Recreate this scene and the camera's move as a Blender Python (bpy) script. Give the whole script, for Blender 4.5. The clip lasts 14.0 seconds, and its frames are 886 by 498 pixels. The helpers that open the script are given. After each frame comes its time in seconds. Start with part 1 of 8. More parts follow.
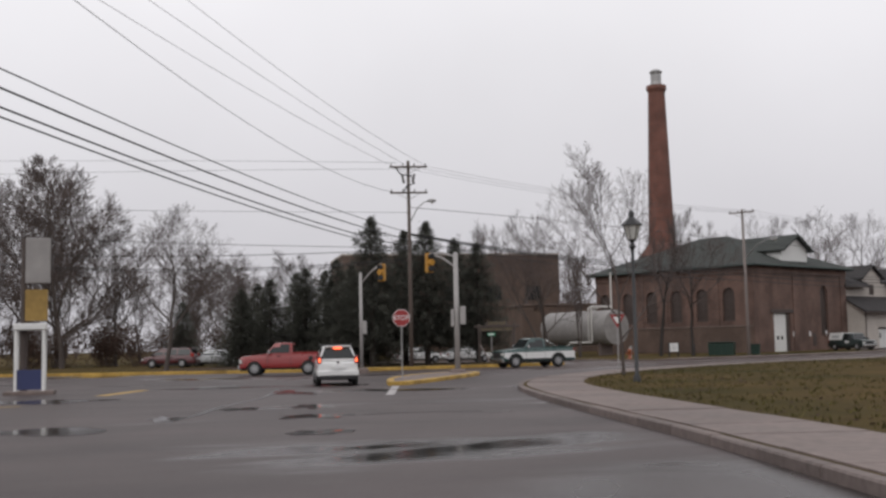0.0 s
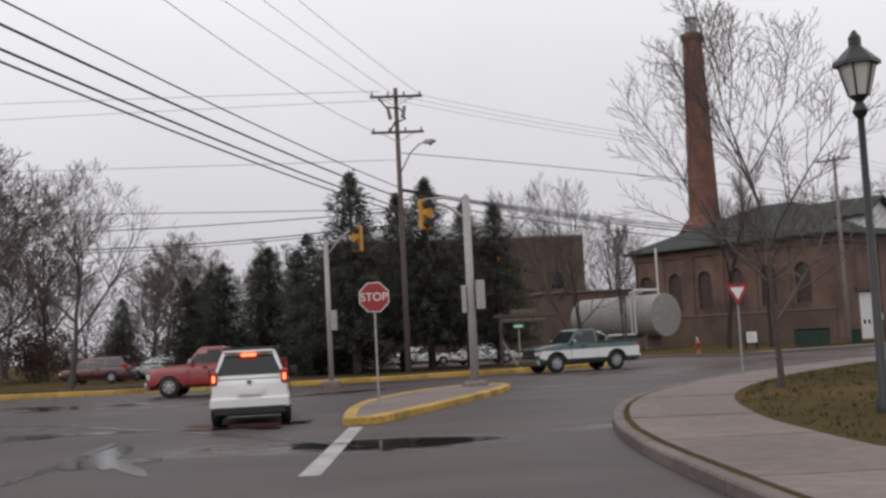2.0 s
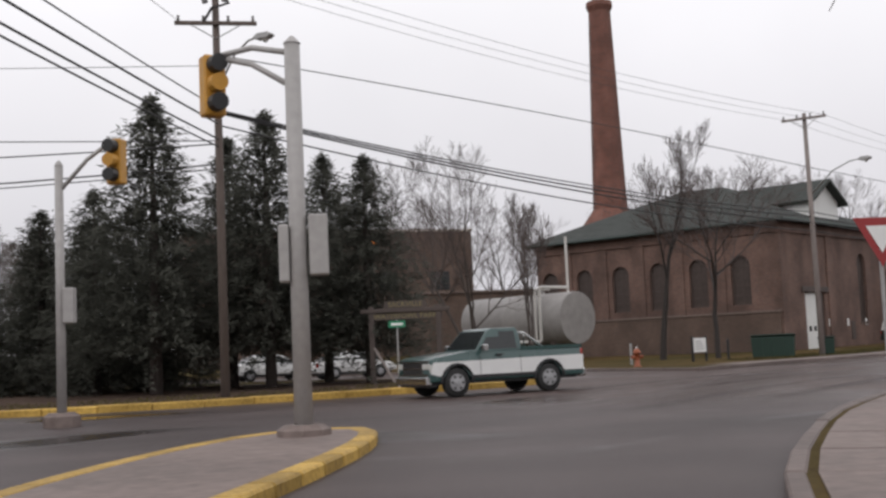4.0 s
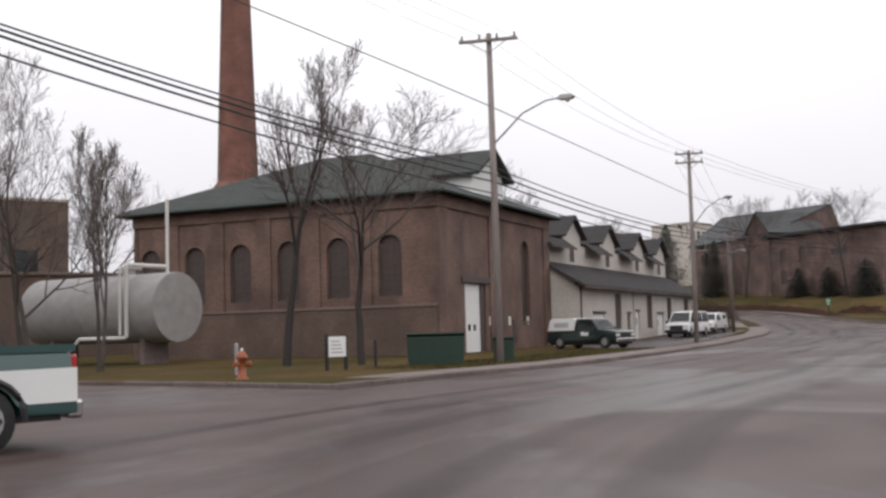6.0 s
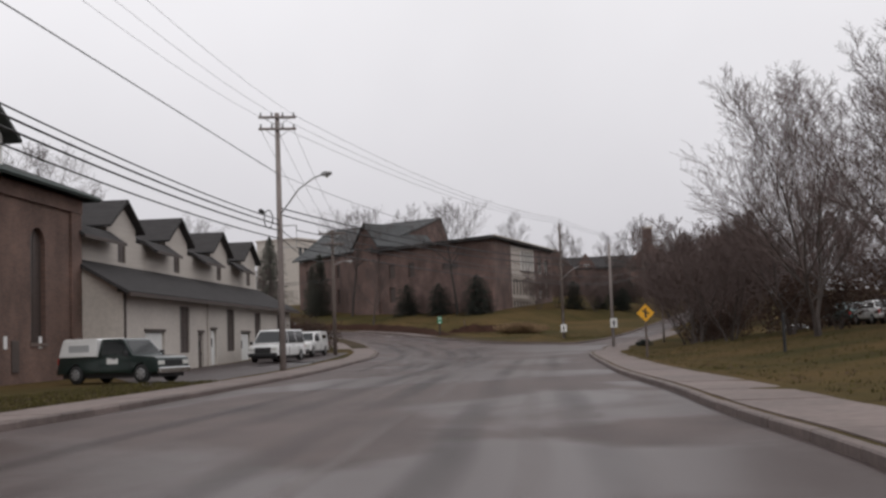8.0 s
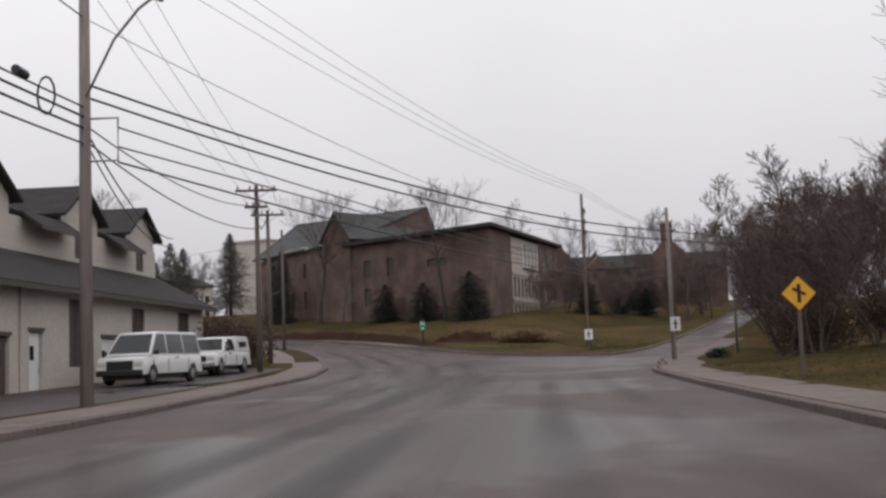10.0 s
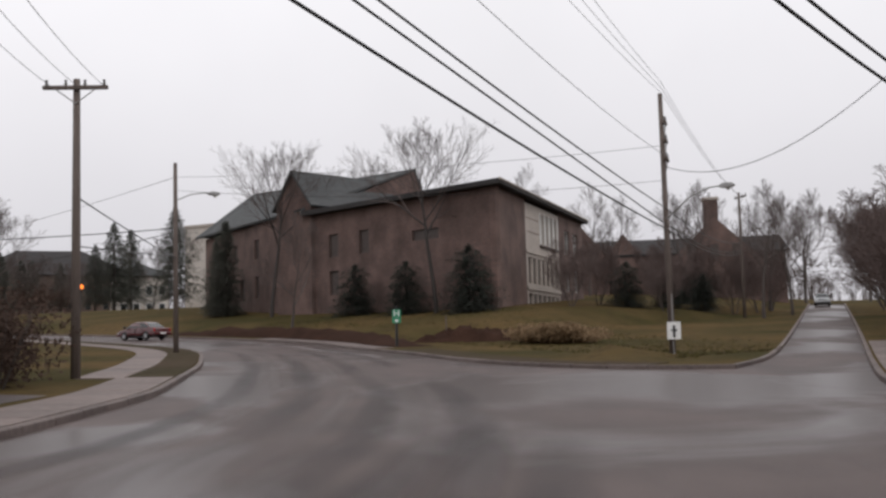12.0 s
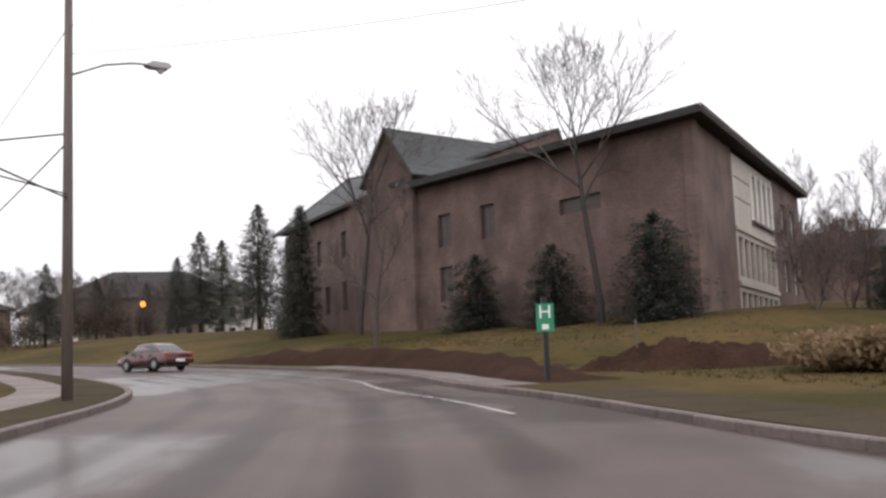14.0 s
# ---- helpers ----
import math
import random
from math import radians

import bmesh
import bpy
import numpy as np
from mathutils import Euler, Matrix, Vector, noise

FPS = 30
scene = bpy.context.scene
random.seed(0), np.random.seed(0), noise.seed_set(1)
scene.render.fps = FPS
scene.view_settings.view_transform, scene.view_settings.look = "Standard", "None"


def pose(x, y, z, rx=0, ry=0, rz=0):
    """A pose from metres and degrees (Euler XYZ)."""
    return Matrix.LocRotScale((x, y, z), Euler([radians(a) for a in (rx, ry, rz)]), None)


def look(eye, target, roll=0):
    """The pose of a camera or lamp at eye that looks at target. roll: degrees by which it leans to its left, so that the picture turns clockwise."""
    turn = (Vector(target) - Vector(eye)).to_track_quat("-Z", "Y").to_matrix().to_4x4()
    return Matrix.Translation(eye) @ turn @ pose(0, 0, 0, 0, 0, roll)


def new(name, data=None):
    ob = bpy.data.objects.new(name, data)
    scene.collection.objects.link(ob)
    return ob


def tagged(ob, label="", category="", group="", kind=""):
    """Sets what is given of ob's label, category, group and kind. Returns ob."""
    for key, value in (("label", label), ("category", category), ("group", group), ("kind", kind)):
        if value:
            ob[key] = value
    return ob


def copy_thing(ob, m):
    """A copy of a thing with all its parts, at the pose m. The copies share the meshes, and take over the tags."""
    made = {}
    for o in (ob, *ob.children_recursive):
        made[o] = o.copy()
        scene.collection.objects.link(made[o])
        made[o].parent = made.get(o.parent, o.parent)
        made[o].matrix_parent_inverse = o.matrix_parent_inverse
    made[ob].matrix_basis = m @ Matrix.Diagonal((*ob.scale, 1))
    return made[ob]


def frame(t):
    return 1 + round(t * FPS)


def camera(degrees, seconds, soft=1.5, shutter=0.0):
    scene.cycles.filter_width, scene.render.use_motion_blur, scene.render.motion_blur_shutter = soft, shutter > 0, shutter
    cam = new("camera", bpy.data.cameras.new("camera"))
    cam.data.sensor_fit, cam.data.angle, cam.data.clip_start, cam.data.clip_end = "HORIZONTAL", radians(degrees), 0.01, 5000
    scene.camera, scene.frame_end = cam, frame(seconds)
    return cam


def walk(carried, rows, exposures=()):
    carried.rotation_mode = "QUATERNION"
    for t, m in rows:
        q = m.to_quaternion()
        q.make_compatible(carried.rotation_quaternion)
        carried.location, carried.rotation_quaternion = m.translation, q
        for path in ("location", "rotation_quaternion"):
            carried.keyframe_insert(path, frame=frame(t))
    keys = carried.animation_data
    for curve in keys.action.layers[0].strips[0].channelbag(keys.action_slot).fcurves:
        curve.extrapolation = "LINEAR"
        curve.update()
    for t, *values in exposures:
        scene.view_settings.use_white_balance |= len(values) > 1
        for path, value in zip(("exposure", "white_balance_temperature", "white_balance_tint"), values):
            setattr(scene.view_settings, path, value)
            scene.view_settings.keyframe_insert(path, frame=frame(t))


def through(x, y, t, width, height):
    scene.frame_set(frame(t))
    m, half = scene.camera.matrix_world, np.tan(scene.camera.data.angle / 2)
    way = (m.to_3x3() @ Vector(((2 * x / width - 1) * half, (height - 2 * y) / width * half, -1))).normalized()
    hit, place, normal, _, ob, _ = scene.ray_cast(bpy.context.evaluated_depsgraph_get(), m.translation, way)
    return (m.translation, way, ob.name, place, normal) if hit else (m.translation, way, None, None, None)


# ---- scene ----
# ---- camera ----
cam = camera(42.93, 14.0, soft=2.7)
PATH = [
    (0.00, pose(-0.000, -0.000, 1.499, 94.878, 1.179, 0.287)),
    (0.50, pose(0.032, 5.153, 1.506, 94.754, 1.707, -0.115)),
    (1.00, pose(0.033, 10.879, 1.524, 94.864, 2.284, -0.108)),
    (1.50, pose(0.188, 16.813, 1.502, 94.822, 2.823, 0.426)),
    (2.00, pose(0.034, 22.057, 1.491, 94.806, 2.898, 0.883)),
    (2.60, pose(0.028, 27.933, 1.459, 94.473, 2.525, 0.613)),
    (3.00, pose(0.155, 31.749, 1.417, 94.233, 2.329, -0.525)),
    (3.40, pose(0.389, 35.532, 1.372, 94.350, 2.288, -2.107)),
    (3.80, pose(0.767, 39.314, 1.343, 94.762, 2.391, -4.105)),
    (4.20, pose(1.358, 43.116, 1.334, 95.074, 2.574, -6.739)),
    (4.50, pose(2.050, 45.979, 1.310, 94.642, 2.634, -9.517)),
    (5.00, pose(3.217, 50.495, 1.329, 94.417, 2.406, -13.949)),
    (5.50, pose(4.736, 54.856, 1.315, 93.710, 1.961, -18.400)),
    (6.00, pose(6.759, 59.090, 1.289, 94.245, 1.575, -23.565)),
    (6.50, pose(9.294, 63.144, 1.307, 94.736, 1.504, -29.589)),
    (7.00, pose(12.529, 67.221, 1.326, 94.937, 1.337, -36.044)),
    (7.50, pose(16.206, 71.055, 1.284, 94.786, 1.777, -41.078)),
    (8.00, pose(20.053, 75.221, 1.263, 94.747, 2.061, -43.088)),
    (8.60, pose(25.319, 80.782, 1.210, 94.395, 2.184, -43.806)),
    (9.00, pose(29.218, 84.756, 1.151, 94.285, 2.213, -43.931)),
    (9.40, pose(33.359, 88.932, 1.096, 94.542, 2.210, -43.823)),
    (9.80, pose(37.699, 93.290, 1.077, 95.104, 2.174, -43.607)),
    (10.10, pose(41.064, 96.657, 1.094, 95.487, 2.124, -43.523)),
    (10.50, pose(45.687, 101.248, 1.126, 95.267, 2.039, -43.755)),
    (11.00, pose(51.688, 107.190, 1.165, 95.484, 1.959, -43.978)),
    (11.50, pose(57.846, 113.387, 1.264, 95.515, 1.657, -43.952)),
    (12.00, pose(63.747, 119.524, 1.354, 95.526, 1.539, -43.648)),
    (12.50, pose(69.557, 125.640, 1.444, 95.525, 2.182, -42.846)),
    (13.00, pose(75.152, 131.781, 1.582, 95.793, 2.511, -41.399)),
    (13.50, pose(80.355, 137.949, 1.747, 96.084, 2.673, -39.472)),
    (14.00, pose(85.152, 144.378, 1.971, 97.040, 2.102, -36.699)),
]

walk(cam, PATH, [(0.0, 0.0), (2.0, 0.0), (4.4, 0.2), (5.2, 0.3), (6.0, 0.42), (6.6, 0.3), (7.2, 0.12), (8.0, 0.0), (11.0, 0.0), (12.5, 0.15), (13.3, 0.33), (14.0, 0.65)])

# ---- sky, daylight, exposure ----
world = bpy.data.worlds.new("overcast_sky")
scene.world = world
world.use_nodes = True
wn, wl = world.node_tree.nodes, world.node_tree.links
wn.clear()
sky = wn.new("ShaderNodeTexSky")
sky.sky_type = "NISHITA"
sky.sun_disc = False
sky.sun_elevation, sky.sun_rotation = radians(38), radians(150)
sky.air_density, sky.dust_density = 1.0, 4.0
grey = wn.new("ShaderNodeHueSaturation")
grey.inputs["Saturation"].default_value = 0.12
wl.new(sky.outputs[0], grey.inputs["Color"])
coords = wn.new("ShaderNodeTexCoord")
clouds = wn.new("ShaderNodeTexNoise")
clouds.inputs["Scale"].default_value, clouds.inputs["Detail"].default_value = 2.2, 5.0
wl.new(coords.outputs["Generated"], clouds.inputs["Vector"])
sep = wn.new("ShaderNodeSeparateXYZ")
wl.new(coords.outputs["Generated"], sep.inputs[0])
height = wn.new("ShaderNodeMapRange")
height.inputs["From Min"].default_value, height.inputs["From Max"].default_value = 0.0, 0.34
height.inputs["To Min"].default_value, height.inputs["To Max"].default_value = 0.0, 1.0
wl.new(sep.outputs["Z"], height.inputs["Value"])
cover = wn.new("ShaderNodeValToRGB")
cover.color_ramp.elements[0].color = (0.60, 0.585, 0.625, 1)
cover.color_ramp.elements[1].color = (1.0, 0.985, 1.02, 1)
wl.new(height.outputs[0], cover.inputs[0])
mottle = wn.new("ShaderNodeMapRange")
mottle.inputs["From Min"].default_value, mottle.inputs["From Max"].default_value = 0.3, 0.7
mottle.inputs["To Min"].default_value, mottle.inputs["To Max"].default_value = 0.94, 1.06
wl.new(clouds.outputs["Fac"], mottle.inputs["Value"])
deck = wn.new("ShaderNodeVectorMath")
deck.operation = "SCALE"
wl.new(cover.outputs[0], deck.inputs[0])
wl.new(mottle.outputs[0], deck.inputs["Scale"])
bg_sky, bg_cloud = wn.new("ShaderNodeBackground"), wn.new("ShaderNodeBackground")
bg_sky.inputs["Strength"].default_value = 0.05
bg_cloud.inputs["Strength"].default_value = 1.0
wl.new(grey.outputs[0], bg_sky.inputs["Color"])
wl.new(deck.outputs[0], bg_cloud.inputs["Color"])
both = wn.new("ShaderNodeMixShader")
both.inputs[0].default_value = 0.9
wl.new(bg_sky.outputs[0], both.inputs[1])
wl.new(bg_cloud.outputs[0], both.inputs[2])
out = wn.new("ShaderNodeOutputWorld")
wl.new(both.outputs[0], out.inputs["Surface"])

sun_data = bpy.data.lights.new("sun", "SUN")
sun_data.energy, sun_data.angle, sun_data.color = 0.5, radians(40), (1.0, 0.97, 0.94)
sun = new("sun", sun_data)
sun.matrix_world = look((0, 0, 60), (30, 46, 17))

# ---- materials ----


def material(name, base, rough=0.8, scale=3.0, vary=0.25, bump=0.15, bump_scale=None, metal=0.0, tint=None, per_object=0.0,
             island=0.0, spec=0.5, coat=0.0, stretch=(1, 1, 1)):
    """A procedural surface: base colour varied by a coarse and a fine noise, with relief."""
    m = bpy.data.materials.new(name)
    m.use_nodes = True
    n, l = m.node_tree.nodes, m.node_tree.links
    b = n["Principled BSDF"]
    b.inputs["Metallic"].default_value = metal
    b.inputs["Specular IOR Level"].default_value = spec
    b.inputs["Coat Weight"].default_value = coat
    tc = n.new("ShaderNodeTexCoord")
    mp = n.new("ShaderNodeMapping")
    mp.inputs["Scale"].default_value = stretch
    l.new(tc.outputs["Object"], mp.inputs[0])
    big, fine = n.new("ShaderNodeTexNoise"), n.new("ShaderNodeTexNoise")
    big.inputs["Scale"].default_value, big.inputs["Detail"].default_value = scale * 0.18, 4
    fine.inputs["Scale"].default_value, fine.inputs["Detail"].default_value = scale * 2.5, 6
    for t in (big, fine):
        l.new(mp.outputs[0], t.inputs["Vector"])
    mix = n.new("ShaderNodeMath")
    mix.operation = "ADD"
    l.new(big.outputs["Fac"], mix.inputs[0])
    l.new(fine.outputs["Fac"], mix.inputs[1])
    ramp = n.new("ShaderNodeMapRange")
    ramp.inputs["From Min"].default_value, ramp.inputs["From Max"].default_value = 0.6, 1.4
    ramp.inputs["To Min"].default_value, ramp.inputs["To Max"].default_value = 0.0, 1.0
    l.new(mix.outputs[0], ramp.inputs["Value"])
    col = n.new("ShaderNodeMix")
    col.data_type = "RGBA"
    dark = tuple(c * (1 - vary) for c in base)
    light = tint if tint else tuple(min(1, c * (1 + vary)) for c in base)
    col.inputs["A"].default_value, col.inputs["B"].default_value = (*dark, 1), (*light, 1)
    l.new(ramp.outputs[0], col.inputs["Factor"])
    last = col.outputs["Result"]
    if per_object or island:
        src = n.new("ShaderNodeObjectInfo").outputs["Random"] if per_object else n.new("ShaderNodeNewGeometry").outputs["Random Per Island"]
        amount = per_object or island
        br = n.new("ShaderNodeMapRange")
        br.inputs["To Min"].default_value, br.inputs["To Max"].default_value = 1 - amount, 1 + amount
        l.new(src, br.inputs["Value"])
        mul = n.new("ShaderNodeVectorMath")
        mul.operation = "SCALE"
        l.new(last, mul.inputs[0])
        l.new(br.outputs[0], mul.inputs["Scale"])
        last = mul.outputs[0]
    l.new(last, b.inputs["Base Color"])
    rr = n.new("ShaderNodeMapRange")
    rr.inputs["To Min"].default_value, rr.inputs["To Max"].default_value = max(0.03, rough - 0.1), min(1, rough + 0.1)
    l.new(big.outputs["Fac"], rr.inputs["Value"])
    l.new(rr.outputs[0], b.inputs["Roughness"])
    if bump:
        bp = n.new("ShaderNodeBump")
        bp.inputs["Strength"].default_value, bp.inputs["Distance"].default_value = bump, 0.03
        if bump_scale:
            fb = n.new("ShaderNodeTexNoise")
            fb.inputs["Scale"].default_value, fb.inputs["Detail"].default_value = bump_scale, 4
            l.new(mp.outputs[0], fb.inputs["Vector"])
            l.new(fb.outputs["Fac"], bp.inputs["Height"])
        else:
            l.new(fine.outputs["Fac"], bp.inputs["Height"])
        l.new(bp.outputs[0], b.inputs["Normal"])
    return m


def brick_material(name, c1, c2, mortar, vary=0.5, size=1.0):
    """Coursed brick at true size, laid out by height and by distance along the wall, with weathering."""
    m = bpy.data.materials.new(name)
    m.use_nodes = True
    n, l = m.node_tree.nodes, m.node_tree.links
    b = n["Principled BSDF"]
    tc = n.new("ShaderNodeTexCoord")
    sp = n.new("ShaderNodeSeparateXYZ")
    l.new(tc.outputs["Object"], sp.inputs[0])
    add = n.new("ShaderNodeMath")
    add.operation = "ADD"
    l.new(sp.outputs["X"], add.inputs[0])
    l.new(sp.outputs["Y"], add.inputs[1])
    cb = n.new("ShaderNodeCombineXYZ")
    l.new(add.outputs[0], cb.inputs["X"])
    l.new(sp.outputs["Z"], cb.inputs["Y"])
    bt = n.new("ShaderNodeTexBrick")
    bt.inputs["Scale"].default_value = 1.0
    bt.inputs["Brick Width"].default_value, bt.inputs["Row Height"].default_value = 0.22 * size, 0.075 * size
    bt.inputs["Mortar Size"].default_value = 0.006 * size
    bt.inputs["Color1"].default_value, bt.inputs["Color2"].default_value, bt.inputs["Mortar"].default_value = (*c1, 1), (*c2, 1), (*mortar, 1)
    l.new(cb.outputs[0], bt.inputs["Vector"])
    stain = n.new("ShaderNodeTexNoise")
    stain.inputs["Scale"].default_value, stain.inputs["Detail"].default_value = 0.5, 8
    sm = n.new("ShaderNodeMapping")
    sm.inputs["Scale"].default_value = (1, 1, 0.8)
    l.new(tc.outputs["Object"], sm.inputs[0])
    l.new(sm.outputs[0], stain.inputs["Vector"])
    mr = n.new("ShaderNodeMapRange")
    mr.inputs["From Min"].default_value, mr.inputs["From Max"].default_value = 0.35, 0.68
    mr.inputs["To Min"].default_value, mr.inputs["To Max"].default_value = 1 - vary, 1.1
    l.new(stain.outputs["Fac"], mr.inputs["Value"])
    mul = n.new("ShaderNodeVectorMath")
    mul.operation = "SCALE"
    l.new(bt.outputs["Color"], mul.inputs[0])
    l.new(mr.outputs[0], mul.inputs["Scale"])
    l.new(mul.outputs[0], b.inputs["Base Color"])
    b.inputs["Roughness"].default_value = 0.85
    bp = n.new("ShaderNodeBump")
    bp.inputs["Strength"].default_value, bp.inputs["Distance"].default_value = 0.5, 0.01
    bp.invert = True
    l.new(bt.outputs["Fac"], bp.inputs["Height"])
    l.new(bp.outputs[0], b.inputs["Normal"])
    return m


def asphalt_material(name, dry, wet, puddle, rough_dry, rough_wet, patch=0.16, streak=(1, 1, 1), turn=0.0, spec=0.2, into=None):
    """Rain-wet asphalt: stone grain, worn darker wheel tracks, and thin standing water in the low spots."""
    m = into or bpy.data.materials.new(name)
    m.use_nodes = True
    n, l = m.node_tree.nodes, m.node_tree.links
    b = n.new("ShaderNodeBsdfPrincipled") if into else n["Principled BSDF"]
    b.inputs["Specular IOR Level"].default_value = spec
    tc = n.new("ShaderNodeTexCoord")
    mp = n.new("ShaderNodeMapping")
    mp.vector_type = "TEXTURE"
    mp.inputs["Rotation"].default_value = (0, 0, radians(turn))
    mp.inputs["Scale"].default_value = streak
    l.new(tc.outputs["Object"], mp.inputs[0])
    low = n.new("ShaderNodeTexNoise")
    low.inputs["Scale"].default_value, low.inputs["Detail"].default_value, low.inputs["Distortion"].default_value = patch, 5, 0.6
    l.new(mp.outputs[0], low.inputs["Vector"])
    grain = n.new("ShaderNodeTexNoise")
    grain.inputs["Scale"].default_value, grain.inputs["Detail"].default_value = 60, 3
    l.new(tc.outputs["Object"], grain.inputs["Vector"])
    worn = n.new("ShaderNodeTexNoise")
    worn.inputs["Scale"].default_value, worn.inputs["Detail"].default_value = 0.7, 8
    l.new(mp.outputs[0], worn.inputs["Vector"])
    wetness = n.new("ShaderNodeMapRange")
    wetness.interpolation_type = "SMOOTHSTEP"
    wetness.inputs["From Min"].default_value, wetness.inputs["From Max"].default_value = puddle - 0.06, puddle + 0.06
    l.new(low.outputs["Fac"], wetness.inputs["Value"])
    c0 = n.new("ShaderNodeMix")
    c0.data_type = "RGBA"
    c0.inputs["A"].default_value, c0.inputs["B"].default_value = (*[c * 0.6 for c in dry], 1), (*[c * 1.35 for c in dry], 1)
    wg = n.new("ShaderNodeMath")
    wg.operation = "MULTIPLY_ADD"
    wg.inputs[1].default_value, wg.inputs[2].default_value = 0.45, 0.0
    l.new(grain.outputs["Fac"], wg.inputs[0])
    sm = n.new("ShaderNodeMath")
    sm.operation = "ADD"
    l.new(wg.outputs[0], sm.inputs[0])
    l.new(worn.outputs["Fac"], sm.inputs[1])
    sr = n.new("ShaderNodeMapRange")
    sr.inputs["From Min"].default_value, sr.inputs["From Max"].default_value = 0.45, 1.0
    l.new(sm.outputs[0], sr.inputs["Value"])
    l.new(sr.outputs[0], c0.inputs["Factor"])
    c1 = n.new("ShaderNodeMix")
    c1.data_type = "RGBA"
    c1.inputs["B"].default_value = (*wet, 1)
    l.new(c0.outputs["Result"], c1.inputs["A"])
    l.new(wetness.outputs[0], c1.inputs["Factor"])
    l.new(c1.outputs["Result"], b.inputs["Base Color"])
    rr = n.new("ShaderNodeMapRange")
    rr.inputs["To Min"].default_value, rr.inputs["To Max"].default_value = rough_dry, rough_wet
    l.new(wetness.outputs[0], rr.inputs["Value"])
    l.new(rr.outputs[0], b.inputs["Roughness"])
    bp = n.new("ShaderNodeBump")
    bp.inputs["Distance"].default_value = 0.02
    bs = n.new("ShaderNodeMapRange")
    bs.inputs["To Min"].default_value, bs.inputs["To Max"].default_value = 0.35, 0.03
    l.new(wetness.outputs[0], bs.inputs["Value"])
    l.new(bs.outputs[0], bp.inputs["Strength"])
    l.new(grain.outputs["Fac"], bp.inputs["Height"])
    l.new(bp.outputs[0], b.inputs["Normal"])
    return (m, b) if into else m


def track_material(name, colour, along, strength=0.55):
    """Thin dark wet film left by tyres, broken up along its length."""
    m = bpy.data.materials.new(name)
    m.use_nodes = True
    n, l = m.node_tree.nodes, m.node_tree.links
    b = n["Principled BSDF"]
    b.inputs["Base Color"].default_value = (*colour, 1)
    b.inputs["Roughness"].default_value, b.inputs["Specular IOR Level"].default_value = 0.4, 0.2
    tc, mp, nz, mr = n.new("ShaderNodeTexCoord"), n.new("ShaderNodeMapping"), n.new("ShaderNodeTexNoise"), n.new("ShaderNodeMapRange")
    mp.vector_type = "TEXTURE"
    mp.inputs["Rotation"].default_value = (0, 0, radians(along))
    mp.inputs["Scale"].default_value = (16, 3.0, 1)
    nz.inputs["Scale"].default_value, nz.inputs["Detail"].default_value = 1.0, 6
    mr.inputs["From Min"].default_value, mr.inputs["From Max"].default_value = 0.36, 0.68
    mr.inputs["To Min"].default_value, mr.inputs["To Max"].default_value = 0.0, strength
    l.new(tc.outputs["Object"], mp.inputs[0])
    l.new(mp.outputs[0], nz.inputs["Vector"])
    l.new(nz.outputs["Fac"], mr.inputs["Value"])
    edge, fade = n.new("ShaderNodeAttribute"), n.new("ShaderNodeMath")
    edge.attribute_name = "edge"
    fade.operation = "MULTIPLY"
    l.new(mr.outputs[0], fade.inputs[0])
    l.new(edge.outputs["Fac"], fade.inputs[1])
    l.new(fade.outputs[0], b.inputs["Alpha"])
    return m


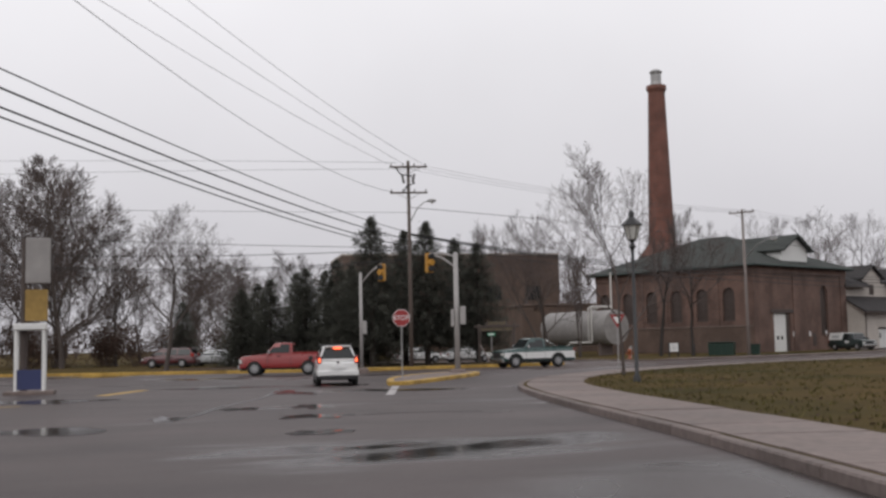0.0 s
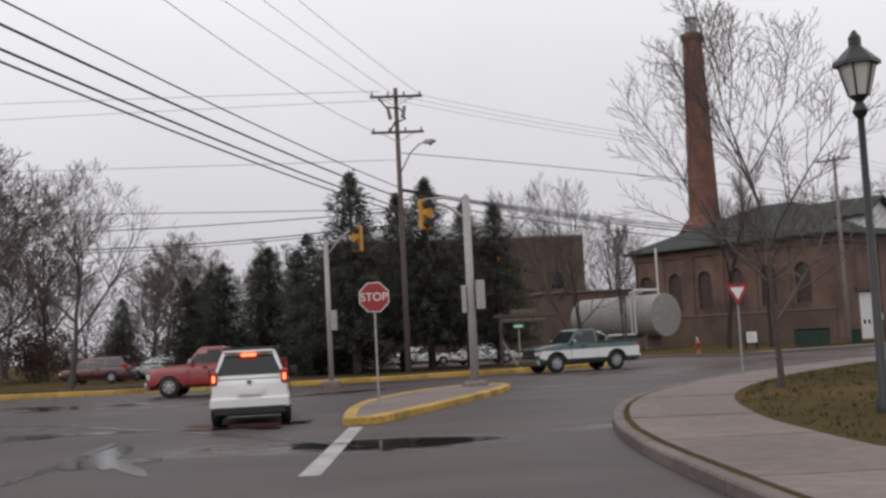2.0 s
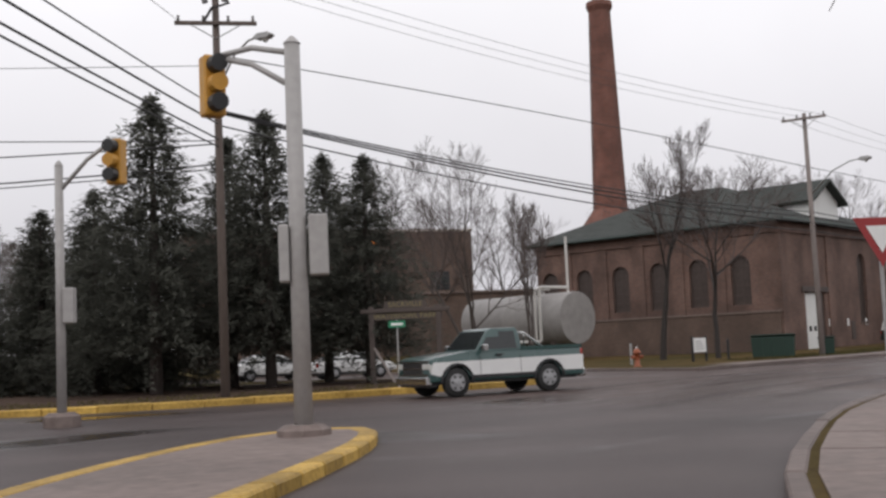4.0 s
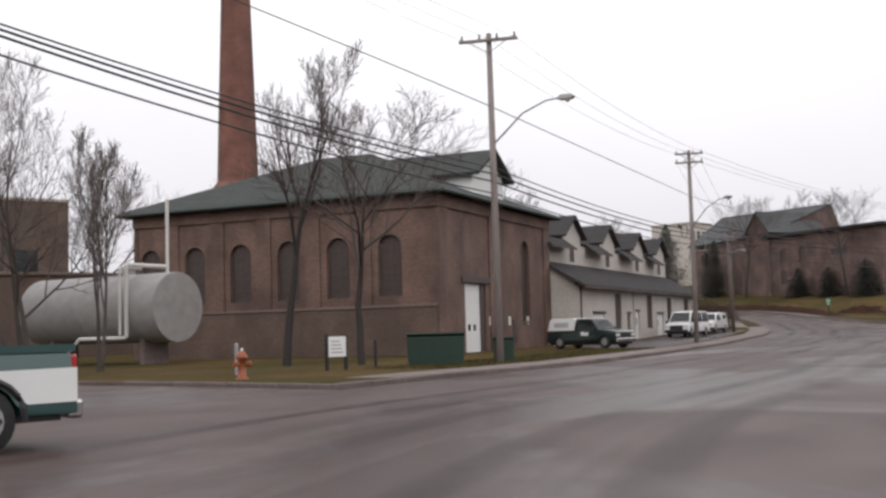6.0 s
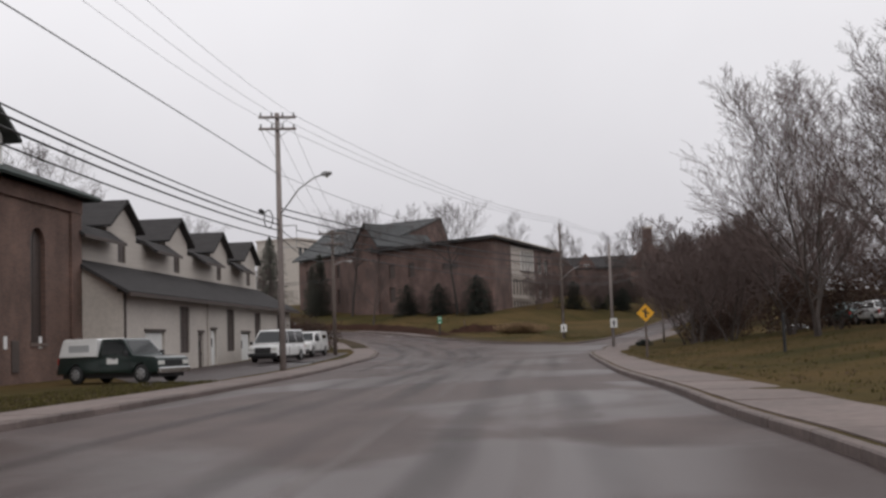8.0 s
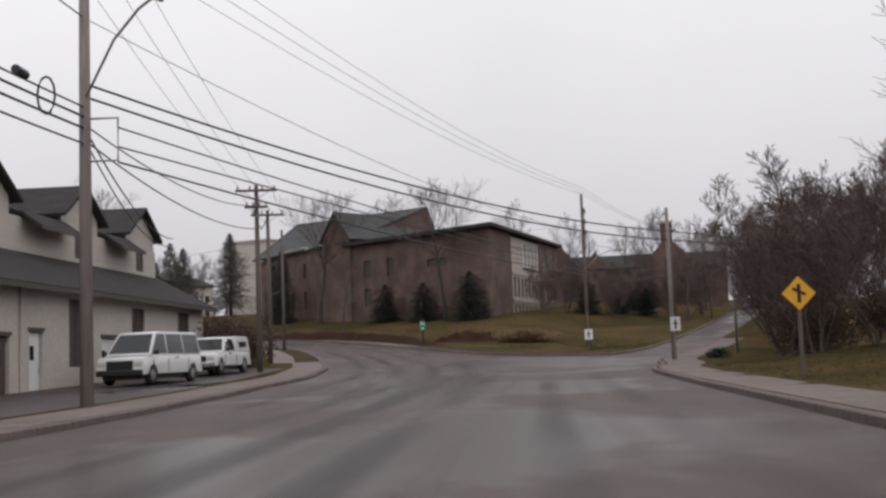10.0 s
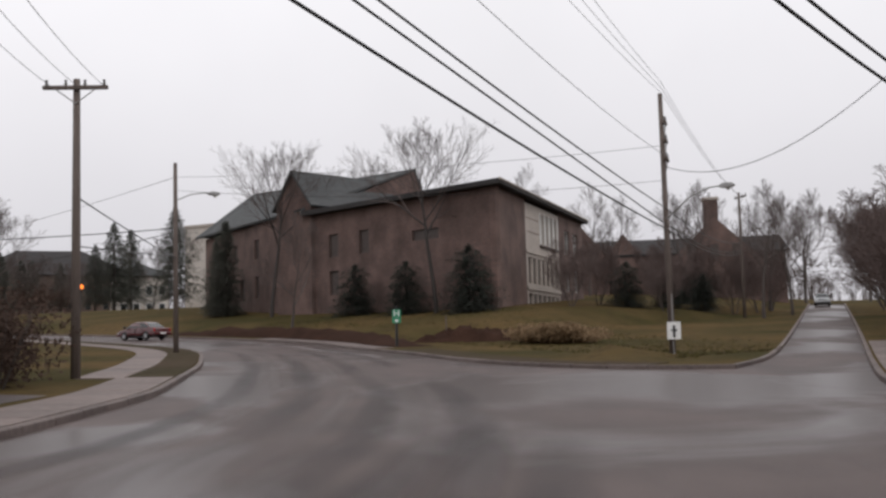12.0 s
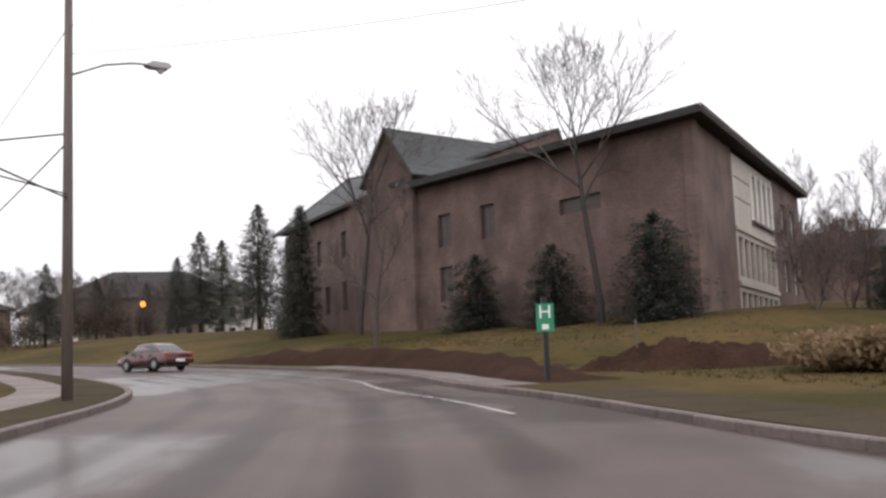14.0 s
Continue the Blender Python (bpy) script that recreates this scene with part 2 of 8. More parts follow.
def grass_material(name, a, b_, mud):
    m = bpy.data.materials.new(name)
    m.use_nodes = True
    n, l = m.node_tree.nodes, m.node_tree.links
    b = n["Principled BSDF"]
    b.inputs["Specular IOR Level"].default_value = 0.03
    tc = n.new("ShaderNodeTexCoord")
    t1, t2, t3 = (n.new("ShaderNodeTexNoise") for _ in range(3))
    for t, s, d in ((t1, 0.12, 5), (t2, 1.6, 6), (t3, 22, 3)):
        t.inputs["Scale"].default_value, t.inputs["Detail"].default_value = s, d
        l.new(tc.outputs["Object"], t.inputs["Vector"])
    m1, m2 = n.new("ShaderNodeMix"), n.new("ShaderNodeMix")
    m1.data_type = m2.data_type = "RGBA"
    m1.inputs["A"].default_value, m1.inputs["B"].default_value = (*a, 1), (*b_, 1)
    r1, r2, r3 = (n.new("ShaderNodeMapRange") for _ in range(3))
    r1.inputs["From Min"].default_value, r1.inputs["From Max"].default_value = 0.35, 0.65
    l.new(t1.outputs["Fac"], r1.inputs["Value"])
    l.new(r1.outputs[0], m1.inputs["Factor"])
    r2.inputs["From Min"].default_value, r2.inputs["From Max"].default_value = 0.5, 0.75
    r2.inputs["To Max"].default_value = 0.7
    l.new(t2.outputs["Fac"], r2.inputs["Value"])
    m2.inputs["B"].default_value = (*mud, 1)
    l.new(m1.outputs["Result"], m2.inputs["A"])
    l.new(r2.outputs[0], m2.inputs["Factor"])
    r3.inputs["To Min"].default_value, r3.inputs["To Max"].default_value = 0.55, 1.45
    l.new(t3.outputs["Fac"], r3.inputs["Value"])
    mul = n.new("ShaderNodeVectorMath")
    mul.operation = "SCALE"
    l.new(m2.outputs["Result"], mul.inputs[0])
    l.new(r3.outputs[0], mul.inputs["Scale"])
    l.new(mul.outputs[0], b.inputs["Base Color"])
    b.inputs["Roughness"].default_value = 0.9
    bp = n.new("ShaderNodeBump")
    bp.inputs["Strength"].default_value, bp.inputs["Distance"].default_value = 0.8, 0.05
    l.new(t3.outputs["Fac"], bp.inputs["Height"])
    l.new(bp.outputs[0], b.inputs["Normal"])
    return m


def glow_material(name, colour, strength):
    m = bpy.data.materials.new(name)
    m.use_nodes = True
    b = m.node_tree.nodes["Principled BSDF"]
    b.inputs["Base Color"].default_value = (*colour, 1)
    b.inputs["Emission Color"].default_value = (*colour, 1)
    b.inputs["Emission Strength"].default_value = strength
    return m


def glass_material(name, colour=(0.8, 0.85, 0.85)):
    m = bpy.data.materials.new(name)
    m.use_nodes = True
    b = m.node_tree.nodes["Principled BSDF"]
    b.inputs["Base Color"].default_value = (*colour, 1)
    b.inputs["Transmission Weight"].default_value = 1.0
    b.inputs["Roughness"].default_value = 0.03
    b.inputs["IOR"].default_value = 1.45
    return m


def foliage_material(name, base, through=0.4, vary=0.25):
    """Leaf sprays that let part of the daylight through."""
    m = material(name, base, 0.9, 1.2, vary, 0.0, island=0.18, spec=0.05)
    n, l = m.node_tree.nodes, m.node_tree.links
    b = n["Principled BSDF"]
    t = n.new("ShaderNodeBsdfTranslucent")
    l.new(b.inputs["Base Color"].links[0].from_socket, t.inputs["Color"])
    mix = n.new("ShaderNodeMixShader")
    mix.inputs[0].default_value = through
    l.new(b.outputs[0], mix.inputs[1])
    l.new(t.outputs[0], mix.inputs[2])
    l.new(mix.outputs[0], n["Material Output"].inputs["Surface"])
    return m


ASPHALT = asphalt_material("wet_asphalt_intersection", (0.070, 0.055, 0.053), (0.018, 0.016, 0.016), 0.615, 0.5, 0.08, patch=0.24, streak=(1.6, 3.0, 1), turn=-78, spec=0.14)


def road_blend():
    """The older dark asphalt of the crossing passing over, raggedly, into the browner street surface."""
    m = asphalt_material("wet_asphalt_road", (0.070, 0.055, 0.053), (0.018, 0.016, 0.016), 0.615, 0.5, 0.08, patch=0.24, streak=(1.6, 3.0, 1), turn=-78, spec=0.14)
    n, l = m.node_tree.nodes, m.node_tree.links
    first = n["Principled BSDF"]
    _, second = asphalt_material("", (0.089, 0.065, 0.059), (0.070, 0.051, 0.047), 0.52, 0.52, 0.28, patch=0.16, streak=(2.2, 1.2, 1), turn=45, spec=0.13, into=m)
    tc = n.new("ShaderNodeTexCoord")
    dot = n.new("ShaderNodeVectorMath")
    dot.operation = "DOT_PRODUCT"
    dot.inputs[1].default_value = (1, 1, 0)
    l.new(tc.outputs["Object"], dot.inputs[0])
    rag = n.new("ShaderNodeTexNoise")
    rag.inputs["Scale"].default_value, rag.inputs["Detail"].default_value = 0.35, 5
    l.new(tc.outputs["Object"], rag.inputs["Vector"])
    add = n.new("ShaderNodeMath")
    add.operation = "MULTIPLY_ADD"
    add.inputs[1].default_value = 14.0
    l.new(rag.outputs["Fac"], add.inputs[0])
    l.new(dot.outputs["Value"], add.inputs[2])
    mr = n.new("ShaderNodeMapRange")
    mr.interpolation_type = "SMOOTHSTEP"
    mr.inputs["From Min"].default_value, mr.inputs["From Max"].default_value = 74.0, 88.0
    l.new(add.outputs[0], mr.inputs["Value"])
    mix = n.new("ShaderNodeMixShader")
    l.new(mr.outputs[0], mix.inputs[0])
    l.new(first.outputs[0], mix.inputs[1])
    l.new(second.outputs[0], mix.inputs[2])
    l.new(mix.outputs[0], n["Material Output"].inputs["Surface"])
    return m


ASPHALT_ROAD = road_blend()
TRACK = track_material("wet_tyre_track", (0.036, 0.024, 0.022), 47)
TRACK_PALE = track_material("worn_pale_track", (0.20, 0.165, 0.155), 47, 0.4)
WATER = material("standing_rain_water", (0.014, 0.013, 0.013), 0.1, 1.0, 0.1, 0.02, bump_scale=3.0, spec=0.5)
TAR = material("wet_tar_seam", (0.014, 0.012, 0.012), 0.25, 3.0, 0.2, 0.1, spec=0.3)
CONCRETE = material("wet_concrete", (0.178, 0.141, 0.128), 0.65, 2.0, 0.35, 0.2, per_object=0.1, spec=0.2)
KERB = material("kerb_concrete", (0.150, 0.120, 0.110), 0.65, 3.0, 0.35, 0.25, per_object=0.12, spec=0.2)
YELLOW = material("worn_yellow_paint", (0.46, 0.28, 0.06), 0.6, 5.0, 0.55, 0.25, tint=(0.62, 0.40, 0.10), per_object=0.25, spec=0.25)
WHITE_LINE = material("worn_white_road_paint", (0.36, 0.34, 0.335), 0.6, 6.0, 0.5, 0.2, spec=0.25)
VERGE = grass_material("muddy_worn_verge", (0.060, 0.050, 0.030), (0.085, 0.062, 0.044), (0.050, 0.036, 0.028))
GRASS = grass_material("wet_winter_grass", (0.055, 0.048, 0.019), (0.112, 0.076, 0.034), (0.045, 0.030, 0.019))
GRASS_BLADE = material("wet_grass_blades", (0.075, 0.064, 0.022), 0.8, 3.0, 0.4, 0.0, island=0.5, spec=0.15)
LITTER = material("wet_needle_litter", (0.085, 0.060, 0.048), 0.9, 5.0, 0.45, 0.5, spec=0.03)
DRY_GRASS = foliage_material("dry_tan_grass", (0.27, 0.19, 0.115), 0.4, 0.35)
EARTH = material("bare_wet_earth", (0.040, 0.022, 0.016), 0.9, 4.0, 0.5, 0.6, spec=0.02)
BRICK = brick_material("old_red_brick", (0.20, 0.114, 0.088), (0.14, 0.083, 0.067), (0.17, 0.135, 0.116), 0.42)
BRICK_CHIMNEY = brick_material("chimney_brick", (0.235, 0.092, 0.065), (0.165, 0.068, 0.05), (0.18, 0.12, 0.10), 0.35)
BRICK_SCHOOL = brick_material("school_brick", (0.178, 0.108, 0.09), (0.128, 0.08, 0.07), (0.15, 0.12, 0.108), 0.45)
BRICK_BROWN = brick_material("brown_brick", (0.15, 0.095, 0.072), (0.11, 0.072, 0.056), (0.15, 0.12, 0.10), 0.3)
BAND = material("weathered_band_stone", (0.145, 0.108, 0.092), 0.85, 2.0, 0.3, 0.2)
STONE = material("pale_stone_trim", (0.42, 0.37, 0.33), 0.8, 2.0, 0.25, 0.2)
ROOF = material("grey_green_shingles", (0.060, 0.065, 0.061), 0.85, 5.0, 0.35, 0.5, stretch=(1, 1, 6), spec=0.1)
ROOF_DARK = material("dark_grey_shingles", (0.052, 0.049, 0.049), 0.85, 5.0, 0.35, 0.5, stretch=(1, 1, 6), spec=0.1)
SLATE = material("blue_grey_slate", (0.090, 0.093, 0.094), 0.8, 4.0, 0.3, 0.4, stretch=(1, 1, 5), spec=0.12)
FASCIA = material("dark_green_fascia", (0.035, 0.05, 0.045), 0.6, 4.0, 0.2, 0.1)
SIDING = material("off_white_clapboard", (0.50, 0.455, 0.41), 0.7, 3.0, 0.15, 0.5, stretch=(0.4, 0.4, 14))
STUCCO = material("off_white_painted_wall", (0.52, 0.475, 0.43), 0.75, 2.0, 0.18, 0.2)
WHITE_PAINT = material("white_paint", (0.74, 0.74, 0.72), 0.5, 3.0, 0.08, 0.05)
DARK_WOOD = material("dark_painted_wood", (0.07, 0.052, 0.045), 0.6, 5.0, 0.3, 0.2)
GLASS = glass_material("window_glass")
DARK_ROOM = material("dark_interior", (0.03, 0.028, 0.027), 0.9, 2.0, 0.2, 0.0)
POLE_WOOD = material("weathered_pole_wood", (0.125, 0.098, 0.085), 0.85, 6.0, 0.35, 0.4, stretch=(1, 1, 0.1))
POLE_PALE = material("pale_pole_wood", (0.24, 0.205, 0.19), 0.85, 6.0, 0.3, 0.4, stretch=(1, 1, 0.1))
WIRE = material("black_cable", (0.022, 0.021, 0.022), 0.6, 2.0, 0.2, 0.0)
CERAMIC = material("grey_insulator", (0.18, 0.17, 0.17), 0.3, 3.0, 0.2, 0.0)
GALV = material("galvanised_steel", (0.36, 0.355, 0.35), 0.5, 3.0, 0.2, 0.05, metal=0.4)
POLE_GREY = material("grey_painted_steel", (0.36, 0.345, 0.335), 0.5, 3.0, 0.15, 0.05)
SIGNAL_YELLOW = material("signal_yellow_housing", (0.50, 0.25, 0.035), 0.45, 3.0, 0.15, 0.02)
BLACK = material("black_plastic", (0.018, 0.018, 0.019), 0.45, 3.0, 0.2, 0.05)
SIGN_RED = material("sign_red", (0.30, 0.03, 0.032), 0.4, 2.0, 0.1, 0.0)
SIGN_WHITE = material("sign_white", (0.78, 0.78, 0.77), 0.4, 2.0, 0.06, 0.0)
SIGN_YELLOW = material("sign_yellow", (0.80, 0.40, 0.02), 0.4, 2.0, 0.1, 0.0)
SIGN_GREEN = material("sign_green", (0.02, 0.22, 0.11), 0.4, 2.0, 0.1, 0.0)
# bark at about half the tone of BARK, for trees standing against walls
BARK_DARK = material("dark_wet_bark", (0.036, 0.029, 0.026), 0.8, 4.0, 0.4, 0.4)
BARK = material("wet_grey_bark", (0.075, 0.06, 0.053), 0.85, 4.0, 0.35, 0.4)
TWIG = material("bare_twigs", (0.105, 0.084, 0.078), 0.9, 3.0, 0.25, 0.0, spec=0.1)
TWIG_RED = material("reddish_twigs", (0.135, 0.102, 0.095), 0.9, 3.0, 0.25, 0.0, spec=0.05)
NEEDLE = foliage_material("spruce_needles", (0.118, 0.120, 0.102), 0.6)
NEEDLE_2 = foliage_material("cedar_foliage", (0.066, 0.072, 0.062))
BROWN_LEAF = foliage_material("brown_shrub_leaves", (0.085, 0.058, 0.047), 0.35, 0.4)
TANK_PAINT = material("weathered_white_tank", (0.31, 0.295, 0.285), 0.6, 0.7, 0.22, 0.03, spec=0.2)
# opaque dull brown pane, used where clear glass would stand out too much
DULL_PANE = material("dull_brown_pane", (0.075, 0.058, 0.052), 0.35, 1.5, 0.3, 0.0, spec=0.25)
PIPE_WHITE = material("white_pipe", (0.6, 0.58, 0.55), 0.5, 3.0, 0.15, 0.05)
BIN_GREEN = material("green_painted_bin", (0.010, 0.032, 0.022), 0.45, 2.0, 0.25, 0.08)
HYDRANT_RED = material("hydrant_orange_red", (0.27, 0.075, 0.03), 0.5, 4.0, 0.25, 0.1)
RUBBER = material("tyre_rubber", (0.02, 0.02, 0.02), 0.8, 6.0, 0.2, 0.2)
RIM = material("alloy_rim", (0.36, 0.36, 0.365), 0.4, 4.0, 0.2, 0.0, metal=0.6)
CAR_GLASS = material("tinted_car_glass", (0.016, 0.019, 0.02), 0.08, 1.0, 0.2, 0.0, spec=0.4, coat=0.25)
CHROME = material("chrome", (0.6, 0.6, 0.6), 0.15, 3.0, 0.1, 0.0, metal=1.0)
LAMP_CLEAR = material("headlamp_lens", (0.55, 0.55, 0.52), 0.15, 4.0, 0.15, 0.0, coat=1.0)
LAMP_RED = material("tail_lamp_lens", (0.35, 0.02, 0.015), 0.2, 3.0, 0.15, 0.0, coat=1.0)
BRAKE_LIT = glow_material("lit_brake_lamp", (1.0, 0.16, 0.06), 3.0)
SIGNAL_LIT = glow_material("lit_amber_signal", (1.0, 0.24, 0.03), 1.5)


def paint(name, colour, rough=0.3):
    return material(name, colour, rough, 1.0, 0.06, 0.0, coat=0.6)


PAINT_WHITE = paint("white_car_paint", (0.72, 0.72, 0.71))
PAINT_RED = paint("red_truck_paint", (0.26, 0.022, 0.022))
PAINT_MAROON = paint("maroon_car_paint", (0.085, 0.016, 0.018))
PAINT_GREEN = paint("dark_green_truck_paint", (0.022, 0.062, 0.058))
PAINT_DEEP_GREEN = paint("deep_green_truck_paint", (0.008, 0.020, 0.018))
PAINT_SILVER = paint("silver_car_paint", (0.42, 0.43, 0.44))

# ---- mesh tools ----


def thing(name, at=(0, 0, 0), turn=0.0, label="", category="", group="", kind=""):
    e = new(name)
    e.empty_display_size = 0.3
    e.matrix_world = pose(*at, 0, 0, turn)
    return tagged(e, label, category, group, kind)


def finish(name, bm, mat, smooth=False):
    me = bpy.data.meshes.new(name)
    bmesh.ops.recalc_face_normals(bm, faces=bm.faces)
    bm.to_mesh(me)
    bm.free()
    for m in (mat if isinstance(mat, (list, tuple)) else [mat]):
        me.materials.append(m)
    if smooth:
        for p in me.polygons:
            p.use_smooth = True
    return me


def part(name, bm, mat, parent=None, label="", smooth=False, kind="", category=""):
    ob = new(name, finish(name, bm, mat, smooth))
    ob.parent = parent
    return tagged(ob, label, category, "", kind)


def box(bm, x0, y0, z0, x1, y1, z1, bevel=0.0, m=None):
    v = [bm.verts.new(c) for c in ((x0, y0, z0), (x1, y0, z0), (x1, y1, z0), (x0, y1, z0), (x0, y0, z1), (x1, y0, z1), (x1, y1, z1), (x0, y1, z1))]
    fs = [bm.faces.new([v[i] for i in q]) for q in ((0, 3, 2, 1), (4, 5, 6, 7), (0, 1, 5, 4), (1, 2, 6, 5), (2, 3, 7, 6), (3, 0, 4, 7))]
    if bevel:
        es = list({e for f in fs for e in f.edges})
        r = bmesh.ops.bevel(bm, geom=es, offset=bevel, segments=1, affect="EDGES", profile=0.5)
        v = list({w for f in r["faces"] for w in f.verts} | {w for w in v if w.is_valid})
    if m is not None:
        for w in v:
            if w.is_valid:
                w.co = m @ w.co
    return v


def boxed(*a, bevel=0.0):
    bm = bmesh.new()
    box(bm, *a, bevel=bevel)
    return bm


def tube(bm, pts, radii, sides=6, cap=True):
    """A tube along points; radii a number or one for each point."""
    pts = [Vector(p) for p in pts]
    if not isinstance(radii, (list, tuple)):
        radii = [radii] * len(pts)
    rings = []
    for i, p in enumerate(pts):
        d = (pts[min(i + 1, len(pts) - 1)] - pts[max(i - 1, 0)]).normalized()
        a = d.orthogonal().normalized() if abs(d.z) > 0.95 else d.cross(Vector((0, 0, 1))).normalized()
        b = d.cross(a)
        rings.append([bm.verts.new(p + (a * math.cos(2 * math.pi * k / sides) + b * math.sin(2 * math.pi * k / sides)) * radii[i]) for k in range(sides)])
    for r, s in zip(rings, rings[1:]):
        for k in range(sides):
            bm.faces.new((r[k], r[(k + 1) % sides], s[(k + 1) % sides], s[k]))
    if cap and sides > 2:
        bm.faces.new(rings[0][::-1])
        bm.faces.new(rings[-1])
    return bm


def tubed(pts, radii, sides=8):
    return tube(bmesh.new(), pts, radii, sides)


def prism(bm, outline, y0, y1, pull=None):
    """An outline in x and z, drawn from y0 to y1; pull: how far each point is drawn in at the sides."""
    pull = pull or [0] * len(outline)
    s = 1 if y1 > y0 else -1
    a = [bm.verts.new((x, y0 + s * p, z)) for (x, z), p in zip(outline, pull)]
    b = [bm.verts.new((x, y1 - s * p, z)) for (x, z), p in zip(outline, pull)]
    n = len(outline)
    bm.faces.new(a)
    bm.faces.new(b[::-1])
    for i in range(n):
        bm.faces.new((a[i], b[i], b[(i + 1) % n], a[(i + 1) % n]))
    return bm


def prismed(outline, y0, y1, pull=None, bevel=0.0):
    bm = prism(bmesh.new(), outline, y0, y1, pull)
    if bevel:
        bmesh.ops.bevel(bm, geom=list(bm.edges), offset=bevel, segments=2, affect="EDGES", profile=0.6)
    return bm


def slab(bm, pts, thick):
    """A flat polygon of 3D points, with thickness downwards along its normal."""
    p = [Vector(c) for c in pts]
    n = (p[1] - p[0]).cross(p[2] - p[0]).normalized()
    if n.z < 0:
        n = -n
    a = [bm.verts.new(c) for c in p]
    b = [bm.verts.new(c - n * thick) for c in p]
    bm.faces.new(a)
    bm.faces.new(b[::-1])
    for i in range(len(p)):
        bm.faces.new((a[i], b[i], b[(i + 1) % len(p)], a[(i + 1) % len(p)]))
    return bm


def slabbed(pts, thick):
    return slab(bmesh.new(), pts, thick)


def wall_mesh(length, z0, z1, thick, openings=(), z1b=None):
    """One closed wall along x, its outer face at y = 0 and its thickness towards +y, with openings (x0, x1, z0, z1) that go through."""
    bm = bmesh.new()
    xs = sorted({0.0, length, *[o[0] for o in openings], *[o[1] for o in openings]})
    zs = sorted({z0, z1, *[max(z0, o[2]) for o in openings], *[o[3] for o in openings]})
    solid = lambda i, k: 0 <= i < len(xs) - 1 and 0 <= k < len(zs) - 1 and not any(o[0] < (xs[i] + xs[i + 1]) / 2 < o[1] and o[2] < (zs[k] + zs[k + 1]) / 2 < o[3] for o in openings)
    made = {}

    def vert(i, s, k):
        if (i, s, k) not in made:
            z = zs[k] if z1b is None or k < len(zs) - 1 else z1 + (z1b - z1) * xs[i] / length
            made[i, s, k] = bm.verts.new((xs[i], s * thick, z))
        return made[i, s, k]

    for i in range(len(xs) - 1):
        for k in range(len(zs) - 1):
            if not solid(i, k):
                continue
            for s in (0, 1):
                bm.faces.new([vert(*q) for q in ((i, s, k), (i + 1, s, k), (i + 1, s, k + 1), (i, s, k + 1))])
            for di, dk, p, q in ((-1, 0, (i, k), (i, k + 1)), (1, 0, (i + 1, k), (i + 1, k + 1)), (0, -1, (i, k), (i + 1, k)), (0, 1, (i, k + 1), (i + 1, k + 1))):
                if not solid(i + di, k + dk):
                    bm.faces.new([vert(p[0], 0, p[1]), vert(q[0], 0, q[1]), vert(q[0], 1, q[1]), vert(p[0], 1, p[1])])
    return bm


def moved(bm, m):
    bmesh.ops.transform(bm, matrix=m, verts=bm.verts)
    return bm


# ---- ground ----
FAR_KERB = [(97.6, 140.6), (95.6, 142.6), (95.0, 147.0), (96.3, 151.8), (98.9, 157.0), (101.8, 162.7), (104.0, 169.2), (108.5, 178.0), (111.2, 190.0), (112.4, 204.0), (112.5, 220.0), (110.5, 240.0)]
LEFT_KERB = [(15.7, 86.3), (18.0, 88.2), (21.0, 90.7), (25.0, 93.4), (30.0, 97.4), (34.5, 101.7), (39.4, 106.2), (47.2, 113.8), (52.0, 118.4), (56.0, 122.5), (60.5, 126.9), (64.0, 130.6),
             (70.2, 136.0), (73.6, 139.8), (77.5, 144.1), (79.6, 147.0), (83.7, 152.8), (87.3, 157.8), (91.2, 164.0), (95.2, 170.5), (98.2, 177.5), (100.2, 186.0), (102.5, 198.0), (104.5, 212.0), (104.0, 236.0)]
RIGHT_KERB = [(4.6, -30.0), (4.2, 0.0), (3.8, 15.0), (3.3, 21.0), (2.7, 28.0), (2.35, 35.0), (2.35, 40.0), (3.25, 46.0), (4.85, 51.0), (6.9, 55.2), (9.2, 59.5), (14.5, 66.4), (18.6, 70.9), (23.0, 74.4), (28.0, 78.2),
              (32.0, 81.6), (35.6, 85.2), (42.2, 91.0), (45.6, 94.3), (53.0, 101.2), (60.6, 107.8), (66.0, 112.6), (71.0, 117.0), (76.0, 121.4), (80.5, 125.2), (83.6, 126.6), (86.6, 129.0), (90.2, 131.8), (97.0, 135.4), (125.0, 149.4), (190.0, 183.0)]
STREET_NORTH = [(97.6, 140.6), (104.0, 143.0), (125.0, 153.8), (190.0, 187.4)]


def smooth(x):
    x = min(1.0, max(0.0, x))
    return x * x * (3 - 2 * x)


def softplus(x):
    return x if x > 30 else math.log1p(math.exp(x))


def across(line, y):
    """The x of a line that runs northwards, at y."""
    for (xa, ya), (xb, yb) in zip(line, line[1:]):
        if ya <= y <= yb:
            return xa + (xb - xa) * (y - ya) / (yb - ya)
    return line[0][0] if y < line[0][1] else line[-1][0]


def level(x, y):
    """The height of the road and of the flat ground."""
    s = 0.342 * x + 0.94 * y
    z = -0.07 + 0.444 * softplus((s - 150) / 10) * smooth((x + 20) / 50) + 0.032 * softplus((38 - y) / 8) + 0.2 * softplus((x - 112) / 6) * smooth((y - 95) / 32)
    return z if z < 6 else 6 + 10 * (1 - math.exp(-(z - 6) / 10))


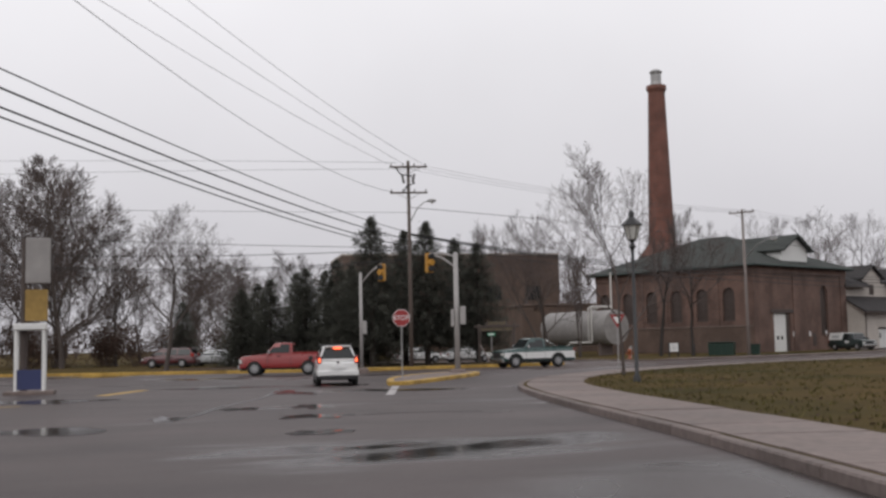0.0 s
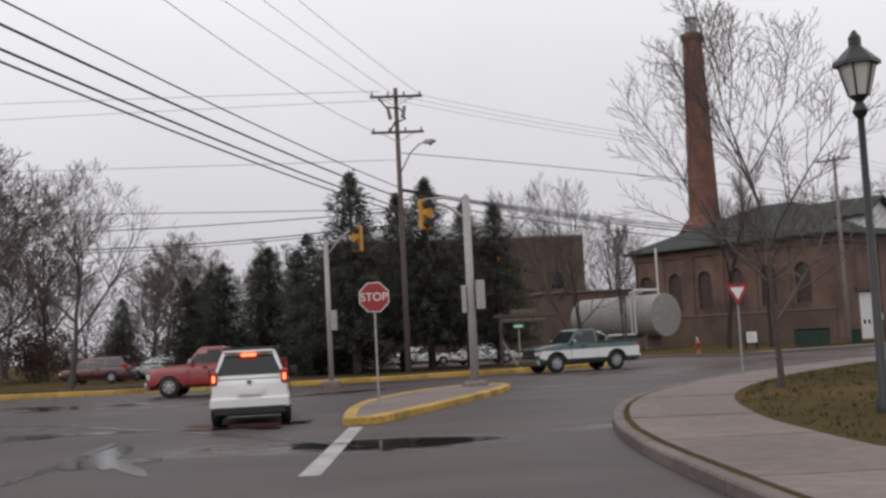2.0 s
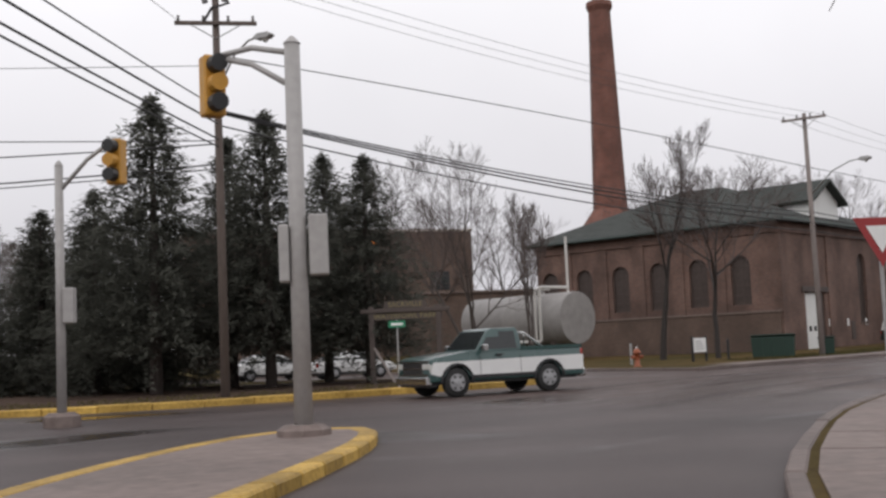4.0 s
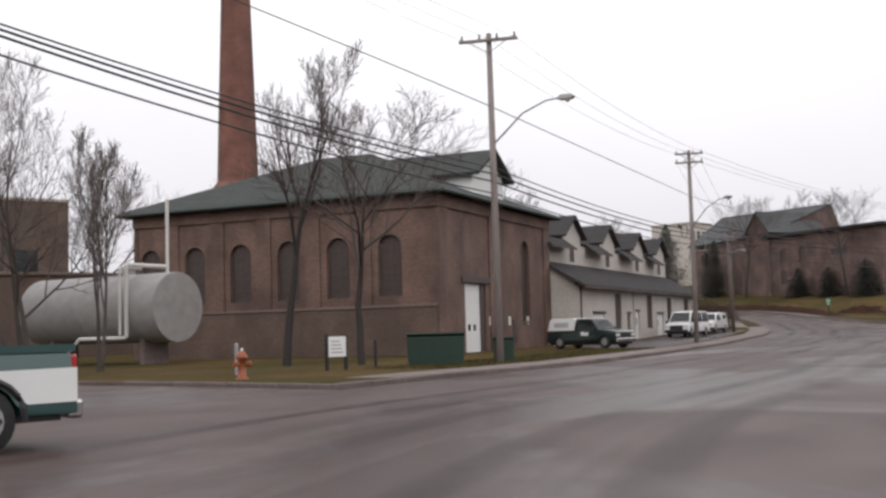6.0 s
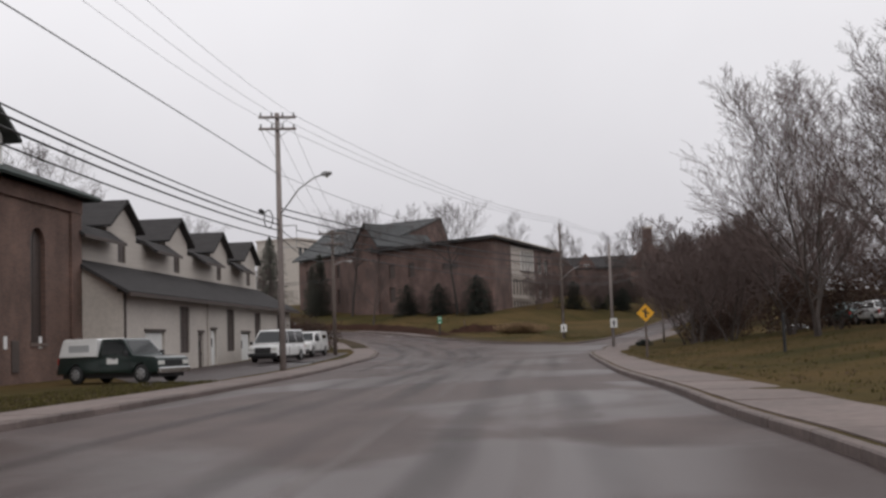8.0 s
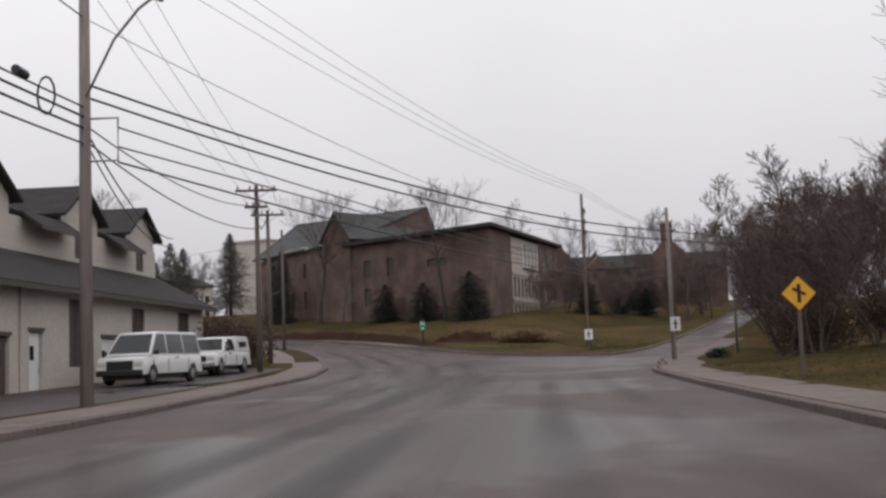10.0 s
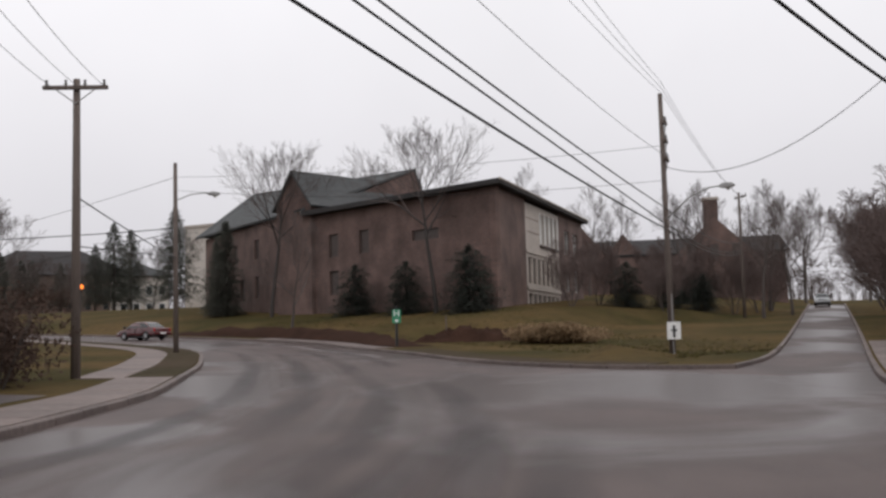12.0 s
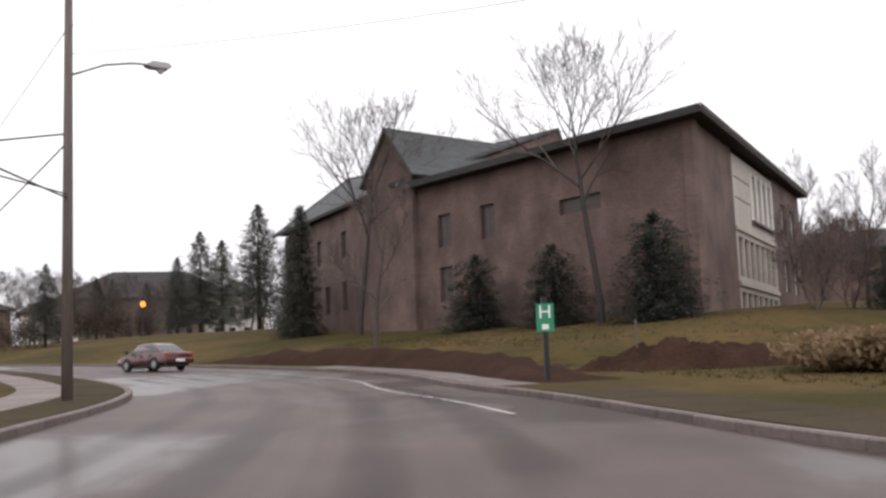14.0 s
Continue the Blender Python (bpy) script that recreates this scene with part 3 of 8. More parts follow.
def terrain(x, y):
    """The height of lawns and banks."""
    z = level(x, y)
    north = (y - 140.6) - (x - 97.6) * 0.517 - 0.8
    if y > 140 and north > 0:
        d = min(x - across(FAR_KERB, y) - 1.4, north * 0.9 - 0.6)
        d -= 9.5 * smooth((178 - y) / 6) * smooth((y - 148) / 6)
        z += 0.9 * smooth((d - 1.2) / 4.8) + 0.95 * smooth((d - 5) / 18)
    if 74 < y < 128 and x > 28:
        d = (x - across(RIGHT_KERB[13:25], y)) * 0.72 - 2.6
        if x < 90:
            z += 1.3 * smooth(d / 16) * smooth((y - 74) / 14) * smooth((128 - y) / 10)
    return z


def drape(name, left, right, across_n, lift, mat, parent=None, label="", kind="structure", category=""):
    """A sheet on the ground between two lines of equally many points."""
    bm = bmesh.new()
    rows = []
    for (xa, ya), (xb, yb) in zip(left, right):
        rows.append([bm.verts.new((xa + (xb - xa) * k / across_n, ya + (yb - ya) * k / across_n, level(xa + (xb - xa) * k / across_n, ya + (yb - ya) * k / across_n) + lift)) for k in range(across_n + 1)])
    for r, s in zip(rows, rows[1:]):
        for k in range(across_n):
            bm.faces.new((r[k], r[k + 1], s[k + 1], s[k]))
    return part(name, bm, mat, parent, label, True, kind, category)


def resample(line, n):
    """n points at even steps along a line, eased by one pass of corner cutting."""
    pts = [Vector((*p, 0)) for p in line]
    for _ in range(2):
        cut = [pts[0]]
        for a, b in zip(pts, pts[1:]):
            cut += [a * 0.75 + b * 0.25, a * 0.25 + b * 0.75]
        pts = cut + [pts[-1]]
    run = [0.0]
    for a, b in zip(pts, pts[1:]):
        run.append(run[-1] + (b - a).length)
    res = []
    for i in range(n):
        d = run[-1] * i / (n - 1)
        k = max(j for j in range(len(run) - 1) if run[j] <= d + 1e-6)
        f = (d - run[k]) / max(1e-6, run[k + 1] - run[k])
        q = pts[k].lerp(pts[k + 1], min(1, f))
        res.append((q.x, q.y))
    return res


def offset(line, d):
    """The line moved d metres to its right."""
    res = []
    for i, p in enumerate(line):
        a, b = line[max(0, i - 1)], line[min(len(line) - 1, i + 1)]
        t = Vector((b[0] - a[0], b[1] - a[1])).normalized()
        res.append((p[0] + t.y * d, p[1] - t.x * d))
    return res


def inside(x, y, poly):
    hit = False
    for (xa, ya), (xb, yb) in zip(poly, poly[1:] + poly[:1]):
        if (ya > y) != (yb > y) and x < xa + (xb - xa) * (y - ya) / (yb - ya):
            hit = not hit
    return hit
from mathutils import geometry

NEAR_KERB = [(8.2, 80.9), (7.6, 79.4), (6.2, 78.2), (3.2, 77.0), (0.0, 75.5), (-3.9, 73.9), (-8.0, 73.2), (-14.0, 73.6), (-22.0, 75.2), (-40.0, 79.0), (-75.0, 87.0)]
DRIVE = [(15.7, 86.3), (13.0, 93.0), (8.0, 101.0), (0.0, 108.0), (-22.0, 114.0), (-22.0, 105.0), (-4.0, 98.0), (3.0, 92.0), (6.8, 85.0), (8.2, 80.9)]
LOT_EDGE = [(-75.0, 66.0), (-46.0, 56.0), (-30.0, 51.0), (-24.0, 44.0), (-22.0, 28.0), (-21.0, 0.0), (-21.0, -30.0)]
K_RIGHT, K_LEFT, K_FAR, K_NEAR = resample(RIGHT_KERB, 150), resample(LEFT_KERB, 110), resample(FAR_KERB, 70), resample(NEAR_KERB, 60)
K_STREET = resample(STREET_NORTH, 40)
ROAD = K_RIGHT + K_STREET[::-1] + K_FAR[1:] + K_LEFT[::-1] + resample(DRIVE, 40)[1:-1] + K_NEAR + LOT_EDGE
ISLAND = resample([(-2.4, 45.0), (-2.7, 48.5), (-2.6, 53.0), (-1.2, 58.5), (0.3, 60.6), (1.6, 60.2), (1.5, 57.5), (0.6, 53.5), (-0.6, 49.0), (-1.6, 45.4), (-2.1, 44.6), (-2.4, 45.0)], 36)[:-1]


def sheet(name, loops, keep, height_at, step, bounds, mat, label, category, extra=()):
    """A triangulated ground sheet bounded by closed loops, with a grid of inner points; keep tells which triangles stay."""
    pts, edges = [], []
    for loop in loops:
        o = len(pts)
        pts += [Vector(p) for p in loop]
        edges += [(o + i, o + (i + 1) % len(loop)) for i in range(len(loop))]
    x0, y0, x1, y1 = bounds
    for i in range(int((x1 - x0) / step) + 1):
        for j in range(int((y1 - y0) / step) + 1):
            pts.append(Vector((x0 + i * step + 0.01 * (j % 7), y0 + j * step + 0.01 * (i % 5))))
    pts += [Vector(p) for p in extra]
    vs, _, fs, *_ = geometry.delaunay_2d_cdt(pts, edges, [], 0, 1e-4)
    faces = []
    for f in fs:
        cx, cy = sum(vs[i].x for i in f) / 3, sum(vs[i].y for i in f) / 3
        if keep(cx, cy):
            faces.append(tuple(f))
    me = bpy.data.meshes.new(name)
    me.from_pydata([(v.x, v.y, height_at(v.x, v.y)) for v in vs], [], faces)
    bm = bmesh.new()
    bm.from_mesh(me)
    bmesh.ops.delete(bm, geom=[v for v in bm.verts if not v.link_faces], context="VERTS")
    for f in bm.faces:
        if f.normal.z < 0:
            f.normal_flip()
    bm.to_mesh(me)
    bm.free()
    me.materials.append(mat)
    for p in me.polygons:
        p.use_smooth = True
    return tagged(new(name, me), label, category, "", "structure")


FAR_OUT = [(300 * math.cos(a * math.pi / 12) * k + 40, 300 * math.sin(a * math.pi / 12) * k + 90) for k in (1, 1.8, 3.5, 7) for a in range(24)]
RIM_LOOP = [(40 + 4200 * math.cos(a * math.pi / 16), 90 + 4200 * math.sin(a * math.pi / 16)) for a in range(32)]
on_main = lambda x, y: x > 9 + 0.4 * (y - 62)
sheet("road", [ROAD], lambda x, y: inside(x, y, ROAD), level, 2.5, (-75, -30, 190, 240), ASPHALT_ROAD, "wet worn asphalt street with puddles and wheel tracks", "road")
ground = sheet("ground", [ROAD, RIM_LOOP], lambda x, y: not inside(x, y, ROAD), lambda x, y: terrain(x, y) + 0.13, 3.0, (-80, -40, 200, 262), GRASS,
               "wet yellowish winter lawn and ground", "ground", FAR_OUT + [q for d in (1.6, 3.4, 5.4) for q in offset(K_FAR[1:], d)])


def kerb_run(line, mat, label, width=0.16, rise=0.15, step=3, skip=lambda p: False, inner=1):
    """Kerb stones along a line, each its own piece, proud of the road."""
    top = thing("kerb", (0, 0, 0), 0, label, "kerb", kind="structure")
    for i in range(0, len(line) - step, step):
        a, b = line[i], line[i + step]
        if skip(a):
            continue
        d = Vector((b[0] - a[0], b[1] - a[1]))
        ln = d.length - 0.012
        bm = boxed(0, -0.04, -0.2, ln, width, rise + random.uniform(-0.008, 0.008), bevel=0.025)
        m = pose(a[0], a[1], level(*a), 0, -math.degrees(math.atan2(level(*b) - level(*a), ln)), math.degrees(math.atan2(d.y, d.x)))
        if inner < 0:
            m = m @ Matrix.Diagonal((1, -1, 1, 1))
        part("kerb_stone", moved(bm, m), mat, top)
    return top


kerb_run(K_RIGHT[6:], KERB, "wet concrete kerb along the street", step=1, inner=-1)
kerb_run(K_LEFT, KERB, "wet concrete kerb along the street", step=1)
kerb_run(K_FAR, KERB, "wet concrete kerb below the school lawn", step=1, inner=-1)
kerb_run(K_STREET, KERB, "wet concrete kerb of the side street", step=1)
kerb_run(K_NEAR[:40], YELLOW, "kerb with worn yellow paint", width=0.5, rise=0.2, step=1, inner=-1)


kerb_run(resample(DRIVE, 40), KERB, "low worn edging of the driveway", width=0.12, rise=0.13, step=1, inner=-1)
kerb_run(resample(LOT_EDGE, 40), KERB, "low concrete edging of the lot", width=0.14, rise=0.14, step=1, inner=-1)


def pavement(line, near, far, step, label, skip=lambda p: False, mat=None, lift=0.15):
    top = thing("pavement", (0, 0, 0), 0, label, "pavement", kind="structure")
    a, b = offset(line, near), offset(line, far)
    for i in range(0, len(line) - step, step):
        if skip(line[i]):
            continue
        q = [a[i], a[i + step], b[i + step], b[i]]
        c = (sum(p[0] for p in q) / 4, sum(p[1] for p in q) / 4)
        q = [(c[0] + (p[0] - c[0]) * 0.988, c[1] + (p[1] - c[1]) * 0.988) for p in q]
        jog = random.uniform(-0.006, 0.006)
        bm = bmesh.new()
        up = [bm.verts.new((x, y, terrain(x, y) + lift + jog)) for x, y in q]
        dn = [bm.verts.new((x, y, terrain(x, y) + lift - 0.1)) for x, y in q]
        bm.faces.new(up)
        for k in range(4):
            bm.faces.new((up[k], dn[k], dn[(k + 1) % 4], up[(k + 1) % 4]))
        part("paving_slab", bm, mat or CONCRETE, top)
    return top


pavement(K_RIGHT[8:58], 0.25, 2.3, 1, "wet pinkish concrete pavement beside the lawn")
pavement(K_RIGHT[58:112], 0.25, 2.0, 1, "wet concrete pavement along the sloping lawn")
bend = min(i for i, p in enumerate(K_LEFT) if p[1] > 149)
pavement(K_LEFT[2:bend + 1], -0.2, -1.9, 1, "wet concrete pavement in front of the workshop")
pavement(K_LEFT[bend:100], -1.7, -3.2, 1, "wet concrete pavement round the bend")
pavement(K_LEFT[bend:100], -0.2, -1.66, 2, "strip of bare muddy verge along the kerb", mat=VERGE)

pavement(K_FAR[19:36], 0.22, 1.5, 1, "wet stained concrete footpath below the lawn", mat=KERB)
pavement(K_FAR[2:20], 0.22, 2.4, 3, "worn muddy verge behind the kerb", mat=VERGE)

island = thing("traffic_island", (0, 0, 0), 0, "raised traffic island with worn yellow kerb", "traffic island", kind="structure")
bm = bmesh.new()
up = [bm.verts.new((x, y, level(x, y) + 0.15)) for x, y in offset(ISLAND, 0.2)]
bm.faces.new(up)
part("island_top", bm, CONCRETE, island)
for a, b in zip(ISLAND, ISLAND[1:] + ISLAND[:1]):
    d = Vector((b[0] - a[0], b[1] - a[1]))
    bm = boxed(0, -0.28, -0.1, d.length - 0.01, 0.03, 0.16, bevel=0.03)
    part("kerb_stone", moved(bm, pose(a[0], a[1], level(*a), 0, 0, math.degrees(math.atan2(d.y, d.x)))), YELLOW, island)


def stripe(pts, width, mat, name, label):
    line = resample(pts, max(4, len(pts) * 5))
    return drape(name, offset(line, -width / 2), offset(line, width / 2), 1, 0.006, mat, None, label, "structure", "road marking")


stripe([(-1.9, 36.0), (-2.1, 44.4)], 0.28, WHITE_LINE, "lane_line", "worn white line ahead of the island")
stripe([(-12.4, 40.2), (-12.2, 45.8)], 0.5, YELLOW, "lane_line", "worn yellow road marking")
stripe([(-16.5, 27.0), (-16.0, 30.0), (-15.0, 31.6), (-12.5, 33.0)], 0.4, YELLOW, "lane_line", "worn yellow road marking")
stripe([(98.2, 159.8), (100.4, 164.5), (102.4, 170.5), (106.2, 177.5), (108.5, 188.0)], 0.13, WHITE_LINE, "edge_line", "worn white edge line in the bend")


def tyre_track(run, width, mat, label):
    """A band along the lane whose darkening fades out to both sides."""
    line = resample(run, max(8, len(run) * 2))
    ob = drape("tyre_track", offset(line, -width / 2), offset(line, width / 2), 4, 0.006, mat, None, label, "structure", "road marking")
    fade = ob.data.attributes.new("edge", "FLOAT", "POINT")
    rows = len(ob.data.vertices) // 5
    for k in range(len(ob.data.vertices)):
        fade.data[k].value = (0.0, 0.75, 1.0, 0.75, 0.0)[k % 5] * min(1.0, (k // 5) / 6, (rows - 1 - k // 5) / 6)
    return ob


main_run = [p for p in K_RIGHT if 60 < p[1] < 126]
bend_run = [p for p in K_LEFT if 118 < p[1] < 225]
for d, w in ((2.4, 0.9), (4.3, 0.8), (6.6, 0.9), (8.3, 1.0), (9.8, 0.7)):
    tyre_track(offset(main_run, -d), w, TRACK, "dark wet tyre track on the asphalt")
for d, w in ((3.3, 0.5), (7.4, 0.6), (5.6, 0.4)):
    tyre_track(offset(main_run, -d), w, TRACK_PALE, "paler worn lane band on the asphalt")
for d, w in ((2.0, 0.8), (3.8, 0.9), (5.6, 0.9), (7.3, 1.0)):
    tyre_track(offset(bend_run, d), w, TRACK, "dark wet tyre track round the bend")
for d, w in ((2.9, 0.45), (4.7, 0.5), (6.6, 0.45)):
    tyre_track(offset(bend_run, d), w, TRACK_PALE, "paler worn lane band round the bend")


def puddle(x, y, rx, ry, turn, seed):
    """A shallow ragged puddle lying in a hollow of the asphalt."""
    rnd = random.Random(seed)
    wave = [(rnd.uniform(0.1, 0.3), rnd.randint(2, 7), rnd.uniform(0, 6.28)) for _ in range(4)]
    bm = bmesh.new()
    m = pose(x, y, 0, 0, 0, turn)
    ring = []
    for k in range(40):
        a = 2 * math.pi * k / 40
        r = 1 + sum(h * math.sin(n * a + ph) for h, n, ph in wave)
        p = m @ Vector((rx * r * math.cos(a), ry * r * math.sin(a), 0))
        ring.append(bm.verts.new((p.x, p.y, level(p.x, p.y) + 0.007)))
    bm.faces.new(ring)
    return part("puddle", bm, WATER, None, "shallow rain puddle on the asphalt", False, "structure", "puddle")


for i, (x, y, rx, ry, turn) in enumerate(((-3.6, 29.6, 0.55, 1.0, 10), (-3.05, 25.2, 0.7, 0.8, -15), (-5.5, 39.7, 0.5, 2.2, 20), (-5.4, 29.0, 0.5, 0.7, 0), (-2.3, 20.2, 0.6, 0.6, 0), (-6.3, 25.2, 0.35, 0.8, 10), (-7.8, 21.7, 1.4, 1.0, -10), (-9.6, 46.0, 2.2, 0.9, 5), (-4.6, 46.4, 1.2, 1.0, 0), (-13.0, 36.0, 2.0, 1.6, 20), (-1.2, 40.2, 0.5, 0.9, 0))):
    puddle(x, y, rx, ry, turn, 200 + i)
for pts, w in (([(-6.0, 24.0), (-5.9, 27.0), (-6.2, 30.0), (-6.0, 33.0), (-5.9, 36.5), (-6.5, 43.2)], 0.16), ([(-16.0, 51.6), (-13.2, 50.4), (-11.0, 51.2), (-8.1, 48.0), (-4.7, 44.2), (-1.4, 39.8)], 0.3), ([(-3.7, 25.4), (-2.4, 25.0), (-0.6, 26.2), (1.4, 25.6)], 0.1)):
    stripe(pts, w, TAR, "tar_seam", "dark wet tar seam in the asphalt")
# ---- trees ----


def grow(seed, height, width, clear, limbs, levels=4, multi=1, lean=(0.0, 0.0), rise=0.35, girth=0.015):
    """A bare tree as segments (start, end, r0, r1, depth): ascending limbs that fork into alternate side branches and twigs."""
    rnd = random.Random(seed)
    segs = []
    kids_of = {1: 8, 2: 6, 3: 4}

    def limb(p, d, length, r, depth):
        steps = max(2, 6 - depth)
        knots, ways = [p], []
        wob = 0.07 + 0.02 * depth
        for s in range(steps):
            d = (d + Vector((rnd.gauss(0, wob), rnd.gauss(0, wob), rnd.gauss(0.07, wob * 0.6)))).normalized()
            ways.append(d)
            knots.append(knots[-1] + d * (length / steps))
            segs.append((knots[s], knots[s + 1], r * (1 - 0.8 * s / steps), r * (1 - 0.8 * (s + 1) / steps), depth))
        if depth >= levels:
            return
        kids = kids_of.get(depth, 3)
        turn = rnd.uniform(0, 6.28)
        for k in range(kids):
            f = 0.2 + 0.8 * (k + rnd.uniform(0.2, 0.9)) / kids
            j = min(steps - 1, int(f * steps))
            at = knots[j].lerp(knots[j + 1], min(1.0, f * steps - j))
            u = ways[j].orthogonal().normalized()
            w = ways[j].cross(u)
            a = turn + k * 2.5 + rnd.uniform(-0.4, 0.4)
            opening = rnd.uniform(0.45, 0.8)
            nd = (ways[j] * math.cos(opening) + (u * math.cos(a) + w * math.sin(a)) * math.sin(opening) + Vector((0, 0, 0.12))).normalized()
            limb(at, nd, length * rnd.uniform(0.42, 0.66) * (1.2 - 0.6 * f), r * (1 - 0.8 * f) * 0.62 + 0.1 * r, depth + 1)

    for k in range(multi):
        turn = 2 * math.pi * k / multi + rnd.random()
        tilt = 0.26 if multi > 1 else 0.03
        d = Vector((math.cos(turn) * tilt + lean[0], math.sin(turn) * tilt + lean[1], 1)).normalized()
        r = girth * height * (0.72 if multi > 1 else 1.0)
        p = Vector((0.22 * math.cos(turn), 0.22 * math.sin(turn), -0.2)) if multi > 1 else Vector((0, 0, -0.2))
        n = 10
        knots = [p]
        for i in range(n):
            d = (d + Vector((rnd.gauss(0, 0.06), rnd.gauss(0, 0.06), 0.03))).normalized()
            knots.append(knots[-1] + d * height * 0.84 / n)
        bole = lambda f: r * (1 - 0.35 * f / max(clear, 0.1)) if f < clear else r * 0.65 * max(0.06, 1 - (f - clear) / (1.0 - clear))
        for i in range(n):
            segs.append((knots[i], knots[i + 1], bole(i / n), bole((i + 1) / n), 0))
        for i in range(limbs):
            f = clear + (0.97 - clear) * (i + rnd.random() * 0.7) / limbs
            j = min(n - 1, int(f * n))
            at = knots[j].lerp(knots[j + 1], f * n - j)
            a = turn + i * 2.4 + rnd.uniform(-0.4, 0.4)
            g = (f - clear) / (1 - clear)
            up = rise + 0.35 + 1.1 * g + rnd.uniform(-0.15, 0.2)
            nd = Vector((math.cos(a), math.sin(a), up)).normalized()
            limb(at, nd, (0.3 * height + 0.22 * width) * (1.0 - 0.62 * g) * rnd.uniform(0.8, 1.15), max(bole(f) * 0.72, 0.25 * r * (1 - g)), 1)
    top = max(s[1].z for s in segs)
    reach = sorted(math.hypot(s[1].x - s[1].z * lean[0], s[1].y - s[1].z * lean[1]) for s in segs)[int(len(segs) * 0.96)]
    kz, kx = height / top, width / 2 / reach
    fit = lambda v: Vector((v.x * kx, v.y * kx, v.z * kz))
    return [(fit(a), fit(b), r0, r1, d) for a, b, r0, r1, d in segs]


def bare_tree(seed, height, width, clear=0.25, limbs=7, levels=4, multi=1, lean=(0.0, 0.0), rise=0.35, twig=TWIG, thin=0.007, girth=0.015, label="bare leafless deciduous tree", bark=BARK):
    segs = grow(seed, height, width, clear, limbs, levels, multi, lean, rise, girth)
    top = thing("bare_tree", (0, 0, -50), 0, label, "tree", "bare trees")
    bt = bmesh.new()
    verts, faces = [], []
    for a, b, r0, r1, d in segs:
        if d <= 1:
            tube(bt, (a, b + (b - a) * 0.03), [max(r0, 0.014), max(r1, 0.012)], 7 if d == 0 else 5, cap=False)
            continue
        ax = (b - a).normalized()
        u = ax.orthogonal().normalized()
        w = ax.cross(u)
        o = len(verts)
        for p, r in ((a, max(r0, thin * 1.3)), (b, max(r1, thin))):
            for k in range(3):
                verts.append(p + (u * math.cos(2.094 * k) + w * math.sin(2.094 * k)) * r)
        for k in range(3):
            faces.append((o + k, o + (k + 1) % 3, o + 3 + (k + 1) % 3, o + 3 + k))
    part("trunk", bt, bark, top, "", True)
    me = bpy.data.meshes.new("crown")
    me.from_pydata(verts, [], faces)
    me.materials.append(twig)
    crown = new("crown", me)
    crown.parent = top
    tagged(crown, "many fine bare twigs")
    return top


def conifer(seed, height, radius, layers, mat, clear=0.12, blades=60, round_=0.8, label="dark green spruce tree"):
    """A conifer of drooping boughs, each with many needle sprays, in uneven tiers."""
    rnd = random.Random(seed)
    top = thing("conifer_tree", (0, 0, -50), 0, label, "tree", "conifers")
    part("trunk", tubed([(0, 0, -0.1), (0.03, 0.02, height * 0.5), (0, 0, height * 0.97)], [0.05 + radius * 0.05, radius * 0.045, 0.02], 7), BARK, top, "", True)
    verts, faces = [], []
    lop = [rnd.uniform(0.72, 1.15) for _ in range(7)]
    for i in range(layers):
        f = i / (layers - 1)
        z = height * (clear + (1 - clear) * f)
        rr = radius * (1 - f) ** round_ * rnd.uniform(0.78, 1.15) + 0.15
        n = max(5, int(15 * (1 - f) + 5))
        for k in range(n):
            a = 2 * math.pi * (k + rnd.random() * 0.9) / n
            ln = rr * rnd.uniform(0.6, 1.15) * lop[int(a / 6.2832 * 7) % 7]
            droop = rnd.uniform(-0.38, 0.12) * ln
            for j in range(blades):
                g = rnd.uniform(0.12, 1.0) ** 0.75
                c = Vector((math.cos(a) * ln * g + rnd.gauss(0, 0.12), math.sin(a) * ln * g + rnd.gauss(0, 0.12), z + droop * g * g + rnd.gauss(0, 0.14)))
                s = rnd.uniform(0.06, 0.135) * (0.6 + 0.42 * radius / 2.5)
                e1 = Vector((math.cos(a) + rnd.uniform(-.7, .7), math.sin(a) + rnd.uniform(-.7, .7), rnd.uniform(-.55, .5))).normalized() * s * 1.5
                e2 = Vector((-math.sin(a) + rnd.uniform(-.5, .5), math.cos(a) + rnd.uniform(-.5, .5), rnd.uniform(-.45, .45))).normalized() * s * 0.42
                o = len(verts)
                verts += [c - e1 * 0.5, c + e2, c + e1, c - e2]
                faces += [(o, o + 1, o + 2), (o, o + 2, o + 3)]
    me = bpy.data.meshes.new("crown")
    me.from_pydata(verts, [], faces)
    me.materials.append(mat)
    ob = new("crown", me)
    ob.parent = top
    tagged(ob, "dense needle sprays")
    return top


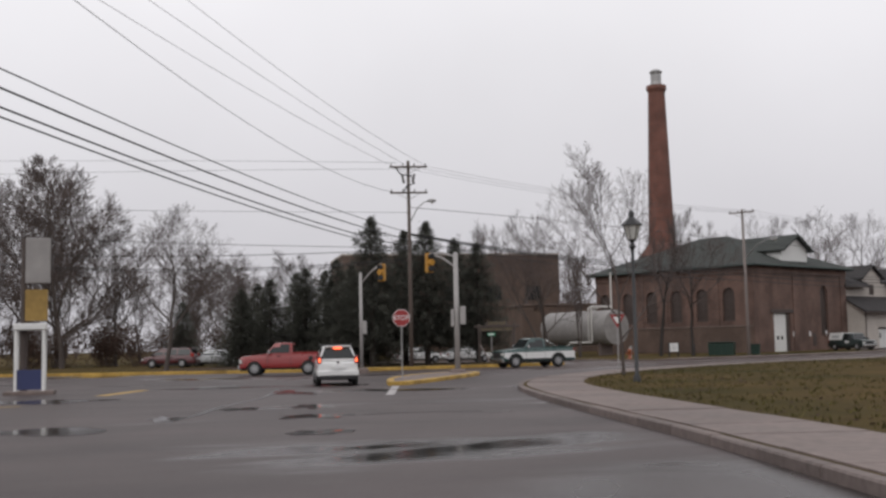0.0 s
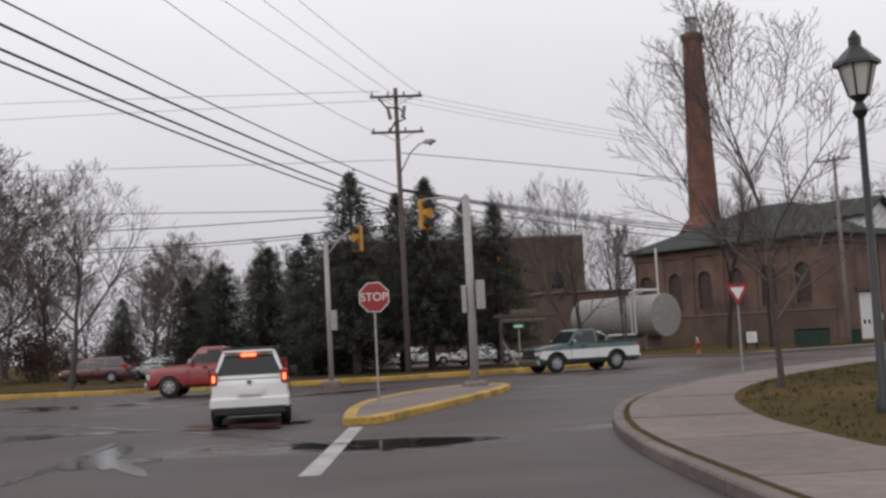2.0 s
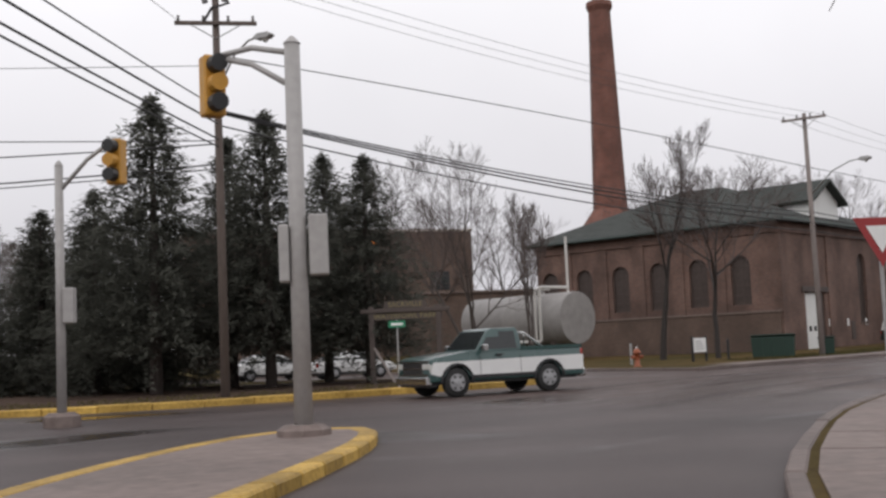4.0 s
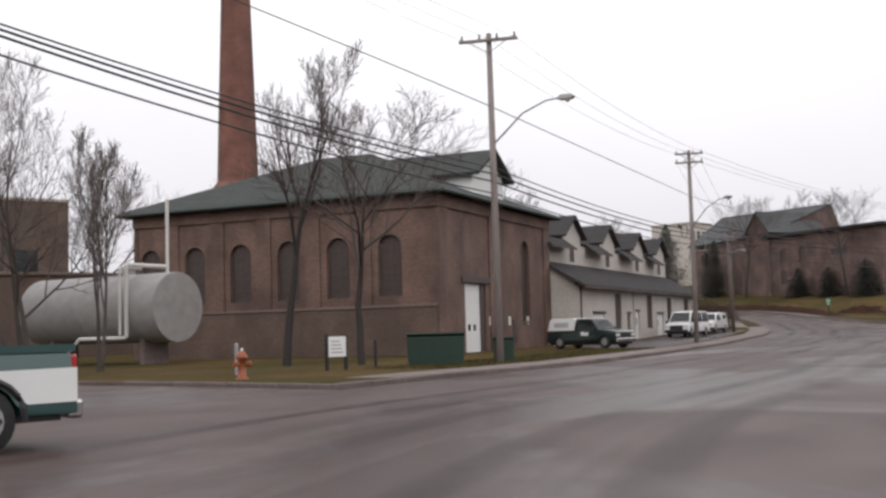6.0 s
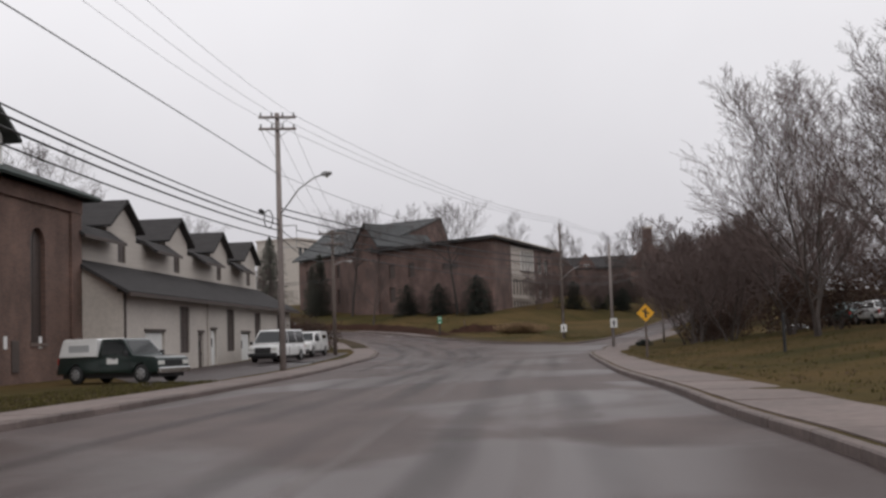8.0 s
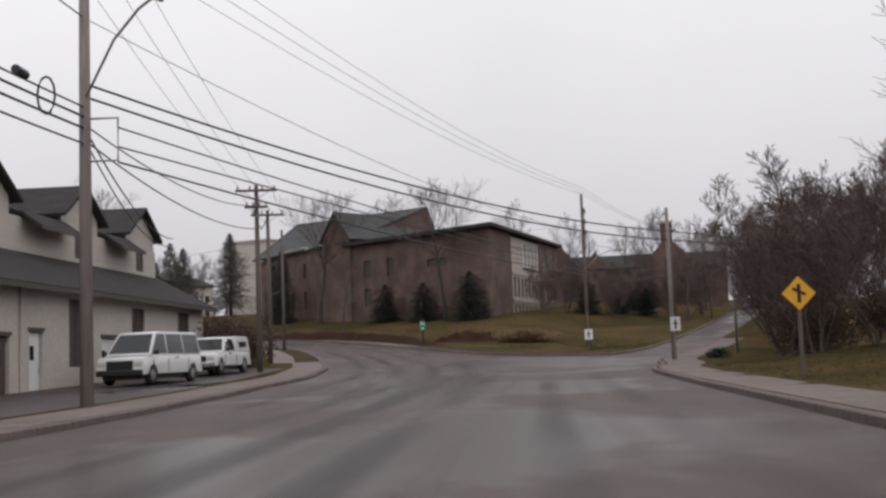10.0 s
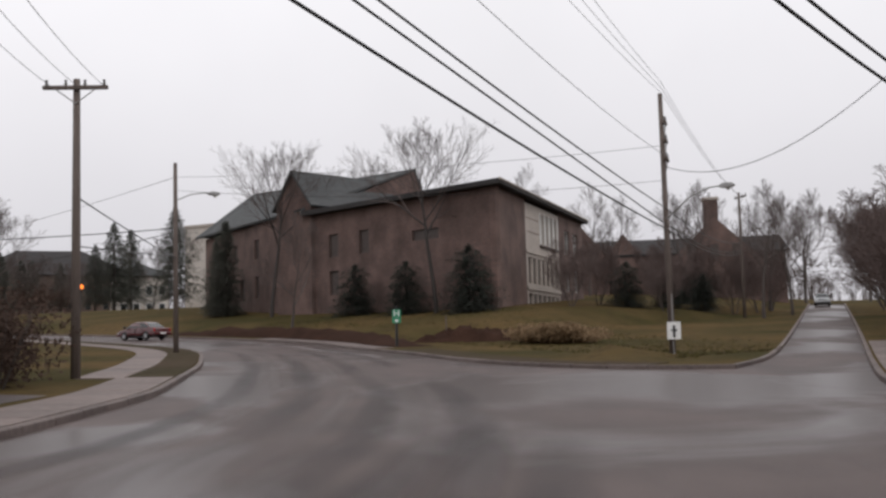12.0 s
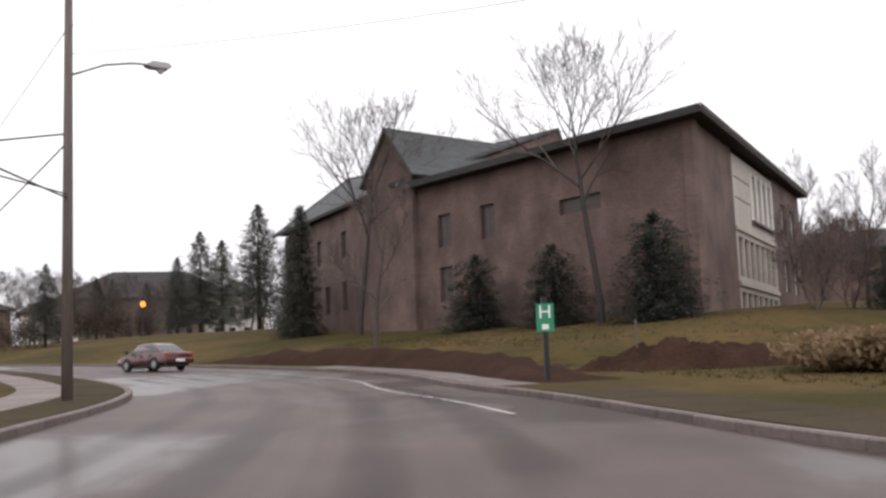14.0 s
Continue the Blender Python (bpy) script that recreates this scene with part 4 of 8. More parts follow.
def shrub(seed, rx, ry, rz, mat, n=900, label="dense evergreen shrub", name="shrub", size=0.16):
    """A bush of stems and many small leaf sprays with an uneven outline."""
    rnd = random.Random(seed)
    top = thing(name, (0, 0, -50), 0, label, "shrub", "shrubs")
    bs = bmesh.new()
    for _ in range(9):
        a = rnd.uniform(0, 6.28)
        tube(bs, [(0.1 * math.cos(a), 0.1 * math.sin(a), -0.1), (rx * .45 * math.cos(a), ry * .45 * math.sin(a), rz * rnd.uniform(.7, 1.1))], [0.03, 0.008], 4, cap=False)
    part("branchwork", bs, BARK, top)
    verts, faces = [], []
    lobes = [(rnd.uniform(-.55, .55), rnd.uniform(-.55, .55), rnd.uniform(.25, .7), rnd.uniform(.35, .6)) for _ in range(9)]
    for _ in range(n):
        lx, ly, lz, lr = rnd.choice(lobes)
        d = Vector((rnd.gauss(0, 1), rnd.gauss(0, 1), rnd.gauss(0, 1))).normalized() * lr * rnd.uniform(0.55, 1.05)
        c = Vector(((lx + d.x) * rx, (ly + d.y) * ry, max(0.03, (lz + d.z * 0.75)) * rz))
        e1 = Vector((rnd.gauss(0, 1), rnd.gauss(0, 1), rnd.gauss(0, .8))).normalized() * size * rnd.uniform(.6, 1.4)
        e2 = e1.orthogonal().normalized() * size * 0.5
        o = len(verts)
        verts += [c - e1, c + e2, c + e1, c - e2]
        faces += [(o, o + 1, o + 2), (o, o + 2, o + 3)]
    me = bpy.data.meshes.new("foliage")
    me.from_pydata(verts, [], faces)
    me.materials.append(mat)
    ob = new("foliage", me)
    ob.parent = top
    return top


def plant(proto, places, first_label=None):
    """Sets the first of a kind at places[0] and copies at the rest: (x, y, scale, turn)."""
    for i, (x, y, s, turn) in enumerate(places):
        m = pose(x, y, terrain(x, y) + 0.1, 0, 0, turn) @ Matrix.Diagonal((s, s, s, 1))
        if i == 0:
            proto.matrix_world = m
        else:
            c = copy_thing(proto, pose(x, y, terrain(x, y) + 0.1, 0, 0, turn))
            c.matrix_world = m


plant(bare_tree(3, 10.2, 7.6, 0.2, 10, rise=0.7, girth=0.009, thin=0.005, label="bare street tree beside the pavement"), [(7.5, 48.7, 1.0, 20)])
plant(bare_tree(11, 15.0, 11.0, 0.2, 5, multi=3, lean=(-0.18, 0.0), rise=0.6, label="broad bare tree with leaning trunks"), [(9.8, 112.3, 1.0, 0), (1.5, 116.0, 0.95, 140)])
plant(bare_tree(23, 11.0, 5.4, 0.25, 6, multi=2, rise=0.8, label="slim forked bare tree beside the tank"), [(12.6, 108.6, 0.95, 30)])
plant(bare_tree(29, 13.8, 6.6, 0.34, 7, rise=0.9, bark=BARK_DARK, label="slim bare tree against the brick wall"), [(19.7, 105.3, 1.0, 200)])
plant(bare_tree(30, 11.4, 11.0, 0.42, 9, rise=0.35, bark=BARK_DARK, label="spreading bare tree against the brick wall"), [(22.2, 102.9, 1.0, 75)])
plant(bare_tree(31, 16.5, 12.0, 0.3, 8, label="tall bare tree behind the building"), [(33.5, 155.0, 1.1, 0), (46.0, 161.0, 1.15, 70), (55.0, 168.0, 1.2, 150), (64.0, 174.0, 1.2, 260), (20.0, 166.0, 1.05, 210), (63.0, 190.0, 1.0, 30), (10.0, 150.0, 1.0, 300), (-8.0, 150.0, 1.0, 40), (78.0, 172.0, 0.8, 80)])
plant(bare_tree(37, 12.6, 8.4, 0.28, 9, rise=0.75, label="tall bare tree beside the lot"), [(-19.9, 79.4, 0.97, 0), (-19.9, 102.9, 0.85, 20)])
plant(bare_tree(39, 22.0, 17.0, 0.14, 13, rise=0.45, thin=0.02, label="large dense bare tree beyond the lot"), [(-36.0, 105.0, 0.95, 40), (-55.0, 135.0, 0.6, 10), (-48.0, 141.0, 0.6, 200), (-62.0, 128.0, 0.6, 100), (-31.0, 136.0, 0.55, 300), (-70.0, 122.0, 0.6, 60), (-25.0, 140.0, 0.5, 170), (123.3, 278.5, 0.42, 10), (131.5, 297.0, 0.46, 90), (138.8, 310.6, 0.5, 200), (144.0, 313.0, 0.46, 300), (143.0, 301.0, 0.42, 45), (151.0, 314.0, 0.48, 140), (150.0, 302.0, 0.4, 250), (159.0, 314.5, 0.45, 20), (134.0, 290.0, 0.4, 170), (118.0, 285.0, 0.5, 70), (-33.0, 112.0, 0.7, 130), (-40.5, 108.0, 0.8, 290), (-46.0, 112.0, 0.9, 15), (-43.0, 124.0, 1.05, 0), (-58.0, 118.0, 1.1, 100), (-38.0, 168.0, 0.8, 200), (-74.0, 140.0, 1.0, 310), (-30.0, 150.0, 0.62, 250), (-22.0, 160.0, 0.7, 140), (-35.0, 128.0, 0.5, 30), (-50.0, 112.0, 0.55, 90), (-66.0, 108.0, 0.6, 170), (-28.0, 124.0, 0.45, 230), (-80.0, 120.0, 0.8, 20), (-52.0, 150.0, 0.8, 60)])
plant(bare_tree(41, 14.6, 13.0, 0.10, 15, multi=2, rise=0.85, twig=TWIG_RED, thin=0.007, label="large dense bare tree with reddish twigs"),
      [(73.0, 104.0, 1.0, 0), (66.0, 94.0, 0.95, 80), (80.0, 109.5, 0.75, 160), (76.0, 96.0, 1.0, 250), (60.0, 86.0, 0.95, 120)])
plant(bare_tree(43, 9.6, 8.5, 0.04, 9, multi=3, rise=0.8, twig=TWIG_RED, thin=0.010, label="dense many-stemmed bare tree with reddish twigs"),
      [(92.0, 125.0, 1.02, 0), (87.0, 120.6, 0.95, 90), (98.5, 128.8, 0.92, 200), (83.0, 115.5, 0.95, 300), (104.5, 131.5, 1.0, 40), (112.0, 135.5, 1.05, 140), (120.0, 139.5, 1.1, 230), (129.0, 144.0, 1.1, 320), (139.0, 149.0, 1.15, 10), (101.0, 118.0, 1.2, 60), (105.0, 125.0, 1.15, 170), (97.0, 110.0, 1.2, 30), (152.0, 155.5, 1.2, 100), (143.0, 154.6, 1.0, 20), (150.0, 158.4, 1.1, 80), (158.0, 162.4, 1.1, 130), (166.0, 166.6, 1.15, 200), (176.0, 171.6, 1.2, 280), (135.0, 150.2, 1.0, 330), (127.0, 146.2, 0.95, 50), (137.2, 180.7, 0.62, 20), (142.9, 182.2, 0.66, 90), (143.4, 175.6, 0.55, 160), (147.5, 178.8, 0.66, 230), (151.8, 178.0, 0.62, 300), (154.5, 175.9, 0.66, 50), (159.5, 176.2, 0.7, 130), (164.0, 177.4, 0.75, 210)])
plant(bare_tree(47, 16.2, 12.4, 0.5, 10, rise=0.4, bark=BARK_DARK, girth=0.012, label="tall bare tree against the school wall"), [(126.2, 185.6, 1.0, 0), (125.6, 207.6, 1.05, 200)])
plant(bare_tree(49, 13.0, 8.0, 0.3, 7, label="bare tree behind the school"), [(158.0, 206.0, 1.2, 90), (150.0, 221.0, 1.4, 200), (170.0, 205.0, 1.05, 30), (196.0, 205.0, 1.25, 220), (178.0, 196.0, 1.1, 60), (205.0, 196.0, 1.2, 100), (194.0, 190.0, 1.1, 40), (199.0, 184.0, 1.1, 200), (163.0, 177.0, 1.0, 10), (175.0, 184.0, 1.0, 120), (148.9, 169.5, 0.9, 30), (155.2, 170.4, 0.85, 200), (148.0, 184.3, 0.8, 60), (156.8, 182.8, 0.9, 260)])
plant(bare_tree(53, 10.0, 7.5, 0.22, 7, label="bare tree on the far lawn"), [(115.8, 191.0, 0.95, 0), (152.0, 178.0, 0.8, 120), (96.0, 252.0, 1.2, 210), (84.0, 215.0, 1.2, 20), (90.0, 232.0, 1.2, 280), (76.0, 200.0, 1.1, 80), (91.0, 196.0, 0.9, 10), (147.0, 262.0, 1.2, 60), (94.5, 198.0, 1.05, 50), (79.5, 163.5, 0.75, 100), (83.0, 178.0, 0.9, 160), (86.0, 186.0, 1.0, 260), (165.0, 300.0, 1.3, 20), (158.0, 296.0, 1.2, 140), (150.0, 318.0, 1.1, 240)])
plant(conifer(5, 10.6, 3.8, 32, NEEDLE, clear=0.16, blades=56, round_=0.7), [(-5.6, 83.2, 1.02, 0), (-1.6, 85.4, 1.0, 60), (2.3, 87.2, 0.86, 120), (-3.4, 89.5, 0.98, 200), (0.6, 90.5, 0.92, 280)])
plant(conifer(6, 8.0, 3.4, 24, NEEDLE, clear=0.06, round_=0.6, label="broad low dark green spruce"), [(-8.6, 87.4, 1.0, 0), (-11.4, 90.2, 0.95, 50), (-14.4, 91.4, 0.86, 100), (-17.0, 92.6, 0.78, 150), (-12.8, 95.5, 0.95, 220), (-24.5, 104.0, 0.72, 20), (-8.0, 94.0, 1.0, 300), (-6.4, 91.5, 0.9, 10), (-10.2, 94.0, 0.95, 70), (-16.2, 96.2, 0.85, 190), (-18.6, 103.0, 0.8, 250), (83.0, 190.0, 1.0, 30), (79.0, 184.0, 0.8, 130), (88.0, 201.0, 1.1, 230)])
plant(conifer(7, 17.0, 6.2, 34, NEEDLE, round_=0.6, label="tall spruce beyond the bend"), [(151.0, 287.5, 0.82, 0), (156.4, 292.0, 0.78, 90), (141.2, 251.7, 0.78, 200), (146.5, 285.0, 0.6, 200), (122.0, 262.0, 0.5, 20), (116.0, 266.0, 0.55, 110), (141.0, 300.0, 0.5, 20), (145.5, 306.0, 0.52, 70), (136.0, 296.0, 0.45, 160), (152.0, 309.0, 0.5, 220)])
plant(conifer(8, 5.0, 2.9, 20, NEEDLE_2, clear=0.02, round_=0.33, label="broad dark cedar against the school wall"), [(126.0, 189.0, 0.84, 0), (126.0, 195.6, 0.84, 100), (126.2, 181.8, 1.0, 300), (157.0, 183.0, 0.7, 130), (166.0, 187.0, 0.7, 220), (143.1, 179.3, 0.75, 30), (150.7, 176.5, 0.6, 80), (148.2, 178.6, 0.65, 150)])
plant(conifer(13, 9.4, 2.5, 30, NEEDLE, clear=0.03, round_=0.5, label="narrow dark spruce at the corner of the school"), [(126.0, 216.0, 1.0, 0), (127.8, 220.5, 0.8, 120)])
plant(shrub(9, 3.6, 2.4, 1.1, DRY_GRASS, 7000, "tan clump of dry winter growth on the bank", size=0.10), [(112.9, 162.0, 1.15, 95)])
plant(shrub(10, 2.6, 2.2, 3.2, BROWN_LEAF, 1500, "tangle of bare reddish brush", size=0.10), [(84.0, 91.0, 1.6, 0), (88.0, 97.0, 1.6, 90), (92.0, 103.0, 1.6, 180), (96.5, 109.5, 1.6, 270), (80.0, 85.0, 1.6, 140), (100.0, 115.0, 1.6, 60), (103.0, 120.5, 1.5, 10), (94.0, 107.0, 1.4, 200), (90.5, 100.0, 1.5, 330), (86.0, 117.5, 0.9, 30), (91.0, 122.0, 1.0, 130), (96.5, 126.5, 1.0, 220), (103.0, 130.0, 1.0, 70), (110.0, 133.0, 1.1, 140), (118.0, 137.5, 1.1, 200), (127.0, 142.0, 1.1, 10), (-30.0, 108.0, 1.0, 20), (-37.0, 106.0, 1.1, 80), (-44.0, 105.0, 1.0, 150), (-51.0, 103.0, 1.2, 240), (-26.5, 112.0, 1.0, 300), (-58.0, 100.0, 1.2, 30), (-19.0, 106.0, 0.9, 110), (-33.0, 110.0, 1.3, 200), (-40.0, 108.5, 1.3, 10), (-47.5, 107.0, 1.3, 70), (-55.0, 105.0, 1.4, 160), (-64.0, 103.0, 1.4, 220), (-22.5, 113.0, 1.2, 260), (-72.0, 100.0, 1.4, 300), (-29.0, 116.0, 1.3, 50), (118.0, 262.0, 1.0, 20), (122.0, 268.0, 1.1, 90), (127.0, 274.0, 1.2, 150), (133.0, 281.0, 1.3, 210), (139.0, 288.0, 1.4, 280), (145.0, 294.0, 1.4, 30), (72.0, 96.5, 1.1, 30), (76.5, 100.5, 1.2, 80), (79.0, 106.0, 1.2, 150), (82.0, 110.5, 1.2, 220), (70.0, 91.0, 1.2, 300), (87.0, 113.0, 1.3, 40), (-36.0, 118.0, 1.6, 0), (74.6, 149.6, 0.85, 50), (75.7, 148.8, 0.8, 120), (75.6, 151.2, 0.95, 280), (77.2, 152.6, 0.9, 330), (76.2, 154.5, 0.9, 20), (77.4, 156.4, 0.9, 80), (78.8, 159.4, 0.9, 140), (76.5, 158.5, 1.0, 200), (80.5, 163.0, 0.8, 20), (79.0, 168.0, 1.0, 60), (82.0, 173.0, 1.0, 110), (-44.0, 116.0, 1.7, 60), (-52.0, 114.0, 1.7, 120), (-60.0, 112.0, 1.8, 180), (-68.0, 110.0, 1.8, 240)])
plant(shrub(12, 1.4, 1.2, 1.1, NEEDLE_2, 800, "low dark evergreen bush"), [(92.0, 129.2, 0.5, 0), (7.0, 98.0, 0.8, 0), (84.0, 178.0, 1.5, 40), (80.5, 175.0, 1.4, 140), (87.0, 184.0, 1.6, 250)])
# ---- brick workshop with the chimney ----
FRAME = pose(45.3, 128.6, 0, 0, 0, 42.0)


def opening_window(parent, x, z, w, hgt, arch, depth=0.22, frame_mat=DARK_WOOD, mullions=(1, 3), pane_mat=None):
    """A framed window set back in its opening: frame, panes and glazing bars."""
    win = new("window")
    win.parent = parent
    win.matrix_basis = Matrix.Translation((x, depth, z))
    bm = bmesh.new()
    for q in ((0, 0, 0.07, hgt), (w - 0.07, 0, w, hgt), (0.07, 0, w - 0.07, 0.08), (0.07, hgt - 0.08, w - 0.07, hgt)):
        box(bm, q[0], 0, q[1], q[2], 0.09, q[3])
    for i in range(1, mullions[0] + 1):
        xx = w * i / (mullions[0] + 1)
        box(bm, xx - 0.02, 0.01, 0.08, xx + 0.02, 0.06, hgt - 0.08)
    for i in range(1, mullions[1] + 1):
        zz = hgt * i / (mullions[1] + 1)
        box(bm, 0.07, 0.012, zz - 0.02, w - 0.07, 0.058, zz + 0.02)
    part("window_frame", bm, frame_mat, win)
    part("pane", boxed(0.05, 0.03, 0.05, w - 0.05, 0.04, hgt - 0.05), pane_mat or GLASS, win)
    return win


def arch_fill(parent, x, z, w, rise, mat, depth=0.4):
    """The brick spandrels that round the head of an opening x..x+w whose top is at z."""
    for s in (0, 1):
        pts = [(0, 0)]
        for k in range(7):
            a = math.pi / 2 * k / 6
            pts.append((w / 2 * (1 - math.cos(a)), -rise * (1 - math.sin(a))))
        out = [(x + (p[0] if s == 0 else w - p[0]), z + p[1]) for p in pts]
        bm = prism(bmesh.new(), out, 0.002, depth - 0.002)
        part("arch_spandrel", bm, mat, parent)


shop = thing("brick_building", (0, 0, 0), 0, "old red brick workshop with grey-green hip roof", "building")
shop.matrix_world = FRAME
L_FRONT, L_SIDE, EAVE = 18.7, 21.0, 9.1
front_open = [(3.7, 6.9, -0.3, 4.15), (13.2, 14.75, 1.9, 7.2)]
fw = part("wall", moved(wall_mesh(L_FRONT, -0.5, EAVE, 0.4, front_open), Matrix.Translation((-L_FRONT, 0, 0))), BRICK, shop, "front wall of weathered red brick")
side_open = [(2.2 + 3.35 * i, 3.7 + 3.35 * i, 3.4, 6.9) for i in range(6)]
SIDE = Matrix.Translation((-L_FRONT, L_SIDE, 0)) @ pose(0, 0, 0, 0, 0, -90)
side_local = [(L_SIDE - b, L_SIDE - a, c, d) for a, b, c, d in side_open]
sw = part("wall", moved(wall_mesh(L_SIDE - 0.4, -0.5, EAVE, 0.4, side_local), SIDE), BRICK, shop, "side wall with a row of arched windows")
part("wall", moved(wall_mesh(L_FRONT, -0.5, EAVE, 0.4), Matrix.Translation((0, L_SIDE + 0.001, 0)) @ pose(0, 0, 0, 0, 0, 180)), BRICK, shop)
part("wall", moved(wall_mesh(L_SIDE - 0.9, -0.5, EAVE, 0.4), Matrix.Translation((0, 0.42, 0)) @ pose(0, 0, 0, 0, 0, 90)), BRICK, shop)
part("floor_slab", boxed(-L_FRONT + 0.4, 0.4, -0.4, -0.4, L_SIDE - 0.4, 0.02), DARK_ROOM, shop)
part("plinth", boxed(-L_FRONT - 0.1, 0.05, -0.5, -L_FRONT - 0.003, L_SIDE, 2.75), BRICK_BROWN, shop, "projecting lower course of brownish brick")
part("sill_band", boxed(-L_FRONT - 0.16, 0.0, 2.75, -L_FRONT - 0.003, L_SIDE, 2.92, bevel=0.02), BAND, shop, "stone band along the side wall")
for i, xx in enumerate((-18.7, -11.2, -1.2)):
    w = 1.2 if i != 1 else 0.9
    part("pilaster", boxed(xx, -0.12, -0.5, xx + w, -0.003, 8.3, bevel=0.015), BRICK, shop)
for i in range(5):
    part("pilaster", boxed(-L_FRONT - 0.12, 3.75 + 3.35 * i + 0.35, 2.92, -L_FRONT - 0.004, 3.75 + 3.35 * i + 1.35, 8.3, bevel=0.015), BRICK, shop)
part("cornice", boxed(-L_FRONT - 0.14, -0.16, 8.3, 0.05, -0.003, 9.0, bevel=0.02), BRICK, shop, "corbelled brick cornice")
part("cornice", boxed(-L_FRONT - 0.15, -0.003, 8.3, -L_FRONT - 0.004, L_SIDE, 9.0, bevel=0.02), BRICK, shop, "corbelled brick cornice")
# white loading door with two small low windows
ld = part("loading_door", boxed(-L_FRONT + 3.75, 0.18, 0.0, -L_FRONT + 6.3, 0.26, 4.1, bevel=0.01), WHITE_PAINT, shop, "tall white loading door")
for xx in (4.45, 5.25):
    part("door_window", boxed(-L_FRONT + xx, 0.172, 1.35, -L_FRONT + xx + 0.38, 0.195, 1.72), CAR_GLASS, ld)
for zz in (0.9, 1.95, 3.0):
    part("door_rail", boxed(-L_FRONT + 3.78, 0.17, zz, -L_FRONT + 6.28, 0.183, zz + 0.05), WHITE_PAINT, ld)
part("door_frame", boxed(-L_FRONT + 6.3, 0.1, 0.0, -L_FRONT + 6.88, 0.3, 4.12), DARK_WOOD, shop)
part("lintel", boxed(-L_FRONT + 3.2, -0.1, 4.16, -L_FRONT + 8.2, 0.1, 4.55, bevel=0.02), DARK_WOOD, shop, "dark timber lintel over the door")
opening_window(shop, -L_FRONT + 13.2, 1.9, 1.55, 5.3, 0.7, mullions=(1, 6), pane_mat=DULL_PANE)
arch_fill(shop, -L_FRONT + 13.2, 7.2, 1.55, 0.75, BRICK)
part("window_sill", boxed(-L_FRONT + 13.1, -0.1, 1.75, -L_FRONT + 14.85, 0.1, 1.9), BAND, shop)
for i, (a, b, c, d) in enumerate(side_open):
    holder = new("window_bay")
    holder.parent = shop
    holder.matrix_basis = Matrix.Translation((-L_FRONT, b, 0)) @ pose(0, 0, 0, 0, 0, -90)
    opening_window(holder, 0.0, c, b - a, d - c, 0.7, mullions=(1, 4), pane_mat=DULL_PANE)
    arch_fill(holder, 0.0, d, b - a, 0.75, BRICK)
for xx in (-11.35, -8.1, -4.7):
    part("wall_notice", boxed(xx, -0.03, 1.65, xx + 0.3, -0.004, 2.2), SIGN_WHITE, shop, "small white notice")
part("wall_hatch", boxed(-7.4, -0.05, 0.6, -6.7, -0.004, 2.0, bevel=0.01), DARK_WOOD, shop, "dark metal wall box")
# roof
O = 0.75
e = EAVE + 0.15
C = [(-L_FRONT - O, -O, e), (O, -O, e), (O, L_SIDE + O, e), (-L_FRONT - O, L_SIDE + O, e)]
R0, R1 = (-9.35, 9.0, 13.3), (-9.35, L_SIDE - 8.2, 13.3)
bm = bmesh.new()
for f in ((C[0], C[1], R0), (C[1], C[2], R1, R0), (C[2], C[3], R1), (C[3], C[0], R0, R1)):
    slab(bm, f, 0.16)
part("roof", bm, ROOF, shop, "grey-green shingled hip roof")
bm = bmesh.new()
for a, b in ((0, 1), (1, 2), (2, 3), (3, 0)):
    tube(bm, [Vector(C[a]) - Vector((0, 0, 0.14)), Vector(C[b]) - Vector((0, 0, 0.14))], 0.12, 5)
part("gutter", bm, FASCIA, shop, "dark green gutter and fascia")
dorm = part("roof_dormer", moved(prismed([(-2.5, 8.9), (2.5, 8.9), (2.5, 11.2), (0, 12.6), (-2.5, 11.2)], 0.35, 8.0), Matrix.Translation((-9.3, 0.3, 0))), WHITE_PAINT, shop, "white-sided gabled roof dormer")
bm = bmesh.new()
for s in (-1, 1):
    slab(bm, [(-9.3, 0.0, 12.78), (-9.3 + s * 3.1, 0.0, 11.0), (-9.3 + s * 3.1, 8.4, 11.0), (-9.3, 8.4, 12.78)], 0.18)
part("dormer_roof", bm, ROOF, dorm)

chim = thing("chimney_stack", (30.2, 157.5, 0), 12, "tall tapering red brick chimney stack", "chimney")
part("base", boxed(-2.6, -2.6, -0.5, 2.6, 2.6, 13.4, bevel=0.1), BRICK_CHIMNEY, chim)
part("shoulder", tubed([(0, 0, 13.3), (0, 0, 15.1)], [3.35, 1.94], 8), BRICK_CHIMNEY, chim)
part("shaft", tubed([(0, 0, 14.9), (0, 0, 36.6)], [1.86, 1.18], 12), BRICK_CHIMNEY, chim)
part("corbel", tubed([(0, 0, 36.5), (0, 0, 37.0), (0, 0, 37.5)], [1.2, 1.44, 1.4], 12), BRICK_CHIMNEY, chim)
part("cap", tubed([(0, 0, 37.5), (0, 0, 38.1), (0, 0, 39.2), (0, 0, 39.5), (0, 0, 39.8)], [0.88, 0.75, 0.75, 0.93, 0.6], 12), GALV, chim, "grey metal cap")
for i in range(60):
    part("rung", tubed([(-1.88 + 0.0103 * i, -0.25, 15.2 + 0.34 * i), (-1.88 + 0.0103 * i, 0.25, 15.2 + 0.34 * i)], 0.03, 4), GALV, chim)

